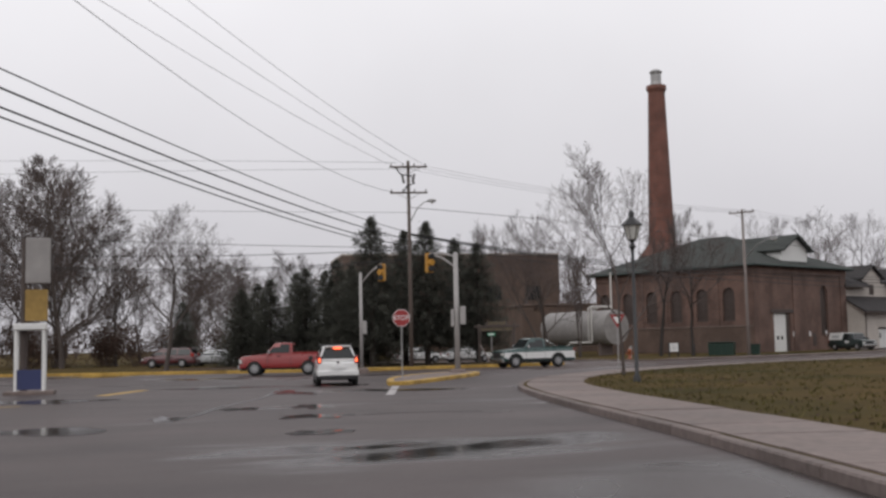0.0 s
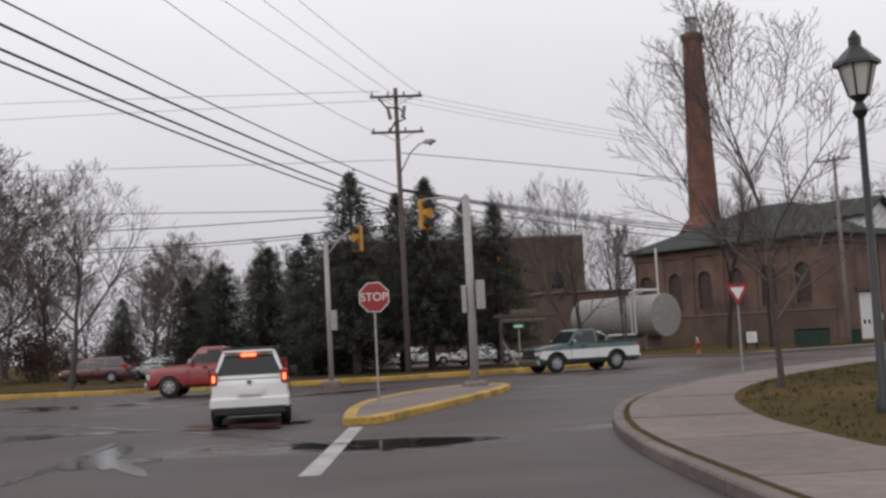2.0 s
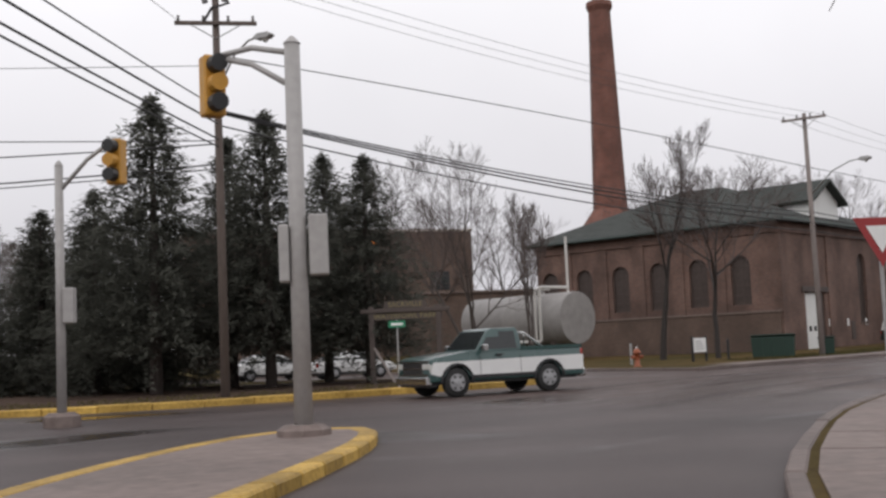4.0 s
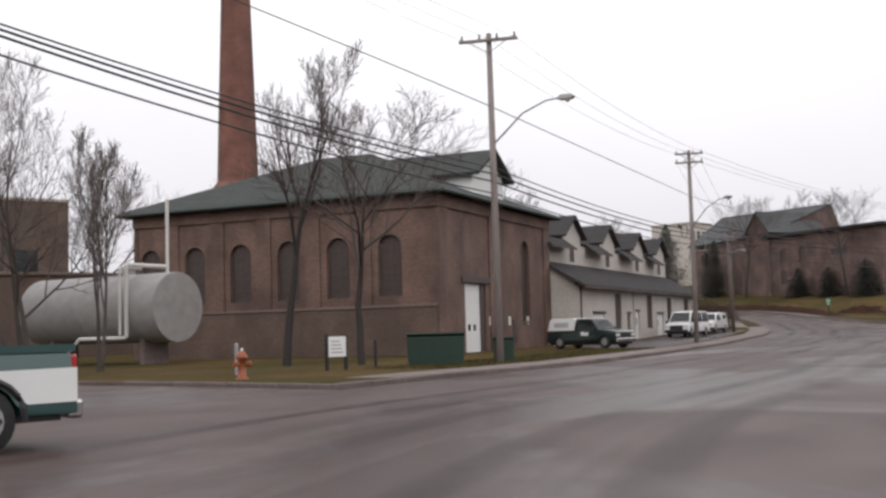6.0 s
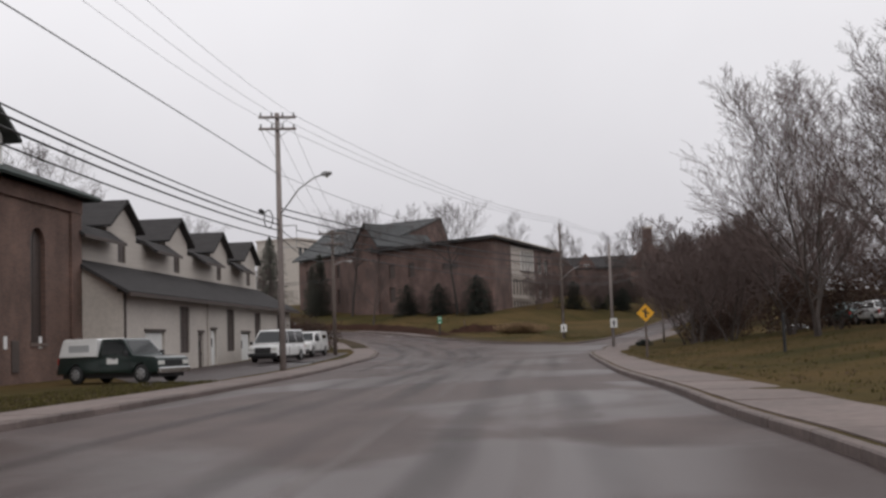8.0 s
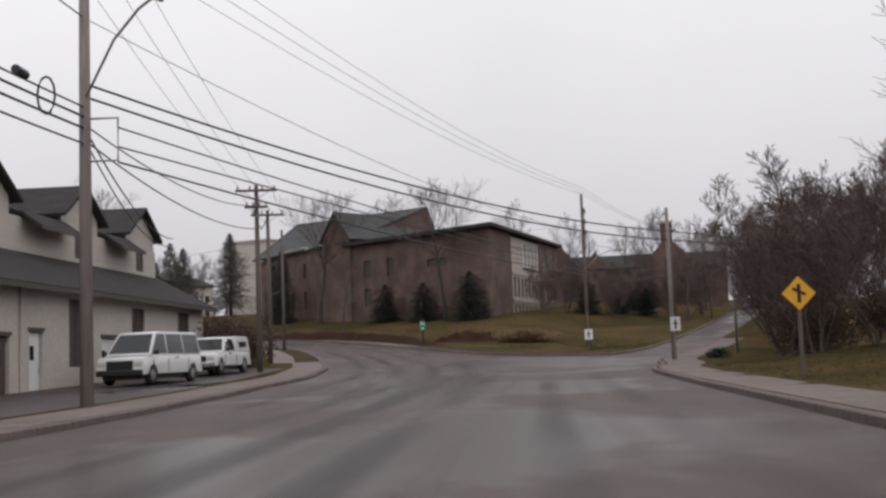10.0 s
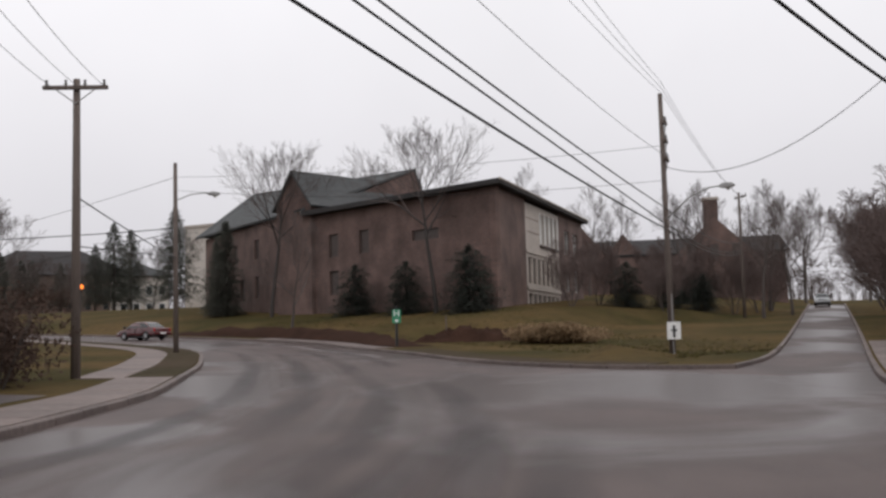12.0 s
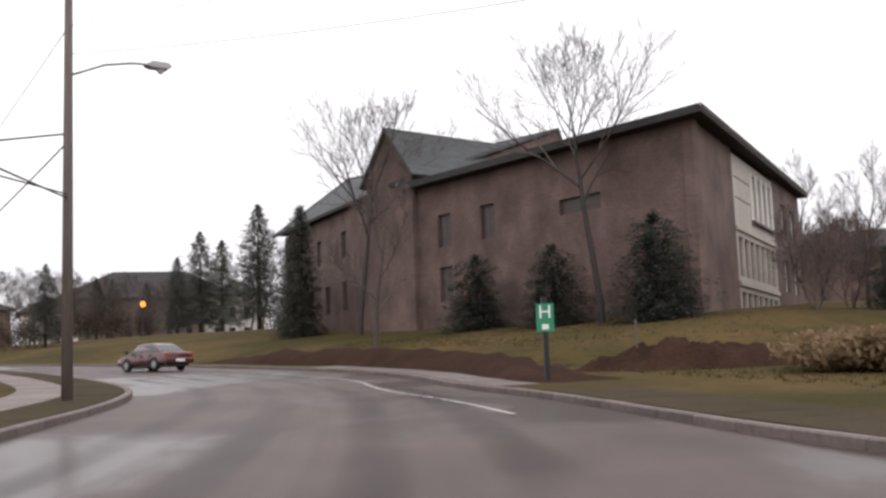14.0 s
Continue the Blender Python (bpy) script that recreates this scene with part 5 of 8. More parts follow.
# ---- white workshop with four dormers ----
house = thing("white_workshop", (0, 0, 0), 0, "long off-white workshop with four gabled dormers", "building")
house.matrix_world = FRAME
HL, PF = 37.6, 2.2
house_ops = [(3.1, 6.2, -0.5, 2.4), (8.9, 10.7, 1.2, 3.9), (12.3, 13.4, -0.5, 2.4), (15.0, 16.2, -0.5, 2.6), (18.7, 20.6, 1.2, 4.0), (22.2, 24.6, -0.5, 2.45), (26.0, 27.8, 1.3, 3.9), (29.5, 30.6, -0.2, 2.5), (33.0, 35.0, 0.6, 3.95)]
part("wall", moved(wall_mesh(HL, -0.5, 4.35, 0.3, house_ops), Matrix.Translation((0, -PF, 0))), STUCCO, house, "painted lower front wall")
END = [(-PF + 0.3, -0.5), (0.55, -0.5), (0.55, 6.0), (-PF + 0.3, 4.62)]
for x in (0.32, HL):
    part("wall", moved(prismed(END, 0.0, 0.3), Matrix.Translation((x, 0, 0)) @ pose(0, 0, 0, 0, 0, 90)), STUCCO, house, "end wall under the sloping lower roof")
part("wall", boxed(HL - 0.3, 0.81, -0.5, HL, 11.74, 7.2), SIDING, house)
up_ops = [(xx - 0.65, xx + 0.6, 6.4, 7.62) for xx in (7.2, 16.9, 26.6, 35.0)]
part("wall", moved(wall_mesh(HL - 0.05, 4.0, 7.7, 0.25, up_ops), Matrix.Translation((0.02, 0.55, 0))), SIDING, house, "upper wall of pale clapboard")
for (a, b, c, d) in up_ops:
    opening_window(house, a + 0.02, c, b - a, d - c, 0, depth=0.62, frame_mat=DARK_WOOD, mullions=(1, 1), pane_mat=DULL_PANE)
for i, (a, b, c, d) in enumerate(house_ops):
    if c > 0 or i == 7:
        win = opening_window(house, a, max(c, 0.0), b - a, d - max(c, 0), 0, depth=-PF + 0.1, frame_mat=DARK_WOOD, mullions=(1, 2), pane_mat=DULL_PANE)
    else:
        dr = part("door", boxed(a + 0.08, -PF + 0.12, -0.02, b - 0.08, -PF + 0.18, d - 0.06, bevel=0.01), WHITE_PAINT if i in (0, 3, 5) else DARK_WOOD, house, "painted workshop door")
        part("door_frame", boxed(a - 0.1, -PF - 0.05, d, b + 0.1, -PF - 0.004, d + 0.14), DARK_WOOD, house)
        part("door_light", boxed(a + 0.3, -PF + 0.112, d - 1.1, a + 0.65, -PF + 0.125, d - 0.55), CAR_GLASS, dr)
        part("handle", tubed([(b - 0.25, -PF + 0.1, 1.0), (b - 0.25, -PF + 0.06, 1.0), (b - 0.25, -PF + 0.06, 1.2)], 0.015, 5), CHROME, dr)
part("downpipe", tubed([(0.15, -PF - 0.06, 4.3), (0.15, -PF - 0.06, 0.0)], 0.06, 6), DARK_WOOD, house)
part("downpipe", tubed([(14.2, -PF - 0.06, 4.3), (14.2, -PF - 0.06, 0.2)], 0.06, 6), STUCCO, house)
part("pent_roof", slabbed([(-0.9, -PF - 0.65, 4.35), (HL + 0.5, -PF - 0.65, 4.35), (HL + 0.5, 0.56, 6.2), (-0.02, 0.56, 6.2)], 0.16), ROOF_DARK, house, "long sloping lower roof")
part("gutter", boxed(-0.9, -PF - 0.75, 4.1, HL + 0.5, -PF - 0.66, 4.3), DARK_WOOD, house)
part("roof", slabbed([(-0.4, 0.82, 8.05), (HL + 0.6, 0.82, 8.05), (HL + 0.6, 7.0, 10.2), (-0.4, 7.0, 10.2)], 0.16), ROOF_DARK, house, "dark shingled main roof")
part("roof", slabbed([(-0.4, 13.0, 7.6), (HL + 0.6, 13.0, 7.6), (HL + 0.6, 7.0, 10.2), (-0.4, 7.0, 10.2)], 0.2), ROOF_DARK, house)
part("wall", boxed(0.0, 11.75, -0.5, HL, 12.0, 7.7), SIDING, house)
part("gable", moved(prismed([(0.6, 7.1), (12.0, 7.1), (7.0, 10.0)], -0.25, 0.0), Matrix.Translation((HL, 0, 0)) @ pose(0, 0, 0, 0, 0, 90)), SIDING, house)
for xx in (7.2, 16.9, 26.6, 35.0):
    d = part("dormer", moved(prismed([(-2.2, 7.69), (2.2, 7.69), (2.2, 8.45), (0, 9.75), (-2.2, 8.45)], 0.52, 5.0), Matrix.Translation((xx, 0.02, 0))), SIDING, house, "gabled dormer of pale clapboard")
    bm = bmesh.new()
    for s in (-1, 1):
        slab(bm, [(xx, 0.12, 9.98), (xx + s * 2.75, 0.12, 8.3), (xx + s * 2.75, 6.2, 8.3), (xx, 6.2, 9.98)], 0.14)
    part("dormer_roof", bm, ROOF_DARK, d)
    bm = bmesh.new()
    x0, x1 = xx - (7.5 if xx < 8 else 5.3 if xx > 30 else 6.4), xx - 1.75
    slab(bm, [(x0, -0.4, 7.3), (x1, -0.4, 7.3), (x1, 0.54, 8.0), (x0, 0.54, 8.0)], 0.14)
    part("eave_canopy", bm, ROOF_DARK, d, "dark sloping eave beside the dormer")
    part("fascia_board", boxed(x0, -0.44, 7.14, x1, -0.4, 7.32), DARK_WOOD, d)
part("chimney_stack", boxed(36.5, 5.0, 8.0, 37.6, 6.1, 11.0, bevel=0.03), BRICK, house)

# ---- plain brick block behind the tank ----
block = thing("brick_block", (17.5, 176.0, 0), 12, "plain flat-roofed brown brick building", "building")
part("wall", boxed(-34.0, 0, -0.5, 0, 16, 15.2), BRICK_BROWN, block)
part("parapet", boxed(-34.1, -0.1, 15.2, 0.1, 16.1, 15.5, bevel=0.02), STONE, block)
for i in range(5):
    w = new("window")
    w.parent = block
    part("pane", boxed(-31 + 6.4 * i, -0.03, 8.2, -28.6 + 6.4 * i, 0.02, 10.4), CAR_GLASS, w)
low = thing("low_shed", (19.5, 150.0, 0), 12, "low white-edged shed between the buildings", "building")
part("wall", boxed(-10, 0, -0.4, 3, 7, 6.4), BRICK_BROWN, low)
part("roof_edge", boxed(-10.2, -0.2, 6.4, 3.2, 7.2, 6.65, bevel=0.03), BAND, low)
# ---- school ----
school = thing("school_building", (0, 0, 0), 0, "three-storey dark red brick school on the rise", "building")


def run_wall(parent, p, q, z0, z1, thick, openings, mat, label="", name="wall", z1b=None):
    """A wall from p to q whose inside lies to the left of that way."""
    d = Vector((q[0] - p[0], q[1] - p[1]))
    m = pose(p[0], p[1], 0, 0, 0, math.degrees(math.atan2(d.y, d.x)))
    part(name, moved(wall_mesh(d.length, z0, z1, thick, openings, z1b), m), mat, parent, label)
    return m, d.length


def bay(parent, m, x, z, w, hgt, mull=(1, 2), mat=WHITE_PAINT, depth=0.18, pane=None):
    holder = new("window_bay")
    holder.parent = parent
    holder.matrix_basis = m
    opening_window(holder, x, z, w, hgt, 0, depth=depth, frame_mat=mat, mullions=mull, pane_mat=pane)


SB, SA = (128.8, 181.2), (155.9, 194.5)
SC, SD = (127.9, 204.8), (133.3, 231.5)
EAVE_S = 15.0
west_ops = [(3.0, 4.3, 10.9, 13.0), (7.2, 8.5, 10.9, 13.0), (14.0, 17.2, 11.4, 12.3), (20.0, 21.2, 7.6, 9.6), (3.0, 4.3, 7.4, 9.6)]
m, ln = run_wall(school, SC, SB, 3.0, EAVE_S, 0.5, west_ops, BRICK_SCHOOL, "long brick side wall with few windows")
for a, b, c, d in west_ops:
    bay(school, m, a, c, b - a, d - c, (1, 1), DARK_WOOD, pane=DULL_PANE)
PANEL0, PANEL1 = 8.6, 20.2
south_ops = [(22.6, 24.4, 11.2, 13.6), (22.6, 24.4, 7.6, 9.8), (26.2, 28.0, 11.2, 13.6), (26.2, 28.0, 7.6, 9.8)]
d = Vector((SA[0] - SB[0], SA[1] - SB[1])).normalized()
at = lambda s: (SB[0] + d.x * s, SB[1] + d.y * s)
m, ln = run_wall(school, SB, at(PANEL0), 3.0, EAVE_S, 0.5, [], BRICK_SCHOOL, "brick end bay")
pw = PANEL1 - PANEL0
p_ops = [(4.9 + 1.55 * i, 6.2 + 1.55 * i, 11.5, 14.2) for i in range(4)]
for i in range(7):
    p_ops += [(0.6 + 1.55 * i, 1.82 + 1.55 * i, 7.7, 10.0), (0.6 + 1.55 * i, 1.82 + 1.55 * i, 5.7, 6.8)]
m, ln = run_wall(school, at(PANEL0), at(PANEL1), 3.0, EAVE_S - 0.25, 0.5, p_ops, STONE, "pale window panel between brick bays")
for a, b, c, e_ in p_ops:
    bay(school, m, a, c, b - a, e_ - c, (0, 1) if c > 7 else (0, 0), WHITE_PAINT if c > 11 else DARK_WOOD, pane=DULL_PANE if c < 11 else None)
for z in (10.3, 7.1):
    part("string_course", moved(boxed(0, -0.12, z, ln, -0.004, z + 0.3, bevel=0.02), m), STONE, school)
for i in range(5):
    x = 4.72 + i * 1.55
    part("mullion_pier", moved(boxed(x, -0.1, 11.3, x + 0.14, -0.003, 14.3, bevel=0.02), m), WHITE_PAINT, school)
part("window_sill", moved(boxed(4.6, -0.2, 11.15, 11.2, -0.003, 11.35, bevel=0.02), m), DARK_WOOD, school, "dark sill below the tall windows")
for z in (12.2, 13.4):
    part("panel_joint", moved(boxed(0.3, -0.02, z, 4.5, -0.003, z + 0.07), m), BAND, school)
m, ln = run_wall(school, at(PANEL1), SA, 3.0, EAVE_S, 0.5, [(a - PANEL1, b - PANEL1, c, e_) for a, b, c, e_ in south_ops], BRICK_SCHOOL)
for a, b, c, e_ in south_ops:
    bay(school, m, a - PANEL1, c, b - a, e_ - c, (1, 1), WHITE_PAINT)
NE, NN = (149.5, 214.0), (151.5, 238.0)
run_wall(school, SA, NE, 3.0, EAVE_S, 0.5, [], BRICK_SCHOOL)
run_wall(school, NE, NN, 3.0, EAVE_S, 0.5, [], BRICK_SCHOOL)
run_wall(school, NN, SD, 3.0, EAVE_S + 0.6, 0.5, [], BRICK_SCHOOL)
wing_ops = [(3.0, 4.2, 8.0, 10.2), (7.0, 8.2, 8.0, 10.2), (11.0, 12.2, 8.0, 10.2), (15.0, 16.2, 8.0, 10.2), (3.0, 4.2, 12.0, 14.0), (9.0, 10.2, 12.0, 14.0), (15.0, 16.2, 12.0, 14.0)]
m, ln = run_wall(school, SD, (128.6, 210.5), 3.0, EAVE_S + 0.6, 0.5, wing_ops, BRICK_SCHOOL, "wing wall with narrow windows")
for a, b, c, e_ in wing_ops:
    bay(school, m, a, c, b - a, e_ - c, (1, 1), DARK_WOOD, pane=DULL_PANE)
# gabled bay
bayo = part("gabled_bay", moved(prismed([(-2.6, 3.0), (2.6, 3.0), (2.6, 16.2), (0, 19.3), (-2.6, 16.2)], 0.0, 9.0), pose(127.4, 206.4, 0, 0, 0, -88)), BRICK_SCHOOL, school, "projecting gabled brick bay")
bm = bmesh.new()
for s in (-1, 1):
    slab(bm, [(s * 0.0, -0.3, 19.65), (s * 3.1, -0.3, 15.95), (s * 3.1, 12.0, 15.95), (0, 12.0, 19.65)], 0.2)
part("bay_roof", moved(bm, pose(127.4, 206.4, 0, 0, 0, -88)), SLATE, bayo)
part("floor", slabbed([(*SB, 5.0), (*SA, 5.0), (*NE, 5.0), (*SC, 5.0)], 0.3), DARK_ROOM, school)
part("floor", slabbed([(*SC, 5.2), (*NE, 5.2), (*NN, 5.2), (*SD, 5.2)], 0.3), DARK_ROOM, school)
far = lambda p, k: (p[0] + (p[0] - 140) * k, p[1] + (p[1] - 200) * k)
flat = [far(SB, 0.07), far(SA, 0.05), far(NE, 0.03), (SC[0] - 0.9, SC[1])]
part("roof", slabbed([(*p, EAVE_S + 0.45) for p in flat], 0.42), ROOF_DARK, school, "flat roof with wide dark eaves")
bm = bmesh.new()
for a, b in zip(flat, flat[1:]):
    tube(bm, [(*a, EAVE_S + 0.4), (*b, EAVE_S + 0.4)], 0.1, 4)
part("fascia", bm, STONE, school, "pale eaves trim")
W0, W1, E0, E1 = (127.0, 204.6, 15.7), (132.6, 232.6, 15.9), (145.2, 206.0, 15.7), (142.4, 231.6, 15.9)
R0s, R1s = (142.6, 205.6, 21.2), (139.6, 231.0, 21.4)
bm = bmesh.new()
for f in ((W1, W0, R0s, R1s), (E0, E1, R1s, R0s), (E1, W1, R1s)):
    slab(bm, f, 0.22)
part("roof", bm, SLATE, school, "steep blue-grey slate roof")
part("gable_wall", slabbed([(127.8, 205.4, 15.2), (144.9, 206.2, 15.2), (142.6, 206.0, 21.0)], 0.3), BRICK_SCHOOL, school)

# ---- brick hall far up the side street ----
hall = thing("brick_hall", (184.0, 206.0, 2.0), -51.0, "distant dark brick hall with gables and chimney", "building")
part("wall", boxed(-26, 0, -1, 17, 14, 12.0), BRICK_SCHOOL, hall)
bm = bmesh.new()
slab(bm, [(-26.5, -0.6, 12.0), (17.5, -0.6, 12.0), (17.5, 7, 14.6), (-26.5, 7, 14.6)], 0.3)
slab(bm, [(-26.5, 14.6, 12.0), (17.5, 14.6, 12.0), (17.5, 7, 14.6), (-26.5, 7, 14.6)], 0.3)
part("roof", bm, ROOF_DARK, hall)
for x in (-22.0, -14.5, -3.5):
    part("roof_gable", moved(prismed([(-1.6, 0.0), (1.6, 0.0), (1.6, 12.6), (0, 14.8), (-1.6, 12.6)], -0.4, 6.0), Matrix.Translation((x, 0, 0))), BRICK_SCHOOL, hall, "small brick gable at the eaves")
gw = part("gable", moved(prismed([(-6.6, 0), (6.6, 0), (6.6, 10.0), (0, 16.4), (-6.6, 10.0)], -2.0, 8.0), Matrix.Translation((8.0, 0, 0))), BRICK_SCHOOL, hall, "tall brick gable")
for zz in (3.0, 7.0, 11.0):
    for xx in (4.5, 7.3, 10.1):
        part("pane", boxed(xx, -2.06, zz, xx + 1.1, -2.01, zz + 1.9), DULL_PANE, gw)
part("chimney_stack", boxed(7.1, 1.0, 14.0, 8.9, 2.8, 18.9, bevel=0.05), BRICK_SCHOOL, hall)
part("chimney_cap", boxed(6.95, 0.85, 18.9, 9.05, 2.95, 19.3, bevel=0.05), STONE, hall)
part("gable", moved(prismed([(-3.5, 0), (3.5, 0), (3.5, 11.8), (0, 16.0), (-3.5, 11.8)], -1.0, 8.0), Matrix.Translation((-9.0, 0, 0))), BRICK_SCHOOL, hall)
cup = part("cupola", tubed([(-17, 7, 13.6), (-17, 7, 15.4), (-17, 7, 15.5), (-17, 7, 16.4)], [0.9, 0.9, 1.2, 0.1], 8), SLATE, hall)
for z in (3.2, 7.6):
    for i in range(17):
        part("pane", boxed(-24.5 + 2.4 * i, -0.05, z, -23.4 + 2.4 * i, 0.0, z + 2.0), DULL_PANE, hall)


def hip_house(at, turn, w, dp, eave, ridge, wall_mat, roof_mat, label, floors=2, cols=5, trim=WHITE_PAINT):
    h = thing("house", at, turn, label, "house")
    part("wall", boxed(-w / 2, -dp / 2, -2.5, w / 2, dp / 2, eave), wall_mat, h)
    o = 0.7
    c = [(-w / 2 - o, -dp / 2 - o, eave), (w / 2 + o, -dp / 2 - o, eave), (w / 2 + o, dp / 2 + o, eave), (-w / 2 - o, dp / 2 + o, eave)]
    k = max(0.2, w / 2 - dp / 2)
    r0, r1 = (-k, 0, ridge), (k, 0, ridge)
    bm = bmesh.new()
    for f in ((c[0], c[1], r1, r0), (c[1], c[2], r1), (c[2], c[3], r0, r1), (c[3], c[0], r0)):
        slab(bm, f, 0.25)
    part("roof", bm, roof_mat, h)
    for i in range(floors):
        for j in range(cols):
            x = -w / 2 + w * (j + 0.5) / cols
            z = 0.9 + i * 3.1
            if z + 1.6 < eave:
                win = new("window")
                win.parent = h
                part("window_frame", boxed(x - 0.62, -dp / 2 - 0.06, z - 0.08, x + 0.62, -dp / 2 - 0.003, z + 1.62), trim, win)
                part("pane", boxed(x - 0.5, -dp / 2 - 0.08, z, x + 0.5, -dp / 2 - 0.062, z + 1.5), CAR_GLASS, win)
    return h


hip_house((174.0, 362.0, 13.0), -22, 34, 20, 8.5, 14.6, BRICK_BROWN, ROOF_DARK, "large dark hip-roofed hall beyond the bend", trim=DARK_WOOD, cols=9)
hip_house((131.0, 342.0, 13.0), 10, 16, 12, 4.5, 8.5, BRICK, ROOF_DARK, "low brick house beyond the bend", cols=4, trim=DARK_WOOD)
hip_house((146.0, 337.0, 12.6), -15, 9, 8, 4.2, 7.0, SIDING, ROOF_DARK, "pale clapboard house beyond the bend", cols=3)
hip_house((165.5, 306.0, 10.0), -20, 9, 9, 7.5, 10.0, SIDING, SLATE, "white clapboard house among the spruces", 3, 4)
pale = thing("apartment_building", (186.0, 300.0, 8.0), 20, "pale concrete block with rows of windows", "building")
part("wall", boxed(-5, 0, -2, 5, 12, 19.5), SIDING, pale)
part("parapet", boxed(-5.2, -0.2, 19.5, 5.2, 12.2, 20.0), STONE, pale)
for i in range(5):
    for j in range(4):
        win = new("window")
        win.parent = pale
        part("pane", boxed(-4.4 + 2.4 * j, -0.05, 3 + 3.2 * i, -3.0 + 2.4 * j, -0.004, 4.9 + 3.2 * i), CAR_GLASS, win)
hip_house((72.0, 196.0, 2.4), 35, 16, 11, 6.0, 9.5, SIDING, ROOF_DARK, "pale house behind the workshop", cols=4)
hip_house((-62.0, 52.0, 0.0), 60, 14, 9, 4.0, 6.5, SIDING, ROOF_DARK, "low pale shop at the edge of the lot", 1, 4)

# ---- poles and wires ----


def utility_pole(at, height, arms=(), lamp=None, mat=POLE_WOOD, r=0.15, label="weathered wooden utility pole", group="utility poles", extras=(), lean=(0, 0)):
    """arms: (z, length, turn); lamp: (z at the pole, lamp offset x, y, z)."""
    z0 = terrain(*at) + 0.05
    top = thing("utility_pole", (at[0], at[1], z0), 0, label, "utility pole", group)
    part("pole", tubed([(0, 0, -0.3), (lean[0] * .5, lean[1] * .5, height * 0.5), (lean[0], lean[1], height)], [r, r * 0.87, r * 0.7], 10), mat, top, "", True)
    for z, ln, turn in arms:
        m = pose(lean[0] * z / height, lean[1] * z / height, z, 0, 0, turn)
        arm = part("crossarm", moved(boxed(-ln / 2, -0.15 - 0.07, -0.06, ln / 2, -0.15 + 0.05, 0.06, bevel=0.01), m), mat, top)
        for k in range(4):
            x = -ln / 2 + 0.12 + (ln - 0.24) * k / 3
            part("insulator", moved(tubed([(x, -0.16, 0.05), (x, -0.16, 0.12), (x, -0.16, 0.16), (x, -0.16, 0.24)], [0.03, 0.06, 0.035, 0.05], 7), m), CERAMIC, arm)
        for s in (-1, 1):
            part("brace", moved(tubed([(s * ln * 0.3, -0.17, -0.06), (0, -0.12, -0.5)], 0.018, 4), m), GALV, arm)
    if lamp:
        z, dx, dy, dz = lamp
        pts = [(0, 0, z), (dx * 0.45, dy * 0.45, z + dz * 0.72), (dx * 0.8, dy * 0.8, z + dz * 0.97), (dx, dy, z + dz)]
        arm = part("lamp_arm", tubed(pts, 0.035, 6), GALV, top, "", True)
        a = math.degrees(math.atan2(dy, dx))
        head = part("lamp_head", moved(prismed([(-0.1, -0.03), (0.05, -0.1), (0.5, -0.1), (0.62, 0.0), (0.5, 0.09), (0.1, 0.1)], -0.14, 0.14, bevel=0.03), pose(dx, dy, z + dz, 0, 0, a)), GALV, arm, "cobra-head lamp")
        part("lens", moved(tubed([(0.33, 0, -0.1), (0.33, 0, -0.2)], [0.13, 0.06], 8), pose(dx, dy, z + dz, 0, 0, a)), LAMP_CLEAR, head)
    for name, bm, mt in extras:
        part(name, bm, mt, top)
    return top


P0, P1, P2, P3, P4, P5, P6, P7 = (-2.55, 77.3), (25.85, 97.5), (53.0, 122.25), (72.6, 143.35), (79.5, 152.3), (103.4, 147.15), (89.5, 130.15), (94.1, 171.3)
PB, PL, PR, PN = (-14.8, 9.0), (-62.0, 86.0), (150.0, 172.0), (107.0, 262.0)
utility_pole(P0, 14.3, [(13.85, 2.6, 5), (12.05, 2.6, 5)], (9.9, 1.35, -0.9, 1.45), label="wooden utility pole with two crossarms and lamp", extras=[("jumper", tubed([(-0.9, -0.25, 13.85), (-0.5, -0.35, 13.3), (0.2, -0.3, 13.2), (0.45, -0.2, 12.7), (-0.1, -0.3, 12.5), (-0.35, -0.25, 12.1)], 0.05, 5), WIRE), ("cutout", tubed([(0.3, -0.2, 12.75), (0.42, -0.2, 13.35)], [0.1, 0.08], 8), CERAMIC), ("cutout", tubed([(-0.3, -0.25, 12.7), (-0.42, -0.25, 13.3)], [0.1, 0.08], 8), CERAMIC)])
utility_pole(P1, 12.75, [(12.45, 2.3, -38)], (8.45, 1.75, -2.1, 1.5), POLE_PALE, label="pale wooden utility pole with street lamp", lean=(-0.12, -0.1))
utility_pole(P2, 13.2, [(12.95, 1.9, -35), (12.35, 1.9, -35)], (7.9, -0.35, -4.2, 1.55), POLE_PALE, r=0.17, label="pale wooden pole with twin crossarms and lamp", extras=[("side_bracket", tubed([(0, 0, 7.4), (0.6, -0.6, 7.4), (0.6, -0.6, 6.3), (0, 0, 6.3)], 0.035, 6), GALV), ("cable_loop", tubed([(-1.7 + 0.15 * math.sin(k * 0.5236), -1.5 - 0.15 * math.sin(k * 0.5236), 7.5 + 0.45 * math.cos(k * 0.5236)) for k in range(13)], 0.03, 5), WIRE), ("splice_case", tubed([(-2.9, -2.6, 7.72), (-2.5, -2.2, 7.72)], 0.11, 8), BLACK)])
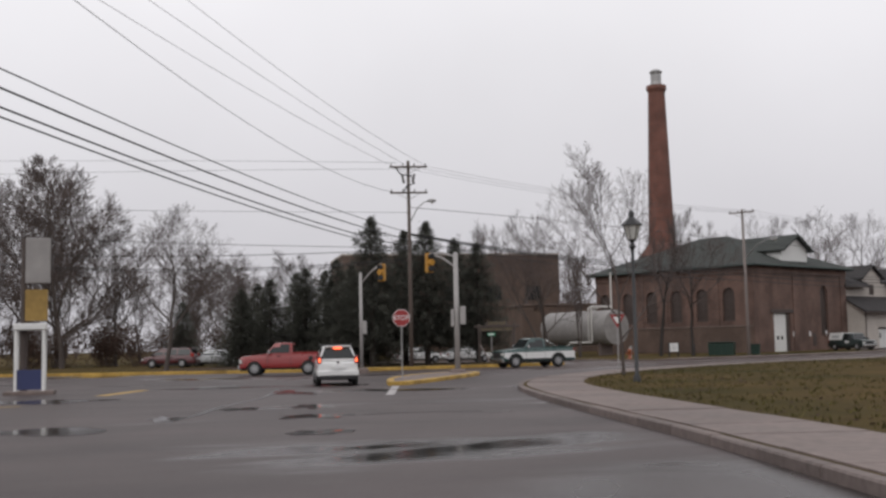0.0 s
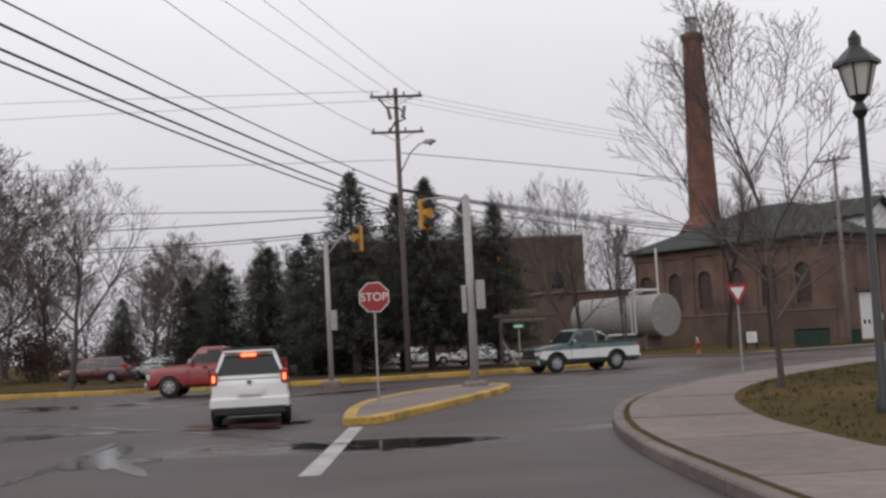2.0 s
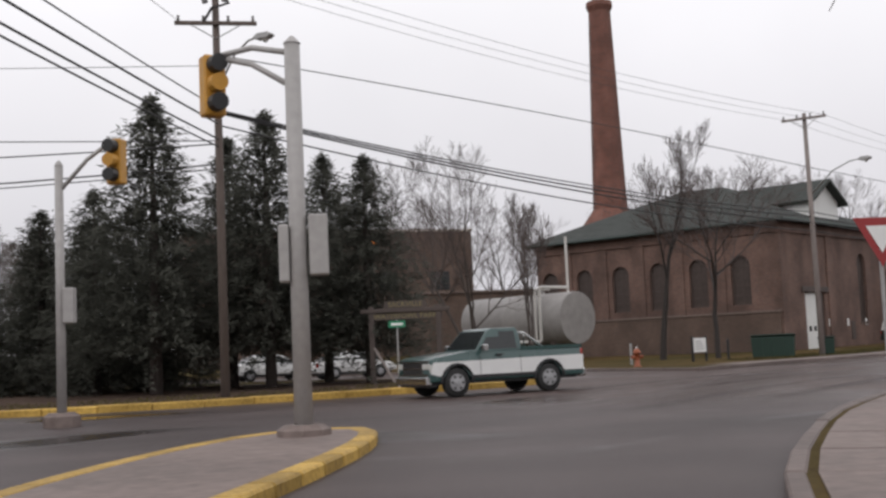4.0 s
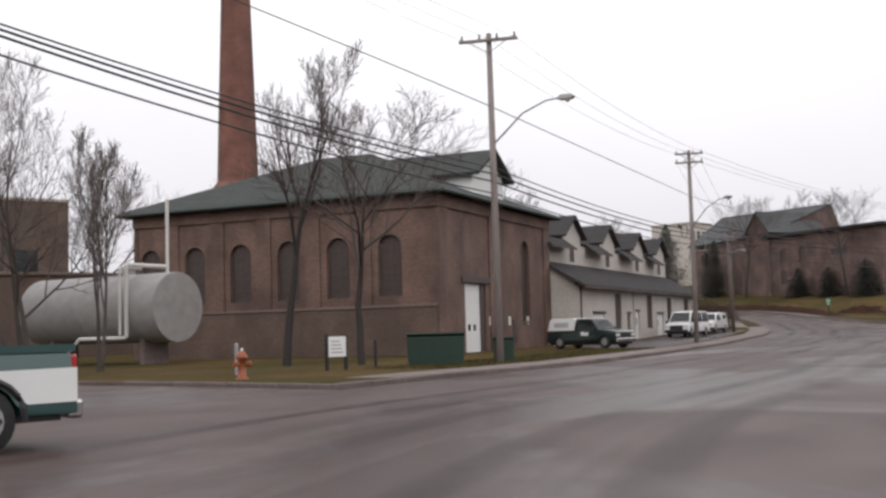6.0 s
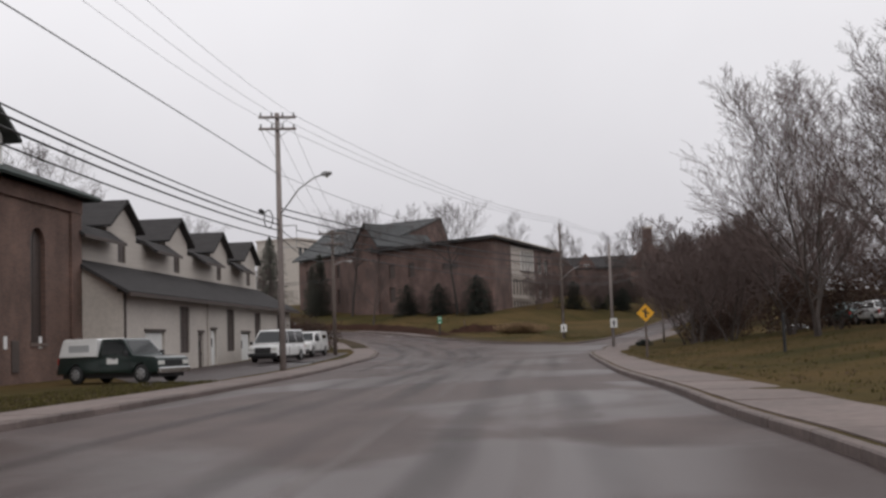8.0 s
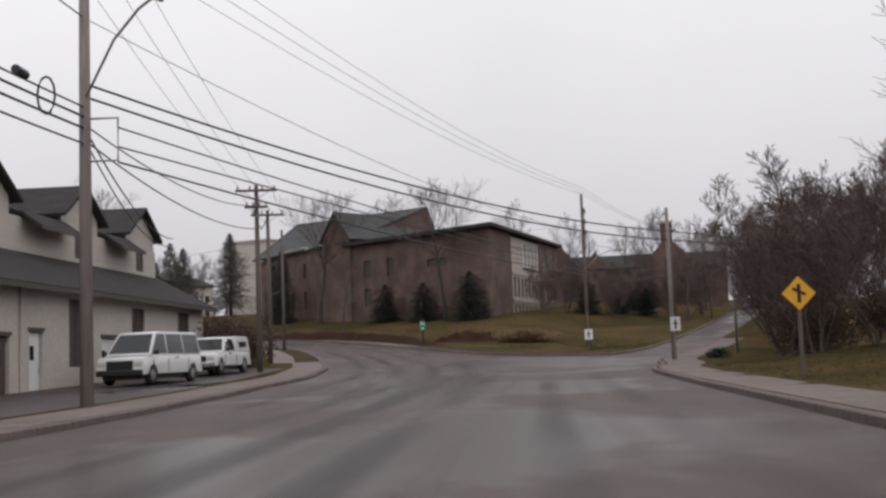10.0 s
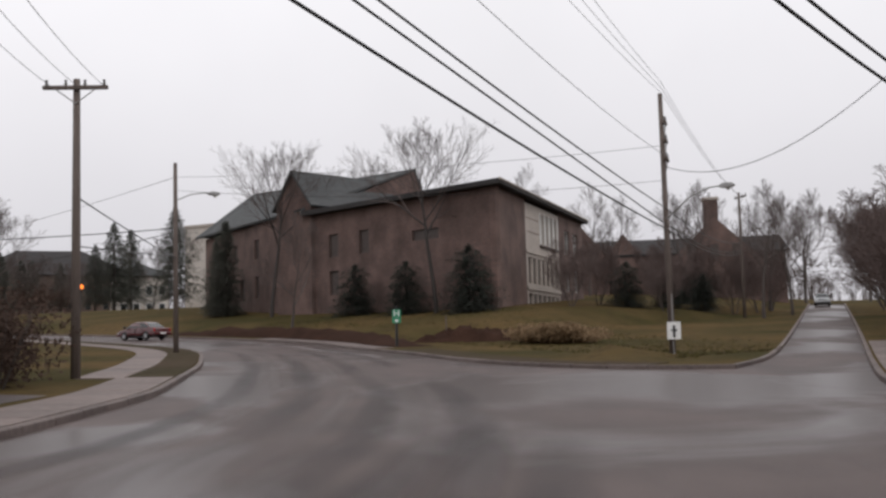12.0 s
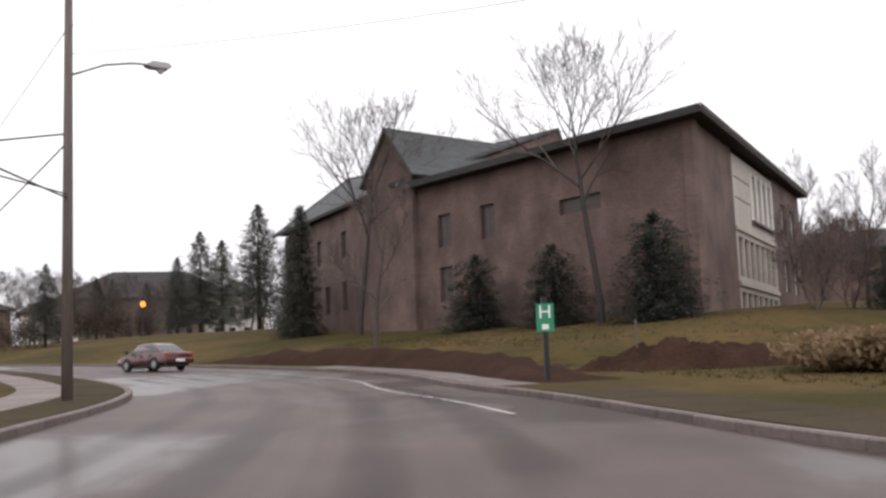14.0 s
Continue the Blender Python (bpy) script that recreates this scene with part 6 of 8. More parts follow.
utility_pole(P3, 9.6, [(9.3, 2.1, -40), (8.45, 1.2, -40)], None, label="wooden pole with crossarm and insulators", extras=[("jumper", tubed([(-0.5, -0.4, 8.4), (-0.3, -0.4, 7.7), (0.1, -0.25, 7.3), (0.35, -0.35, 7.8), (0.5, -0.4, 8.4)], 0.03, 5), WIRE)])
utility_pole(P4, 9.4, [(9.1, 2.0, -40)], None, label="wooden pole with crossarm at the grass verge")
utility_pole(P5, 11.3, [(8.4, 1.0, 30), (9.2, 0.7, 30), (10.0, 0.7, 30)], (5.8, 0.75, -2.2, 1.2), label="dark wooden pole with lamp on the lawn", lean=(0.35, 0.3), r=0.14)
utility_pole(P6, 8.1, [], None, POLE_PALE, label="pale wooden guy pole at the corner", r=0.13)
utility_pole(P7, 10.0, [], (8.0, 2.0, -0.1, 0.55), label="dark wooden pole with street lamp", r=0.14)
utility_pole(PB, 14.3, [(13.85, 2.6, 15), (12.05, 2.6, 15)], label="wooden utility pole beside the approach road")
utility_pole(PL, 16.9, [(16.4, 2.6, 90)], label="wooden utility pole down the cross street")
utility_pole(PR, 11.0, [(10.6, 2.0, 60)], label="wooden utility pole up the side street")
utility_pole(PN, 11.0, [(10.6, 2.0, 10)], (7.5, 1.5, -1.0, 0.6), label="wooden utility pole beyond the bend")
utility_pole((99.2, 132.4), 6.0, [], None, POLE_PALE, r=0.09, label="slim pole near the crossing")


def wire(a, za, b, zb, sag, r=0.016, name="overhead_wire", label="thin black overhead wire", n=18):
    za, zb = za + terrain(*a), zb + terrain(*b)
    pts = [(a[0] + (b[0] - a[0]) * i / n, a[1] + (b[1] - a[1]) * i / n, za + (zb - za) * i / n - 4 * sag * (i / n) * (1 - i / n)) for i in range(n + 1)]
    ob = part(name, tubed(pts, r, 4 if r < 0.02 else 5), WIRE, None, label, True)
    return tagged(ob, category="cable", group="overhead wires")


def beside(p, dx, dy):
    return (p[0] + dx, p[1] + dy)


thick = dict(r=0.034, label="thick black overhead cable bundle")
for dx, bx, bz, sag in ((-1.15, -5.3, 16.2, 0.8), (-0.1, -4.3, 17.2, 0.8), (1.15, -2.5, 18.0, 1.3)):
    wire(beside(P0, dx, -0.1), 14.0, beside(PB, bx, 0), bz, sag, 0.013)
for dx, zb in ((-0.8, 16.4), (0.8, 15.2)):
    wire(beside(P0, dx, 0), 14.0 - 0.3 * dx, beside(PL, 0, dx), zb, -0.3, 0.011)
wire(beside(P0, -1.15, -0.1), 12.2, beside(PB, 3.7, 0), 11.2, 1.6, 0.013)
wire(P0, 10.75, PL, 14.0, 0.2, 0.012)
for z, r in ((9.35, 0.022), (8.85, 0.032), (8.35, 0.03), (8.1, 0.026)):
    wire(P0, z, PB, z, 0.7, r, label="thick black overhead cable bundle")
for z, zb, sag, r in ((8.3, 12.9, 0.5, 0.018), (8.2, 12.0, 1.25, 0.024), (7.55, 13.0, 2.2, 0.028), (7.4, 12.8, 2.2, 0.02)):
    wire(P0, z, PL, zb, sag, r, label="black overhead cable along the cross street")
for dx in (-1.0, 0.0, 1.0):
    wire(beside(P0, dx, 0), 14.0, beside(P1, dx * .7, -dx * .7), 12.6, 0.5, 0.009)
    wire(beside(P1, dx * .7, -dx * .7), 12.6, beside(P2, dx * .7, -dx * .6), 13.1, 0.5, 0.009)
    wire(beside(P2, dx * .7, -dx * .6), 13.1, beside(P5, 0.3, 0.2), 11.6 + 0.25 * dx, 0.9, 0.011)
    wire(beside(P5, 0.3, 0.2), 11.6 + 0.25 * dx, PR, 10.8, 0.5, 0.010)
wire(P0, 11.1, P1, 9.95, -0.15, 0.02)
wire(P1, 9.95, P2, 10.1, 0.0, 0.02)
wire(P2, 10.1, P5, 8.6, 0.9, 0.013)
for z, zb, sag, r in ((7.2, 6.3, 0.3, 0.024), (6.7, 5.6, 0.0, 0.024), (6.3, 5.4, 0.3, 0.03)):
    wire(beside(P2, 0.6, -0.6), z, P5, zb, sag, r, label="black overhead cable across the bend")
    wire(P5, zb, PR, zb + 0.4, 0.6, r, label="black overhead cable up the side street")
for za, zb, zc, r in ((9.3, 7.6, 7.75, 0.026), (9.25, 7.35, 7.5, 0.034), (9.2, 7.05, 7.2, 0.034), (8.8, 6.6, 6.8, 0.028)):
    wire(P0, za, P1, zb, 0.5, r, label="thick black overhead cable bundle")
    wire(P1, zb, P2, zc, 0.3, r, label="thick black overhead cable bundle")
for z, zb, r in ((8.37, 6.92, 0.034), (8.03, 6.45, 0.034)):
    wire(P2, z, P6, zb, 0.74, r, label="thick black cable across the street")
    wire(P6, zb, (98.0, 118.0), 5.5, 0.3, 0.026, label="black cable into the trees")
for z, zb, r in ((7.3, 8.6, 0.022), (6.9, 7.4, 0.024)):
    wire(P2, z, P3, zb, 0.6, r, label="black overhead cable over the parked vans")
wire((68.9, 145.3), 6.9, P2, 7.2, 0.7, 0.026, label="black service cable to the workshop")
wire((68.9, 145.3), 6.6, P2, 6.9, 0.9, 0.022, label="black service cable to the workshop")
for dx in (-0.9, 0.0, 0.9):
    wire(beside(P3, dx * .7, -dx * .6), 9.45, beside(P4, dx * .7, -dx * .6), 9.25, 0.15, 0.012)
    wire(beside(P2, dx * .7, -dx * .6), 12.4, beside(P3, dx * .7, -dx * .6), 9.5, 0.3, 0.010)
wire(P4, 5.75, P7, 5.0, 0.05, 0.024, label="black cable along the verge")
wire(P4, 4.2, P7, 5.1, 0.0, 0.02, label="black cable along the verge")
wire(P7, 9.3, P5, 9.0, 0.3, 0.009)
wire(P7, 8.6, P5, 7.5, 0.5, 0.009)
wire(P7, 9.3, PN, 9.6, 0.7, 0.014)
wire(P7, 6.6, (66.0, 190.0), 6.0, 0.6, 0.026, label="black cable to the houses")
wire(P7, 6.4, PN, 7.0, 0.9, 0.022, label="black cable beyond the bend")
wire(P6, 8.0, P5, 8.1, 1.25, 0.014)

# ---- signals and signs ----


def text_mesh(words, size, mat, parent, m, name="lettering"):
    cu = bpy.data.curves.new(name, "FONT")
    cu.body, cu.size, cu.extrude = words, size, 0.003
    cu.align_x, cu.align_y = "CENTER", "CENTER"
    tmp = bpy.data.objects.new(name, cu)
    me = bpy.data.meshes.new_from_object(tmp)
    bpy.data.objects.remove(tmp)
    me.transform(m)
    me.materials.append(mat)
    ob = new(name, me)
    ob.parent = parent
    return ob


def regular(n, r, turn=0.0):
    return [(r * math.cos(math.radians(turn) + 2 * math.pi * k / n), r * math.sin(math.radians(turn) + 2 * math.pi * k / n)) for k in range(n)]


def posted_sign(name, at, turn, post_h, centre, plates, label, category="road sign", post_mat=GALV, post_r=0.03, z_extra=0.0):
    """plates: (outline, material, offset) drawn in front (towards -y)."""
    top = thing(name, (at[0], at[1], terrain(*at) + 0.1 + z_extra), turn, label, category)
    part("post", tubed([(0, 0.04, -0.2), (0, 0.04, post_h)], post_r, 6), post_mat, top)
    plate = None
    for k, (outline, mat, off, nm) in enumerate(plates):
        ob = part(nm, prism(bmesh.new(), [(x, z + centre) for x, z in outline], -off, -off + 0.008), mat, plate or top)
        plate = plate or ob
    return top, plate


stop, plate = posted_sign("stop_sign", (-2.1, 50.7), 0, 3.1, 2.72, [(regular(8, 0.41, 22.5), SIGN_WHITE, 0.01, "plate"), (regular(8, 0.385, 22.5), SIGN_RED, 0.02, "face")], "red octagonal stop sign on a thin post")
text_mesh("STOP", 0.29, SIGN_WHITE, plate, Matrix.Translation((0, -0.026, 2.72)) @ pose(0, 0, 0, 90, 0, 0))
tri = [(0, -0.42), (0.38, 0.25), (-0.38, 0.25)]
posted_sign("yield_sign", (8.34, 55.7), 0, 2.7, 2.55, [(tri, SIGN_RED, 0.01, "plate"), ([(x * 0.55, z * 0.55) for x, z in tri], SIGN_WHITE, 0.02, "face")], "red and white triangular yield sign")
dia = [(0, -0.5), (0.5, 0), (0, 0.5), (-0.5, 0)]
warn, plate = posted_sign("warning_sign", (68.2, 111.1), -42, 3.0, 2.7, [(dia, BLACK, 0.01, "plate"), ([(x * 0.94, z * 0.94) for x, z in dia], SIGN_YELLOW, 0.02, "face")], "yellow diamond warning sign with dark symbol bar", post_mat=POLE_WOOD, post_r=0.06, z_extra=-0.35)
part("symbol_bar", boxed(-0.05, -0.03, 2.45, 0.05, -0.021, 2.95), BLACK, plate)
part("symbol_bar", moved(boxed(-0.2, -0.03, -0.04, 0.2, -0.021, 0.04), Matrix.Translation((0, 0, 2.75)) @ pose(0, 0, 0, 0, 25, 0)), BLACK, plate)
sq = [(-0.28, -0.36), (0.28, -0.36), (0.28, 0.36), (-0.28, 0.36)]
for at, turn, z in (((103.0, 146.8), -44, 1.05), ((89.0, 129.7), -30, 1.9)):
    s, plate = posted_sign("crossing_sign", at, turn, 2.6, z, [(sq, SIGN_WHITE, 0.16, "plate")], "white crossing sign fixed at a pole", post_r=0.02)
    part("symbol_bar", boxed(-0.05, -0.172, z - 0.27, 0.05, -0.161, z + 0.22), BLACK, plate)
    part("symbol_bar", boxed(-0.13, -0.172, z - 0.02, 0.13, -0.161, z + 0.05), BLACK, plate)
gsign, plate = posted_sign("green_sign", (105.6, 167.1), -38, 2.3, 1.74, [([(-0.24, -0.38), (0.24, -0.38), (0.24, 0.38), (-0.24, 0.38)], SIGN_GREEN, 0.12, "plate")], "green and white sign on a dark post", post_mat=BLACK, post_r=0.08)
text_mesh("H", 0.5, SIGN_WHITE, plate, Matrix.Translation((0, -0.124, 1.88)) @ pose(0, 0, 0, 90, 0, 0))
part("symbol_bar", boxed(-0.09, -0.13, 1.42, 0.09, -0.121, 1.56), SIGN_WHITE, plate)
nsign, plate = posted_sign("street_name_sign", (3.0, 79.0), -8, 2.3, 2.15, [([(-0.28, -0.11), (0.28, -0.11), (0.28, 0.11), (-0.28, 0.11)], SIGN_GREEN, 0.03, "plate")], "small green street sign on a thin post")
part("text_bar", boxed(-0.2, -0.042, 2.11, 0.2, -0.031, 2.19), SIGN_WHITE, plate)
board = thing("notice_board", (19.4, 97.6, terrain(19.4, 97.6) + 0.1), 30, "white notice board on two dark posts", "sign")
part("panel", boxed(-0.46, -0.04, 0.5, 0.46, 0.0, 1.22, bevel=0.005), SIGN_WHITE, board)
for x in (-0.5, 0.5):
    part("post", boxed(x - 0.05, -0.03, -0.2, x + 0.05, 0.07, 1.3), BLACK, board)
for i in range(4):
    part("text_bar", boxed(-0.34, -0.046, 0.64 + 0.13 * i, 0.3 - 0.06 * i, -0.041, 0.68 + 0.13 * i), GALV, board)


def signal_head(parent, at, turn, lit=False):
    h = part("signal_head", moved(boxed(-0.19, -0.16, -0.52, 0.19, 0.14, 0.52, bevel=0.03), pose(*at, 0, 0, turn)), SIGNAL_YELLOW, parent, "yellow three-lamp signal head")
    for k in (-1, 0, 1):
        m = pose(*at, 0, 0, turn) @ Matrix.Translation((0, -0.16, k * 0.33))
        lens = part("signal_lens", moved(tubed([(0, 0.0, 0), (0, -0.03, 0)], [0.13, 0.1], 12), m), BLACK, h)
        part("visor", moved(tubed([(0, 0.0, 0.02), (0, -0.24, 0.01)], [0.155, 0.15], 12), m), BLACK if k else SIGNAL_YELLOW, h)
    return h


def signal_pole(at, height, r, arm_to, heads, label, cabinets=()):
    top = thing("traffic_signal", (at[0], at[1], terrain(*at) + 0.02), 0, label, "traffic signal", "signals")
    part("base", tubed([(0, 0, -0.1), (0, 0, 0.22), (0, 0, 0.3)], [0.42, 0.42, 0.3], 8), CONCRETE, top)
    part("pole", tubed([(0, 0, 0.2), (0, 0, height)], [r, r * 0.85], 12), POLE_GREY, top, "", True)
    part("pole_cap", tubed([(0, 0, height), (0, 0, height + 0.12)], [r * 0.95, 0.03], 12), POLE_GREY, top)
    for a in arm_to:
        part("mast_arm", tubed([(0, 0, a[3]), (a[0] * 0.5, a[1] * 0.5, (a[3] + a[2]) / 2 + 0.12), (a[0], a[1], a[2])], 0.05, 7), POLE_GREY, top, "", True)
    for hx, hy, hz, turn in heads:
        signal_head(top, (hx, hy, hz), turn)
    for cx, cy, cz, w, hh in cabinets:
        part("control_box", boxed(cx - w / 2, cy - 0.15, cz, cx + w / 2, cy + 0.15, cz + hh, bevel=0.02), POLE_GREY, top)
    return top


signal_pole((0.45, 58.9), 6.3, 0.15, [(-1.35, 1.3, 6.45, 5.6), (-1.35, 1.3, 6.45, 6.15)], [(-1.4, 1.35, 5.95, 25)], "grey steel signal pole with yellow head", [(0.32, 0.0, 2.6, 0.3, 0.95), (-0.22, 0.0, 2.5, 0.16, 0.9)])
signal_pole((-5.2, 67.4), 5.9, 0.11, [(1.25, 0.0, 6.5, 5.3)], [(1.3, 0, 5.95, -20)], "grey steel signal pole with yellow head", [(0.2, 0.0, 2.3, 0.25, 0.8)])
amber = thing("flashing_signal", (3.4, 112.6, terrain(3.4, 112.6)), 0, "small signal showing an amber light", "traffic signal", "signals")
part("pole", tubed([(0, 0, -0.1), (0, 0, 7.7)], 0.06, 8), BLACK, amber)
part("signal_head", boxed(-0.17, -0.14, 7.6, 0.17, 0.14, 8.7, bevel=0.02), BLACK, amber)
part("signal_lens", tubed([(0, -0.14, 8.2), (0, -0.17, 8.2)], [0.16, 0.1], 12), SIGNAL_LIT, amber, "lit amber lens")
amber2 = thing("flashing_signal", (130.0, 256.0, terrain(130, 256)), 0, "distant signal showing an amber light", "traffic signal", "signals")
AZ = 11.7 - terrain(130, 256)
part("pole", tubed([(0, 0, -0.1), (0, 0, AZ)], 0.07, 8), BLACK, amber2)
part("signal_head", boxed(-0.22, -0.16, AZ - 0.7, 0.22, 0.16, AZ + 0.7, bevel=0.02), BLACK, amber2)
part("signal_lens", tubed([(0, -0.16, AZ), (0, -0.22, AZ)], [0.3, 0.2], 12), SIGNAL_LIT, amber2, "lit amber lens")

# ---- street furniture ----
lantern = thing("street_lantern", (6.6, 39.9, terrain(6.6, 39.9) - 0.2), 0, "black post lantern with glazed top", "street lamp")
part("post", tubed([(0, 0, -0.2), (0, 0, 0.5), (0, 0, 0.6), (0, 0, 5.1)], [0.14, 0.13, 0.075, 0.055], 10), BLACK, lantern, "", True)
part("collar", tubed([(0, 0, 5.0), (0, 0, 5.1), (0, 0, 5.25), (0, 0, 5.35)], [0.07, 0.13, 0.06, 0.16], 10), BLACK, lantern)
cage = part("cage", tubed([(0, 0, 5.35), (0, 0, 5.85)], [0.16, 0.3], 6), LAMP_CLEAR, lantern, "clear glazed lantern sides")
for k in range(6):
    a = math.pi * k / 3
    part("glazing_bar", tubed([(0.165 * math.cos(a), 0.165 * math.sin(a), 5.34), (0.31 * math.cos(a), 0.31 * math.sin(a), 5.86)], 0.016, 4), BLACK, cage)
part("hood", tubed([(0, 0, 5.84), (0, 0, 5.9), (0, 0, 6.12), (0, 0, 6.16), (0, 0, 6.3), (0, 0, 6.42)], [0.38, 0.37, 0.14, 0.1, 0.1, 0.02], 6), BLACK, lantern)

hyd = thing("fire_hydrant", (14.8, 92.7, terrain(14.8, 92.7) + 0.1), 20, "orange-red fire hydrant on the grass", "hydrant")
part("barrel", tubed([(0, 0, -0.1), (0, 0, 0.06), (0, 0, 0.08), (0, 0, 0.62), (0, 0, 0.64), (0, 0, 0.7), (0, 0, 0.82), (0, 0, 0.88)], [0.2, 0.2, 0.13, 0.13, 0.19, 0.19, 0.12, 0.04], 12), HYDRANT_RED, hyd, "", True)
for s in (-1, 1):
    part("outlet", tubed([(0, 0, 0.48), (s * 0.22, 0, 0.48), (s * 0.23, 0, 0.48), (s * 0.3, 0, 0.48)], [0.07, 0.07, 0.095, 0.09], 10), HYDRANT_RED, hyd)
part("nut", boxed(-0.03, -0.03, 0.86, 0.03, 0.03, 0.96), SIGN_WHITE, hyd)
for x, y, w, dpt, hgt, turn, lab in ((23.9, 99.1, 2.2, 1.2, 1.3, -25, "dark green steel dumpster"), (26.9, 99.3, 0.8, 0.8, 1.05, -20, "dark green litter bin")):
    b = thing("dumpster" if w > 1 else "litter_bin", (x, y, terrain(x, y) + 0.12), turn, lab, "bin")
    part("body", prismed([(-w / 2 + .05, 0.06), (w / 2 - .05, 0.06), (w / 2, hgt * 0.85), (-w / 2, hgt * 0.85)], -dpt / 2, dpt / 2, [0.03, 0.03, 0, 0]), BIN_GREEN, b)
    part("lid", moved(boxed(-w / 2 - 0.03, -dpt / 2 - 0.03, 0, w / 2 + 0.03, dpt / 2 + 0.03, 0.07, bevel=0.02), pose(0, 0, hgt * 0.87, -4, 0, 0)), BIN_GREEN, b)
    for k in range(3 if w > 1 else 1):
        part("rib", boxed(-w / 2 + w * (k + 1) / 4 - 0.03, -dpt / 2 - 0.04, 0.1, -w / 2 + w * (k + 1) / 4 + 0.03, -dpt / 2 + 0.02, hgt * 0.8), BIN_GREEN, b)
for (x, y, z, lab) in ((21.6, 99.6, 1.1, "dark wooden bollard post"), (15.6, 96.8, 1.1, "pale slender marker post on grass"), (61.4, 99.2, 1.6, "dark wooden post on the lawn")):
    b = thing("bollard", (x, y, terrain(x, y) + 0.1), 0, lab, "post", "posts")
    part("shaft", tubed([(0, 0, -0.2), (0, 0, z - 0.05), (0, 0, z)], [0.07, 0.07, 0.04], 7), BLACK if "dark" in lab else GALV, b)

# tank
tank = thing("storage_tank", (15.15, 121.3, 0), -54.0, "large weathered white horizontal fuel tank", "tank")
R = 1.82
prof = [(-6.3, 0.05), (-6.25, 0.9), (-6.1, 1.5), (-5.9, R), (-1.3, R), (-1.28, R + 0.03), (-1.2, R + 0.03), (-1.18, R), (3.97, R), (4.03, R - 0.05), (4.06, 0.9), (4.07, 0.05)]
part("shell", tubed([(x, 0, 3.0) for x, r in prof], [r for x, r in prof], 40), TANK_PAINT, tank, "", True)
part("end_plate", tubed([(4.02, 0, 3.0), (4.1, 0, 3.0), (4.11, 0, 3.0)], [R - 0.01, R - 0.01, R - 0.16], 40), TANK_PAINT, tank, "flat riveted end plate")
for x in (-4.4, 2.4):
    part("saddle", boxed(x - 0.16, -0.9, -0.2, x + 0.16, 0.9, 1.5, bevel=0.03), KERB, tank)
part("manhole", tubed([(0.6, 0, 4.7), (0.6, 0, 5.0), (0.6, 0, 5.08)], [0.35, 0.35, 0.4], 16), TANK_PAINT, tank)
part("vent_pipe", tubed([(2.5, 0.9, 4.5), (2.5, 0.9, 8.8)], 0.09, 8), PIPE_WHITE, tank)
part("fill_pipe", tubed([(2.4, 0.9, 5.2), (2.4, -1.9, 5.2), (2.4, -1.95, 5.15), (2.4, -1.95, 1.5), (2.3, -1.95, 1.45), (-0.6, -2.3, 1.45), (-1.4, -2.6, 0.55), (-7.4, -4.8, 0.45)], 0.11, 8), PIPE_WHITE, tank)
part("fill_pipe", tubed([(2.1, -0.6, 5.05), (2.1, -2.05, 5.05), (2.1, -2.1, 5.0), (2.1, -2.1, 1.6)], 0.08, 8), PIPE_WHITE, tank)
part("ground_pipe", tubed([(-1.7, -3.0, 0.35), (-5.2, -4.4, 0.3)], 0.09, 8), PIPE_WHITE, tank)
for x, y in ((-4.5, -3.75), (-6.8, -4.55)):
    part("pipe_stand", boxed(x - 0.12, y - 0.12, -0.2, x + 0.12, y + 0.12, 0.36), CONCRETE, tank)

DULL_GOLD = material("faded_gold_lettering", (0.24, 0.2, 0.09), 0.6, 3.0, 0.3, 0.0)
wsign = thing("timber_sign", (3.6, 84.0, terrain(3.6, 84) + 0.1), -8, "weathered timber entrance sign with faded gold lettering", "sign")
for x in (-1.3, 1.25):
    part("post", boxed(x - 0.1, -0.1, -0.2, x + 0.1, 0.1, 2.95, bevel=0.015), DARK_WOOD, wsign)
part("beam", boxed(-1.7, -0.13, 2.7, 1.7, 0.13, 2.86, bevel=0.02), DARK_WOOD, wsign)
for z, w, words in ((2.99, 0.8, "SACKVILLE"), (2.55, 1.4, "WATERFOWL PARK")):
    bd = part("board", boxed(-w, -0.05, z - 0.12, w, 0.04, z + 0.14, bevel=0.01), DARK_WOOD, wsign)
    text_mesh(words, 0.27, DULL_GOLD, bd, Matrix.Translation((0, -0.055, z + 0.01)) @ pose(0, 0, 0, 90, 0, 0))
part("brace", tubed([(-1.3, 0, 1.5), (-0.3, -0.9, -0.1)], 0.05, 5), POLE_PALE, wsign)
gp = thing("concrete_block", (5.4, 86.6, terrain(5.4, 86.6) + 0.1), 10, "squat weathered concrete gatepost block", "gatepost")
part("body", boxed(-0.4, -0.4, -0.2, 0.4, 0.4, 1.0, bevel=0.04), CONCRETE, gp)
part("cap", boxed(-0.46, -0.46, 1.0, 0.46, 0.46, 1.12, bevel=0.03), CONCRETE, gp)

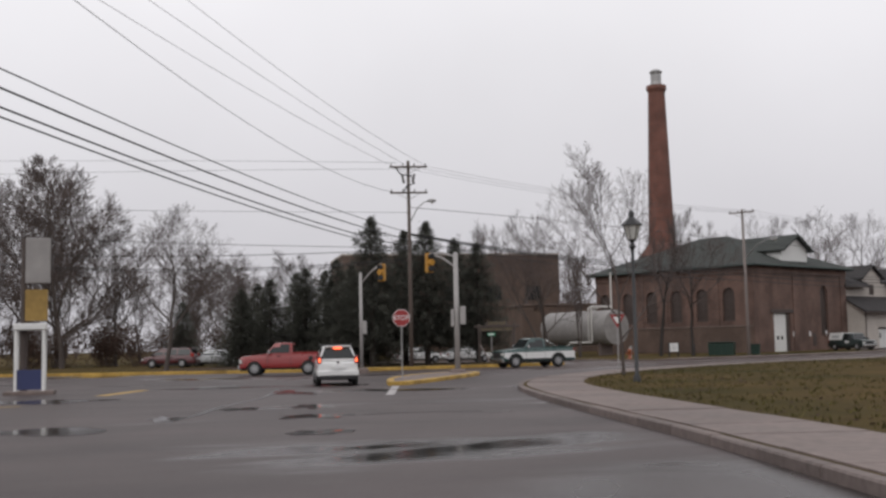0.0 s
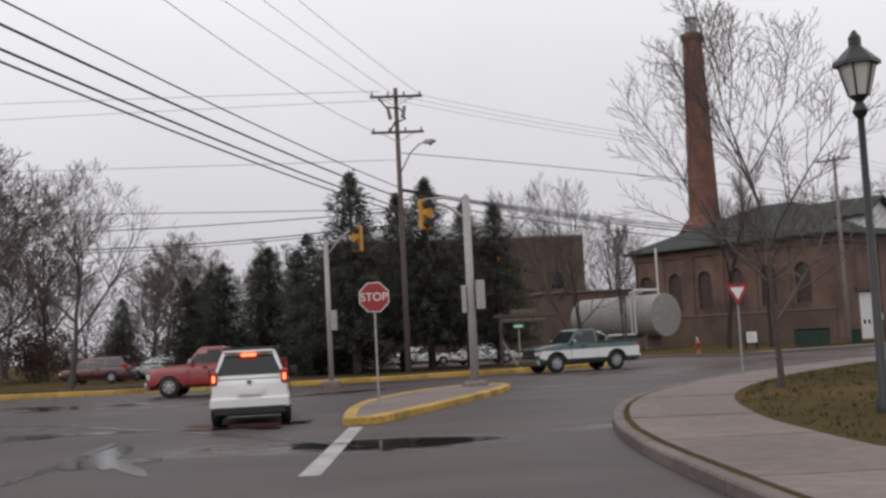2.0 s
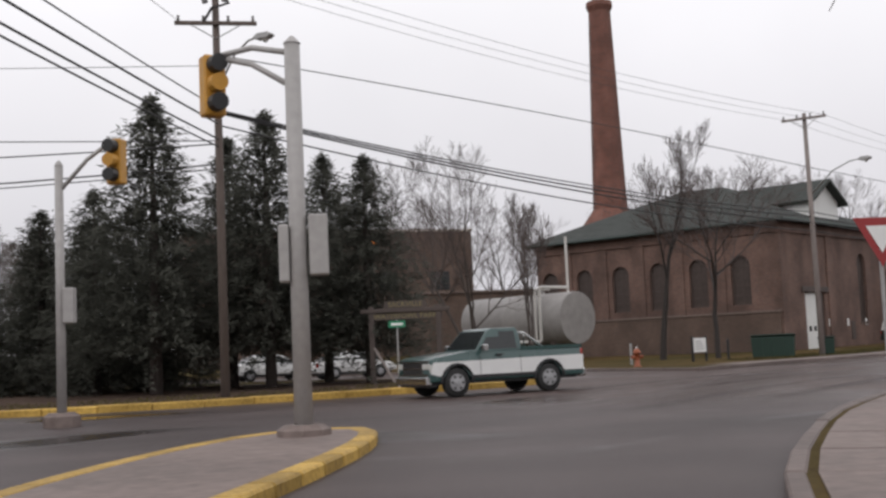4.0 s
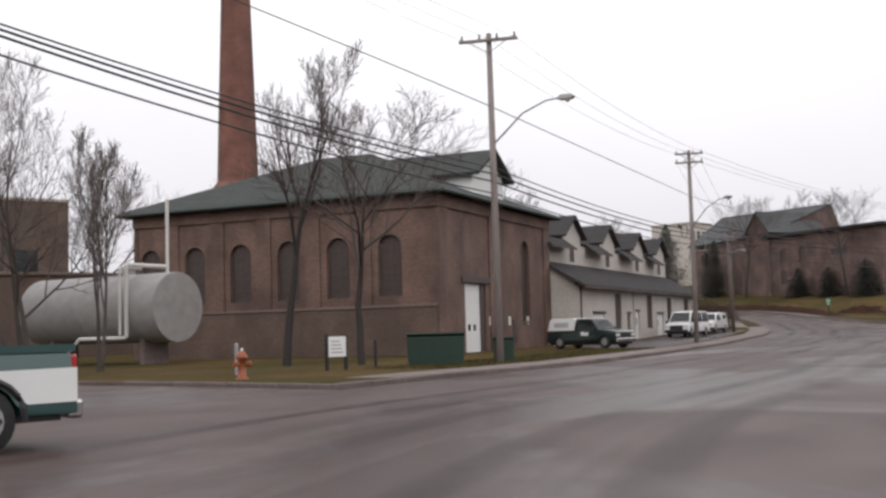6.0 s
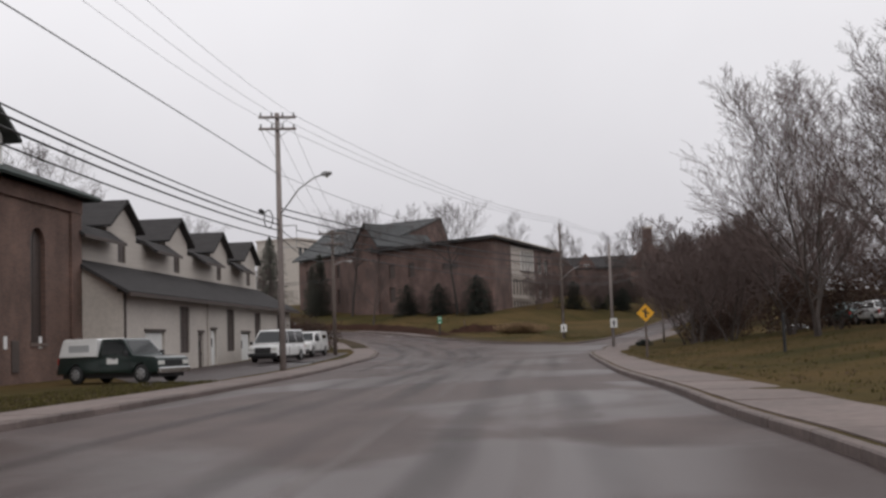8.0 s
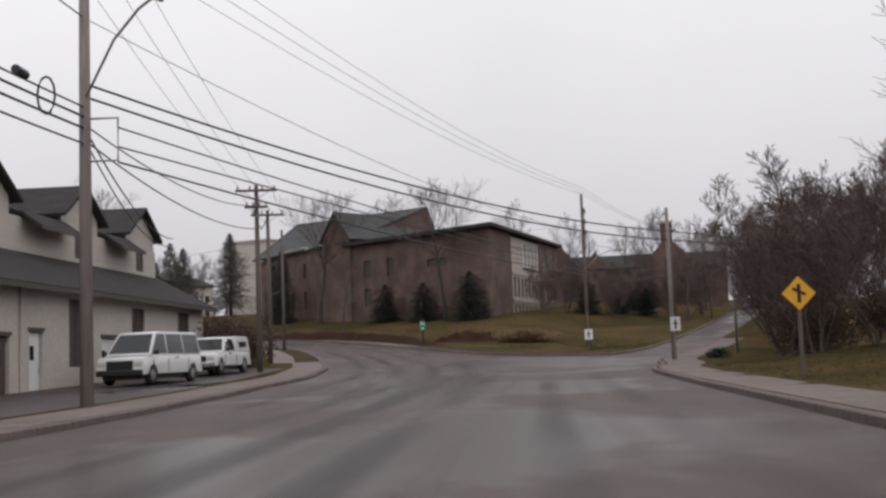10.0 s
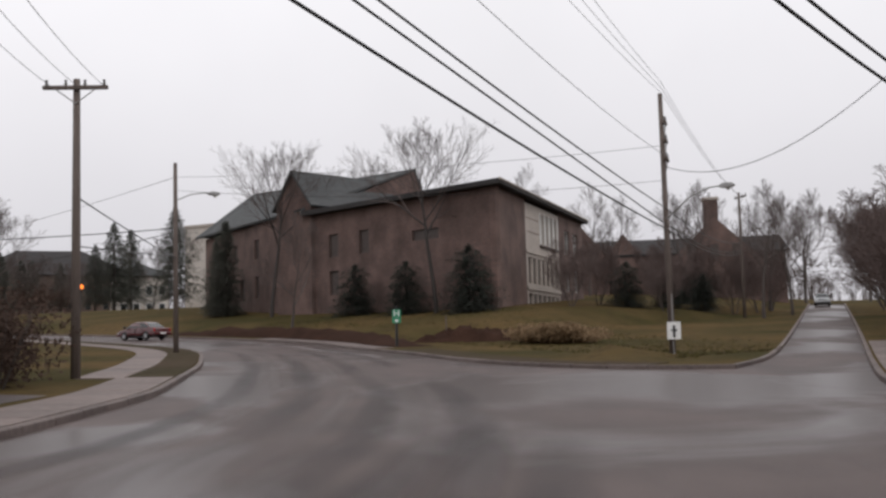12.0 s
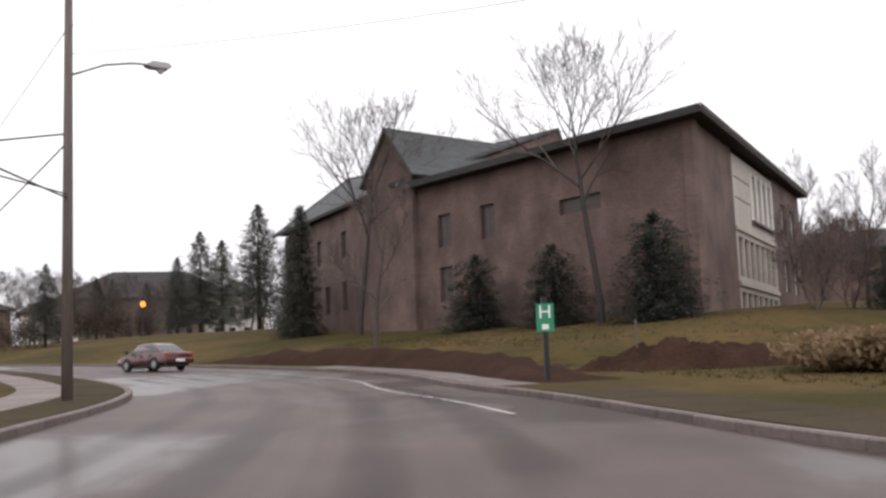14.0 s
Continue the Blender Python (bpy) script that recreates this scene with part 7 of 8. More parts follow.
DULL_YELLOW = material("faded_yellow_panel", (0.30, 0.19, 0.05), 0.5, 2.0, 0.25, 0.0)
kiosk = thing("kiosk", (-16.0, 43.2, level(-16, 43.2)), 15, "white-framed pay kiosk with yellow sign panel", "kiosk")
part("plinth", boxed(-0.9, -0.7, -0.1, 0.9, 0.7, 0.15, bevel=0.03), CONCRETE, kiosk)
for x in (-0.5, 0.5):
    for y in (-0.4, 0.4):
        part("post", boxed(x - 0.05, y - 0.05, 0.15, x + 0.05, y + 0.05, 2.5), WHITE_PAINT, kiosk)
part("lower_panel", boxed(-0.46, -0.4, 0.2, 0.46, -0.36, 0.95), paint("dark_blue_panel", (0.03, 0.04, 0.12)), kiosk)
part("canopy", boxed(-0.6, -0.5, 2.45, 0.6, 0.5, 2.7, bevel=0.03), WHITE_PAINT, kiosk)
part("mast", tubed([(-0.25, 0.1, 0.1), (-0.25, 0.1, 6.0)], 0.13, 8), DARK_WOOD, kiosk)
part("sign_panel", boxed(-0.2, -0.15, 2.8, 0.62, 0.05, 4.0, bevel=0.02), DULL_YELLOW, kiosk, "yellow sign panel")
part("sign_panel", boxed(-0.2, -0.15, 4.25, 0.7, 0.05, 6.0, bevel=0.02), TANK_PAINT, kiosk, "white sign panel")
# ---- vehicles ----


def wheel(parent, x, y, r, w=0.22, side=1):
    t = part("wheel", moved(tubed([(0, -w / 2, 0), (0, -w / 2 + 0.03, 0), (0, w / 2 - 0.03, 0), (0, w / 2, 0)], [r * 0.93, r, r, r * 0.93], 22), Matrix.Translation((x, y, r))), RUBBER, parent, "black rubber tyre", True)
    part("rim", moved(tubed([(0, side * (w / 2 - 0.02), 0), (0, side * (w / 2 + 0.012), 0), (0, side * (w / 2 + 0.016), 0), (0, side * (w / 2 + 0.03), 0)], [r * 0.64, r * 0.58, r * 0.24, r * 0.16], 16), Matrix.Translation((x, y, r))), RIM, t)
    for k in range(6):
        a = math.pi * k / 3
        sx, sz = x + r * 0.43 * math.cos(a), r + r * 0.43 * math.sin(a)
        part("rim_slot", tubed([(sx, y + side * (w / 2 - 0.01), sz), (sx, y + side * (w / 2 + 0.021), sz)], r * 0.1, 6), BLACK, t)
    return t


def body_shell(outline, half, pull, arches, z_floor, bevel=0.035):
    """A lower body with wheel arches cut into its outline."""
    out = list(outline)
    line = []
    for (cx, r) in sorted(arches, key=lambda a: -a[0]):
        line.append([(cx + r * math.cos(a), z_floor + max(0.0, r * math.sin(a) + 0.12)) for a in [math.pi * k / 8 for k in range(9)]])
    for arc in line:
        out += arc
    bm = prism(bmesh.new(), out, -half, half, [pull(z) for x, z in out])
    bmesh.ops.bevel(bm, geom=[e for e in bm.edges], offset=bevel, segments=2, affect="EDGES", profile=0.6, clamp_overlap=True)
    return bm


def vehicle(name, at, turn, label, kind, colour, lower=None, category="car", lit=False, group="parked vehicles", z=None):
    """kind: suv, pickup, pickup_cap, van, sedan. x is forwards."""
    zz = level(*at) + 0.005 if z is None else z
    v = thing(name, (at[0], at[1], zz), turn, label, category, group)
    spec = {"suv": (4.4, 0.88, 1.62, 0.35), "sedan": (4.5, 0.87, 1.42, 0.32), "pickup": (5.25, 0.98, 1.9, 0.41), "pickup_cap": (5.3, 0.95, 1.78, 0.37), "van": (5.6, 1.0, 2.1, 0.37)}[kind]
    L, half, H, R = spec
    fx, rx = L / 2 - 0.88, -L / 2 + (1.0 if kind != "pickup" else 1.25)
    zf = R - 0.02
    belt = {"suv": 1.0, "sedan": 0.92, "pickup": 1.24, "pickup_cap": 1.08, "van": 1.15}[kind]
    hood = {"suv": 0.98, "sedan": 0.86, "pickup": 1.16, "pickup_cap": 1.05, "van": 1.12}[kind]
    round_car = kind in ("suv", "sedan")
    pull = lambda z: (0.06 if z < 0.45 else 0.0 if z < belt - 0.25 else 0.08) if round_car else (0.0 if z < belt - 0.25 else 0.05)
    outl = [(-L / 2, zf + 0.05), (-L / 2 + 0.02, belt - 0.08), (-L / 2 + 0.08, belt), (L / 2 - 1.35, belt + 0.02), (L / 2 - 0.25, hood - (0.06 if kind in ("suv", "sedan") else 0.02)), (L / 2 - 0.05, hood - (0.18 if kind in ("suv", "sedan") else 0.09)), (L / 2, zf + 0.05)]
    body = part("body", body_shell(outl, half, pull, [(fx, R + 0.06), (rx, R + 0.06)], zf - 0.06, 0.085 if round_car else 0.05), colour, v, "", True)
    if lower is not None:
        for s in (-1, 1):
            edge = [(-L / 2 + 0.03, 0.6), (-L / 2 + 0.03, 1.04), (L / 2 - 0.12, 0.99), (L / 2 - 0.04, 0.68)]
            for cx in (fx, rx):
                edge += [(cx + (R + 0.14) * math.cos(math.pi * k / 8), max(0.6, R + (R + 0.14) * math.sin(math.pi * k / 8))) for k in range(9)]
            bm = prism(bmesh.new(), edge, s * half - 0.004 * s, s * half + 0.012 * s)
            part("side_band", bm, lower, body, "white lower band")
            for cx in (fx, rx):
                part("wheel_arch", tubed([(cx + (R + 0.1) * math.cos(math.pi * k / 10), s * half, R + (R + 0.1) * math.sin(math.pi * k / 10)) for k in range(11)], 0.045, 5), BLACK, body)
            part("rocker_trim", boxed(rx + R + 0.1, s * half - 0.02, 0.5, fx - R - 0.1, s * half + 0.014, 0.6, bevel=0.01), BLACK, body)
        for s in (-1, 1):
            part("roll_bar", tubed([(-0.75, s * 0.62, belt), (-0.75, s * 0.62, belt + 0.5), (-1.35, s * 0.66, belt + 0.08)], 0.035, 6), CHROME, v, "chrome roll bar", True)
        part("roll_bar", tubed([(-0.75, -0.62, belt + 0.5), (-0.75, 0.62, belt + 0.5)], 0.035, 6), CHROME, v, "chrome roll bar", True)
    part("underbody", boxed(-L / 2 + 0.15, -half + 0.2, 0.36 if kind == "pickup" else 0.22, L / 2 - 0.15, half - 0.2, zf + 0.12), BLACK, v)
    cab = {"suv": [(-L / 2 + 0.06, belt), (-L / 2 + 0.38, H - 0.05), (-L / 2 + 0.6, H), (0.45, H), (0.75, H - 0.06), (1.5, belt)],
           "sedan": [(-1.75, belt), (-0.95, H - 0.05), (-0.7, H), (0.35, H), (0.6, H - 0.05), (1.35, belt)],
           "pickup": [(-0.5, belt), (-0.45, H - 0.08), (-0.37, H), (0.44, H), (0.57, H - 0.05), (1.1, belt)],
           "pickup_cap": [(-0.5, belt), (-0.44, H - 0.08), (-0.36, H), (0.62, H), (0.76, H - 0.05), (1.35, belt)],
           "van": [(-L / 2 + 0.03, belt), (-L / 2 + 0.14, H - 0.06), (-L / 2 + 0.3, H), (1.0, H), (1.3, H - 0.06), (2.1, belt)]}[kind]
    n = len(cab)
    lean_in = {"suv": 0.29, "sedan": 0.27, "van": 0.2}.get(kind, 0.2)
    cpull = [(0.09 if round_car else 0.05) if z <= belt + 0.01 else lean_in for x, z in cab]
    part("cabin", prismed(cab, -half, half, cpull, 0.09 if round_car else 0.05), colour, v, "", True)
    for ob in v.children:
        if ob.name.startswith(("body", "cabin")):
            ob.data.set_sharp_from_angle(angle=0.6)
    # glass
    ws0, ws1 = cab[-1], cab[-2]
    tilt = Vector((ws1[0] - ws0[0], 0, ws1[1] - ws0[1]))
    nrm = Vector((tilt.z, 0, -tilt.x)).normalized() * 0.012
    gw = bmesh.new()
    a, b = Vector((ws0[0], 0, ws0[1])) + tilt * 0.1 + nrm, Vector((ws0[0], 0, ws0[1])) + tilt * 0.94 + nrm
    slab(gw, [(a.x, -half + 0.14, a.z), (a.x, half - 0.14, a.z), (b.x, half - 0.3, b.z), (b.x, -half + 0.3, b.z)], 0.02)
    part("windscreen", gw, CAR_GLASS, v)
    r0, r1 = cab[0], cab[1]
    tilt = Vector((r1[0] - r0[0], 0, r1[1] - r0[1]))
    nrm = Vector((-tilt.z, 0, tilt.x)).normalized() * 0.012
    a, b = Vector((r0[0], 0, r0[1])) + tilt * 0.16 + nrm, Vector((r0[0], 0, r0[1])) + tilt * 0.9 + nrm
    gw = bmesh.new()
    slab(gw, [(a.x, -half + 0.18, a.z), (a.x, half - 0.18, a.z), (b.x, half - 0.36, b.z), (b.x, -half + 0.36, b.z)], 0.02)
    part("rear_window", gw, CAR_GLASS, v)
    x_front, x_back = ws0[0] - 0.1, cab[0][0] + 0.15
    cuts = {"suv": [0.0, 0.36, 0.7, 1.0], "sedan": [0.0, 0.48, 1.0], "pickup": [0.0, 1.0], "pickup_cap": [0.0, 1.0], "van": [0.0, 0.34, 0.68, 1.0]}[kind]
    zt, zb = H - 0.1, belt + 0.06
    for s in (-1, 1):
        for c0, c1 in zip(cuts, cuts[1:]):
            xb0, xb1 = x_back + (x_front - x_back) * c0 + 0.05, x_back + (x_front - x_back) * c1 - 0.05
            t0 = max(xb0, cab[1][0] + 0.08)
            t1 = min(xb1, cab[-2][0] - 0.05)
            if t1 <= t0:
                t1 = t0 + 0.15
            bm = bmesh.new()
            k = lambda z: half - (cpull[0] + (lean_in - cpull[0]) * (z - belt) / (H - 0.05 - belt)) + 0.006
            q = [(xb0, s * k(zb), zb), (xb1, s * k(zb), zb), (t1, s * k(zt), zt), (t0, s * k(zt), zt)]
            vs = [bm.verts.new(c) for c in q] + [bm.verts.new((c[0], c[1] - s * 0.02, c[2])) for c in q]
            for f in ((0, 1, 2, 3), (7, 6, 5, 4), (0, 4, 5, 1), (1, 5, 6, 2), (2, 6, 7, 3), (3, 7, 4, 0)):
                bm.faces.new([vs[i] for i in f])
            part("side_window", bm, CAR_GLASS, v)
        part("mirror", boxed(x_front - 0.2, s * (half + 0.02), belt + 0.02, x_front - 0.06, s * (half + 0.2), belt + 0.2, bevel=0.02), BLACK if kind != "pickup" else CHROME, v)
        for hx in ((x_back + x_front) / 2,) if kind != "sedan" else (0.1, -0.8):
            part("door_handle", boxed(hx - 0.1, s * (half - 0.055), belt - 0.12, hx + 0.1, s * (half + 0.02), belt - 0.08), BLACK, v)
        wheel(v, fx, s * (half - 0.12), R, side=s)
        wheel(v, rx, s * (half - 0.12), R, side=s)
        part("headlight", boxed(L / 2 - 0.14, s * (half - 0.42), hood - 0.36, L / 2 + 0.005, s * (half - 0.06), hood - 0.2, bevel=0.02), LAMP_CLEAR, v)
        tall = 0.32 if kind in ("suv", "van") else 0.28
        lamp_z = belt + 0.2 if kind == "suv" else belt - 0.03
        lamp = part("tail_light", boxed(-L / 2 - 0.012, s * (half - 0.2), lamp_z - tall, -L / 2 + (0.3 if kind == "suv" else 0.1), s * (half - (0.045 if kind == "suv" else 0.03)), lamp_z, bevel=0.03), LAMP_RED, v, "red tail lamp")
        if lit:
            part("lit_bulb", boxed(-L / 2 - 0.02, s * (half - 0.16), lamp_z - 0.24, -L / 2 + 0.02, s * (half - 0.09), lamp_z - 0.1, bevel=0.01), BRAKE_LIT, lamp, "lit brake lamp")
    for xx in ((cab[-1][0] - 0.12, cab[0][0] + 0.12) if kind in ("pickup", "pickup_cap") else (cab[-1][0] - 0.2, 0.0 if kind != "van" else 0.55, -L / 2 + 1.45)):
        for s in (-1, 1):
            part("door_seam", boxed(xx - 0.008, s * (half - 0.003), 0.48, xx + 0.008, s * (half + 0.0135), belt - 0.14), BLACK, v)
    part("grille", boxed(L / 2 - 0.05, -half + 0.45, hood - (0.52 if kind in ("pickup", "van", "pickup_cap") else 0.4), L / 2 + 0.008, half - 0.45, hood - 0.17, bevel=0.01), BLACK, v)
    bumper = CHROME if kind in ("pickup", "pickup_cap") else (BLACK if kind == "van" else colour)
    part("bumper", boxed(L / 2 - 0.1, -half + 0.03, 0.36, L / 2 + 0.09, half - 0.03, 0.6, bevel=0.04), bumper, v, "front bumper")
    part("bumper", boxed(-L / 2 - 0.1, -half + 0.03, 0.38, -L / 2 + 0.1, half - 0.03, 0.62, bevel=0.04), bumper, v, "rear bumper")
    part("number_plate", boxed(-L / 2 - 0.112, -0.26, 0.68 if kind == "suv" else 0.44, -L / 2 - 0.1 + (0.06 if kind == "suv" else 0), 0.26, 0.8 if kind == "suv" else 0.56), SIGN_WHITE, v, "plain pale number plate")
    if kind == "pickup":
        gz = hood - 0.33
        frame_bm = bmesh.new()
        for q in ((-half + 0.08, gz + 0.17, half - 0.08, gz + 0.21), (-half + 0.08, gz - 0.2, half - 0.08, gz - 0.16), (-half + 0.4, gz - 0.16, -half + 0.44, gz + 0.17), (half - 0.44, gz - 0.16, half - 0.4, gz + 0.17), (-half + 0.44, gz - 0.02, half - 0.44, gz + 0.02)):
            box(frame_bm, L / 2 - 0.02, q[0], q[1], L / 2 + 0.022, q[2], q[3])
        part("grille_frame", frame_bm, CHROME, v, "chrome grille surround")
        part("air_dam", boxed(L / 2 - 0.3, -half + 0.12, 0.3, L / 2 - 0.02, half - 0.12, 0.4, bevel=0.02), BLACK, v)
        for s in (-1, 1):
            part("marker_lamp", boxed(L / 2 - 0.16, s * (half - 0.05), gz - 0.12, L / 2 - 0.02, s * (half + 0.004), gz + 0.1, bevel=0.01), LAMP_CLEAR, v)
        bm = bmesh.new()
        for q in ((-L / 2 + 0.02, -half + 0.05, -0.45, -half + 0.13), (-L / 2 + 0.02, half - 0.13, -0.45, half - 0.05), (-L / 2 + 0.02, -half + 0.13, -L / 2 + 0.1, half - 0.13)):
            box(bm, q[0], q[1], belt, q[2], q[3], belt + 0.1)
        part("bed_rail", bm, colour, v)
    if kind == "pickup_cap":
        cap = [(-L / 2 + 0.06, belt + 0.01), (-L / 2 + 0.25, H - 0.02), (-L / 2 + 0.35, H + 0.04), (-0.62, H + 0.04), (-0.55, H), (-0.53, belt + 0.01)]
        c = part("truck_cap", prismed(cap, -half, half, [0.04, 0.1, 0.14, 0.14, 0.1, 0.04], 0.03), PAINT_WHITE, v, "white truck-bed cap")
        for s in (-1, 1):
            part("cap_window", boxed(-L / 2 + 0.6, s * (half - 0.085), belt + 0.2, -0.95, s * (half - 0.06), H - 0.22), CAR_GLASS if colour is PAINT_WHITE else PAINT_SILVER, c)
        if colour is PAINT_DEEP_GREEN:
            for s in (-1, 1):
                part("door_badge", boxed(0.05, s * (half + 0.001), 0.78, 0.62, s * (half + 0.014), 1.0), SIGN_WHITE, v, "plain white door panel")
    if kind == "suv":
        part("rear_valance", boxed(-L / 2 - 0.115, -half + 0.12, 0.24, -L / 2 + 0.12, half - 0.12, 0.42, bevel=0.03), BLACK, v, "black lower bumper")
        part("spoiler", boxed(-L / 2 + 0.24, -half + 0.34, H - 0.05, -L / 2 + 0.6, half - 0.34, H + 0.008, bevel=0.02), colour, v)
        for xx in (-0.9, 0.1):
            part("roof_rack_bar", tubed([(xx, -half + 0.28, H + 0.05), (xx, half - 0.28, H + 0.05)], 0.03, 6), BLACK, v)
        for s in (-1, 1):
            part("roof_rail", tubed([(-1.3, s * (half - 0.24), H), (-1.2, s * (half - 0.24), H + 0.06), (0.3, s * (half - 0.24), H + 0.06), (0.4, s * (half - 0.24), H)], 0.018, 5), BLACK, v)
        if lit:
            part("high_brake_light", boxed(-L / 2 + 0.23, -0.16, H - 0.13, -L / 2 + 0.3, 0.16, H - 0.07), BRAKE_LIT, v, "lit high brake lamp")
        part("badge", boxed(-L / 2 - 0.02, -0.05, 0.9, -L / 2 + 0.05, 0.05, 0.98), CHROME, v)
    return v


vehicle("white_suv", (-4.9, 48.6), 99, "white hatchback waiting with lit brake lamps", "suv", PAINT_WHITE, lit=True, group="waiting traffic")
vehicle("green_pickup", (5.5, 74.3), 204, "green and white two-tone pickup truck", "pickup", PAINT_GREEN, lower=PAINT_WHITE, category="pickup truck", group="waiting traffic")
vehicle("red_pickup", (-9.6, 66.8), 181, "red pickup truck crossing the intersection", "pickup", PAINT_RED, category="pickup truck", group="waiting traffic")
vehicle("maroon_suv", (-23.0, 93.5), 176, "maroon car beside the spruces", "suv", PAINT_MAROON, z=level(-23, 93.5) + 0.16)
vehicle("silver_car", (-20.4, 98.5), 178, "silver car beside the spruces", "sedan", PAINT_SILVER, z=level(-20.4, 98.5) + 0.16)
vehicle("white_car", (-2.8, 103.6), 20, "white car parked behind the spruces", "sedan", PAINT_WHITE)
vehicle("white_car", (1.6, 101.0), 25, "white car parked behind the spruces", "sedan", PAINT_WHITE)
vehicle("green_truck_with_cap", (41.9, 117.6), -70, "dark green pickup with a white bed cap", "pickup_cap", PAINT_DEEP_GREEN, category="pickup truck", z=terrain(41.9, 117.6) + 0.14)
vehicle("white_van", (63.3, 137.5), 215, "white passenger van parked by the workshop", "van", PAINT_WHITE, category="van", z=terrain(63.3, 137.5) + 0.145)
vehicle("white_truck_with_cap", (69.9, 143.2), 218, "white pickup with a white bed cap", "pickup_cap", PAINT_WHITE, category="pickup truck", z=terrain(69.9, 143.2) + 0.145)
vehicle("dark_car", (108.4, 200.6), 100, "dark maroon car driving off beyond the bend", "sedan", PAINT_MAROON)
vehicle("white_car", (184.0, 182.6), 208, "pale car on the side street", "sedan", PAINT_SILVER)
for x, y, tr, mt, lab in ((93.6, 117.0, 40, PAINT_WHITE, "white car parked before the thicket"), (87.6, 109.8, 48, PAINT_GREEN, "dark green car parked before the thicket"), (85.0, 106.6, 46, PAINT_WHITE, "white car parked before the thicket"), (82.2, 103.4, 44, PAINT_SILVER, "silver car parked before the thicket")):
    vehicle("parked_car", (x, y), tr, lab, "sedan", mt, z=terrain(x, y) + 0.14)

# ---- forecourt of the workshop ----
fore = bmesh.new()
rows = []
for i in range(13):
    a = i / 12
    q0 = Vector((38.5, 108.4)).lerp(Vector((75.4, 145.2)), a)
    q1 = Vector((45.8, 126.2)).lerp(Vector((73.5, 150.2)), a)
    rows.append([fore.verts.new((*q0.lerp(q1, k / 4), terrain(*q0.lerp(q1, k / 4)) + 0.138)) for k in range(5)])
for r, s in zip(rows, rows[1:]):
    for k in range(4):
        fore.faces.new((r[k], r[k + 1], s[k + 1], s[k]))
part("forecourt", fore, ASPHALT, None, "wet dark asphalt forecourt before the workshop", True, "structure", "forecourt")
bank = bmesh.new()
rows = []
line, line2 = offset(K_FAR, 1.55), offset(K_FAR, 4.4)
swell = (0.05, 0.42, 0.62, 0.58, 0.4, 0.08)
for n, (p, q) in enumerate(list(zip(line, line2))[19:50]):
    ends = min(1.0, n / 5, (30 - n) / 8)
    row = []
    for k in range(6):
        x, y = p[0] + (q[0] - p[0]) * k / 5, p[1] + (q[1] - p[1]) * k / 5
        row.append(bank.verts.new((x + random.uniform(-.15, .15), y + random.uniform(-.15, .15), terrain(x, y) + 0.1 + swell[k] * ends * random.uniform(0.55, 1.4))))
    rows.append(row)
for r, s in zip(rows, rows[1:]):
    for k in range(5):
        bank.faces.new((r[k], r[k + 1], s[k + 1], s[k]))
part("earth_bank", bank, EARTH, None, "dark bare earth bank below the lawn", True, "structure", "bank")
heap = bmesh.new()
rnd = random.Random(61)
along, side = Vector((0.77, -0.64)), Vector((0.64, 0.77))
bumps = [(rnd.uniform(-3.4, 3.4), rnd.uniform(-1.4, 1.4), rnd.uniform(0.5, 1.1), rnd.uniform(0.25, 0.6)) for _ in range(14)]
grid = []
for i in range(41):
    row = []
    for k in range(23):
        u, v = -4.6 + i * 0.23, -2.64 + k * 0.24
        edge = smooth((1.0 - math.hypot(u / 4.6, v / 2.6)) * 2.4)
        z = sum(hh * math.exp(-((u - bu) ** 2 + (v - bv) ** 2) / (br * br)) for bu, bv, br, hh in bumps) * 0.55 + 0.3
        q = Vector((113.8, 169.2)) + along * u + side * v
        row.append(heap.verts.new((q.x, q.y, terrain(*q) + 0.02 + edge * (1.15 * z + rnd.uniform(-0.14, 0.16)))))
    grid.append(row)
for r, s in zip(grid, grid[1:]):
    for k in range(22):
        heap.faces.new((r[k], s[k], s[k + 1], r[k + 1]))
part("soil_heap", heap, EARTH, None, "low lumpy heap of dug dark earth", True, "structure", "earth")
stake = thing("wooden_stake", (113.1, 170.9, terrain(113.1, 170.9)), 12, "thin bare wooden stake in the bank", "stake")
part("shaft", boxed(-0.035, -0.03, -0.1, 0.035, 0.03, 1.75, bevel=0.006), POLE_WOOD, stake)
bed = bmesh.new()
poly = [(7.0, 79.9), (5.8, 78.7), (3.0, 77.5), (0.0, 76.0), (-3.9, 74.4), (-9.0, 73.8), (-16.0, 74.6), (-22.0, 80.0), (-22.0, 88.0), (-8.0, 94.0), (2.0, 90.0), (5.6, 85.0)]
cx, cy = -6.0, 83.0
c = bed.verts.new((cx, cy, terrain(cx, cy) + 0.15))
ring = [bed.verts.new((x, y, terrain(x, y) + 0.145)) for x, y in poly]
for i in range(len(ring)):
    bed.faces.new((c, ring[i], ring[(i + 1) % len(ring)]))
part("planting_bed", bed, LITTER, None, "bare brown planting bed under the spruces", False, "structure", "planting bed")

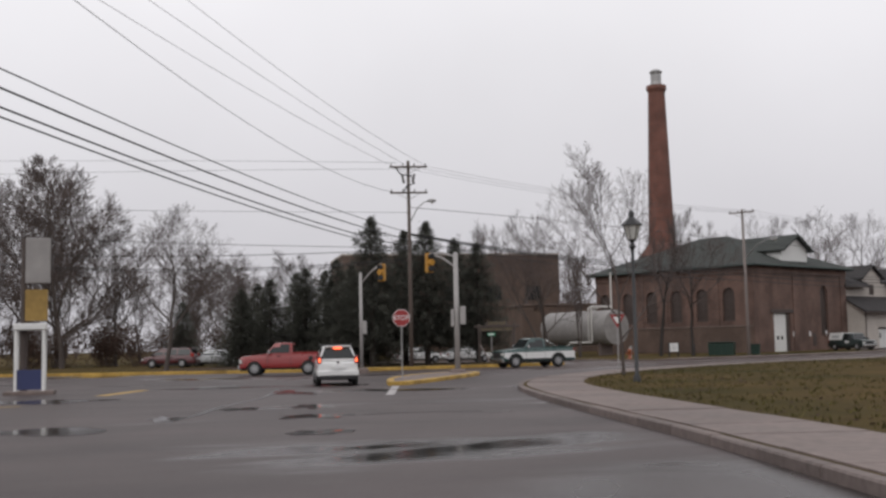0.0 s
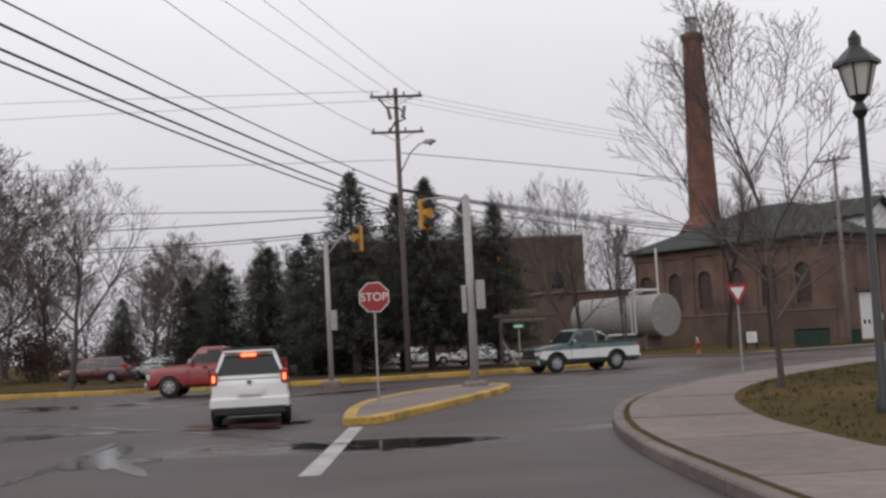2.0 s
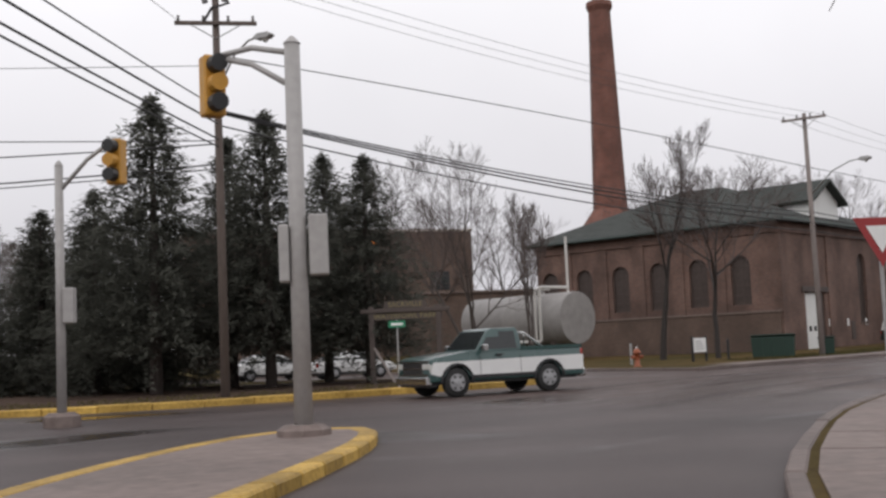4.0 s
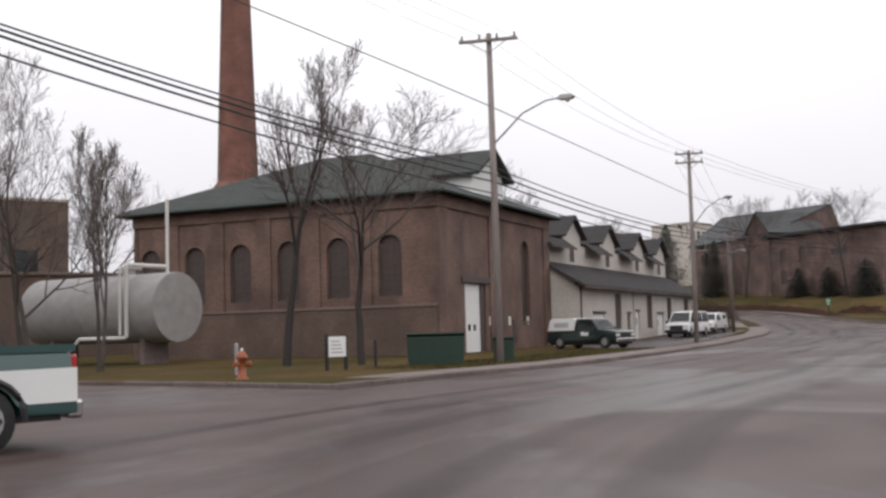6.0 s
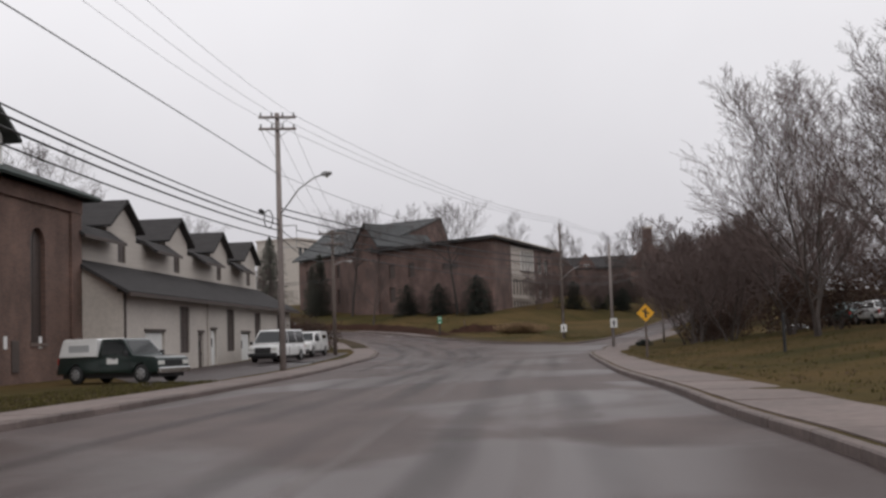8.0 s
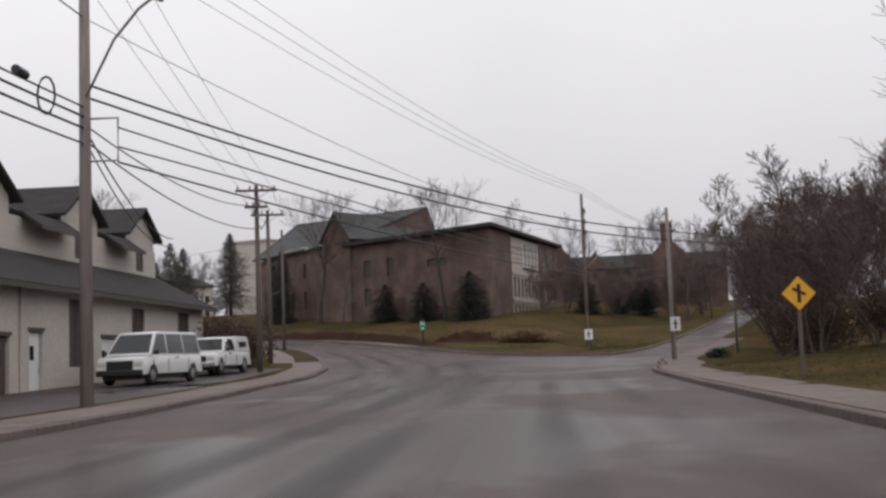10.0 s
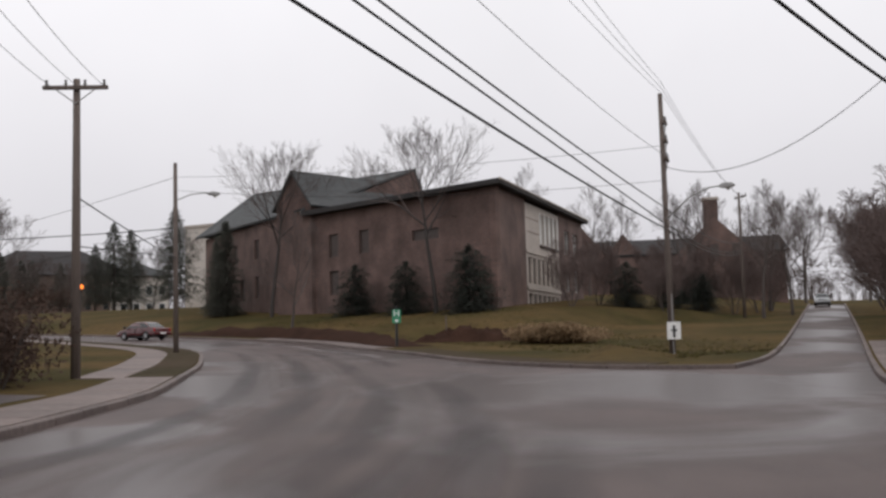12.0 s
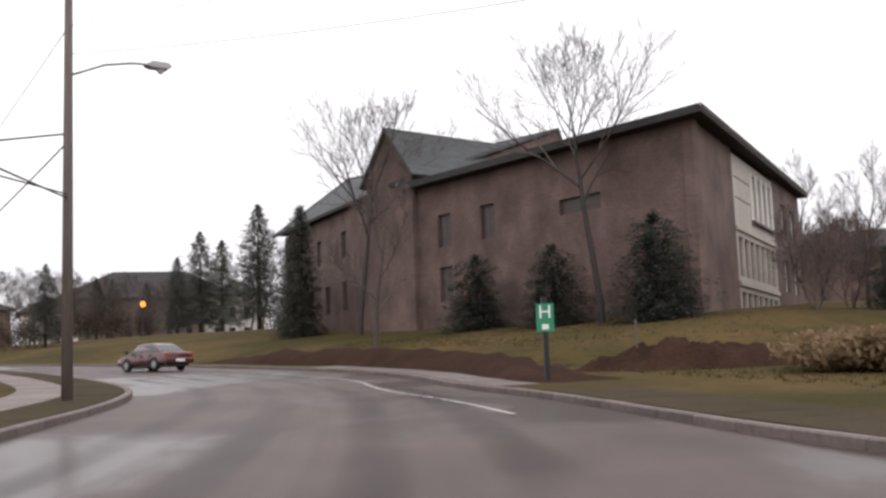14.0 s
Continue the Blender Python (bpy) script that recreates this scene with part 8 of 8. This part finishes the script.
# ---- far woods ----
verts, faces = [], []
rnd = random.Random(77)
for _ in range(1300):
    a = rnd.uniform(0, 2 * math.pi)
    d = rnd.uniform(270, 390)
    x, y = 60 + d * math.cos(a) * 1.05, 120 + d * math.sin(a)
    z0 = terrain(x, y)
    h, w = rnd.uniform(9, 15), rnd.uniform(3.0, 5.5)
    stem = Vector((x, y, z0))
    for k in range(70):
        if k < 3:
            b, t, r = stem + Vector((rnd.gauss(0, .3), rnd.gauss(0, .3), 0)), stem + Vector((rnd.gauss(0, 1), rnd.gauss(0, 1), h * 0.6)), 0.16
        else:
            u = Vector((rnd.gauss(0, 1), rnd.gauss(0, 1), rnd.gauss(0.3, 1))).normalized()
            c = stem + Vector((0, 0, h * 0.5))
            b = c + Vector((u.x * w * 0.35, u.y * w * 0.35, u.z * h * 0.2))
            g = rnd.uniform(0.6, 1.05)
            t = c + Vector((u.x * w * g + rnd.gauss(0, .7), u.y * w * g + rnd.gauss(0, .7), u.z * h * 0.5 * g + rnd.gauss(0, .7)))
            r = rnd.uniform(0.03, 0.10)
        s = (t - b).cross(Vector((x - 60, y - 120, 0))).normalized() * r
        n = (t - b).cross(s).normalized() * r
        o = len(verts)
        verts += [b - s, b + s, b + n, t]
        faces += [(o, o + 1, o + 3), (o + 1, o + 2, o + 3), (o + 2, o, o + 3)]
me = bpy.data.meshes.new("far_woods")
me.from_pydata(verts, [], faces)
me.materials.append(TWIG)
tagged(new("far_woods", me), "bare winter woods along the horizon", "woods", "", "stuff")

# ---- grass tufts and leaf litter ----
verts, faces = [], []
lv, lf = [], []
rnd = random.Random(91)
strips = [(K_RIGHT, 2.5, 12.0, [p for p in range(len(K_RIGHT)) if 14 < K_RIGHT[p][1] < 126]), (K_LEFT, -2.1, -6.0, [p for p in range(len(K_LEFT)) if 92 < K_LEFT[p][1] < 112]),
          (K_FAR, 6.0, 20.0, [p for p in range(len(K_FAR)) if K_FAR[p][1] < 200]), (K_NEAR, 0.8, 6.0, list(range(0, 40)))]
for run, near, far_, idx in strips:
    lo, hi = offset(run, near), offset(run, far_)
    for _ in range(4200):
        i = rnd.choice(idx[:-1])
        g, w = rnd.random(), rnd.random() ** 1.5
        p = Vector(lo[i]).lerp(Vector(lo[i + 1]), g).lerp(Vector(hi[i]).lerp(Vector(hi[i + 1]), g), w)
        if inside(p.x, p.y, ROAD):
            continue
        z = terrain(p.x, p.y) + 0.12
        if rnd.random() < 0.72:
            for _ in range(4):
                a = rnd.uniform(0, 6.28)
                h = rnd.uniform(0.05, 0.13)
                q = Vector((p.x + rnd.gauss(0, .06), p.y + rnd.gauss(0, .06), z))
                o = len(verts)
                verts += [q + Vector((math.cos(a) * .02, math.sin(a) * .02, 0)), q - Vector((math.cos(a) * .02, math.sin(a) * .02, 0)), q + Vector((rnd.gauss(0, .05), rnd.gauss(0, .05), h))]
                faces.append((o, o + 1, o + 2))
        else:
            a, s = rnd.uniform(0, 6.28), rnd.uniform(0.04, 0.10)
            u, v = Vector((math.cos(a), math.sin(a), rnd.uniform(-.3, .3))) * s, Vector((-math.sin(a), math.cos(a), rnd.uniform(-.3, .3))) * s * 0.6
            q = Vector((p.x, p.y, z + 0.04))
            o = len(lv)
            lv += [q - u, q + v, q + u, q - v]
            lf.append((o, o + 1, o + 2, o + 3))
for nm, vv, ff, mat, lab in (("grass_tufts", verts, faces, GRASS_BLADE, "coarse wet winter grass tufts"), ("leaf_litter", lv, lf, BROWN_LEAF, "scattered wet brown leaves on the lawns")):
    me = bpy.data.meshes.new(nm)
    me.from_pydata(vv, [], ff)
    me.materials.append(mat)
    tagged(new(nm, me), lab, "grass" if nm[0] == "g" else "leaves", "", "stuff")
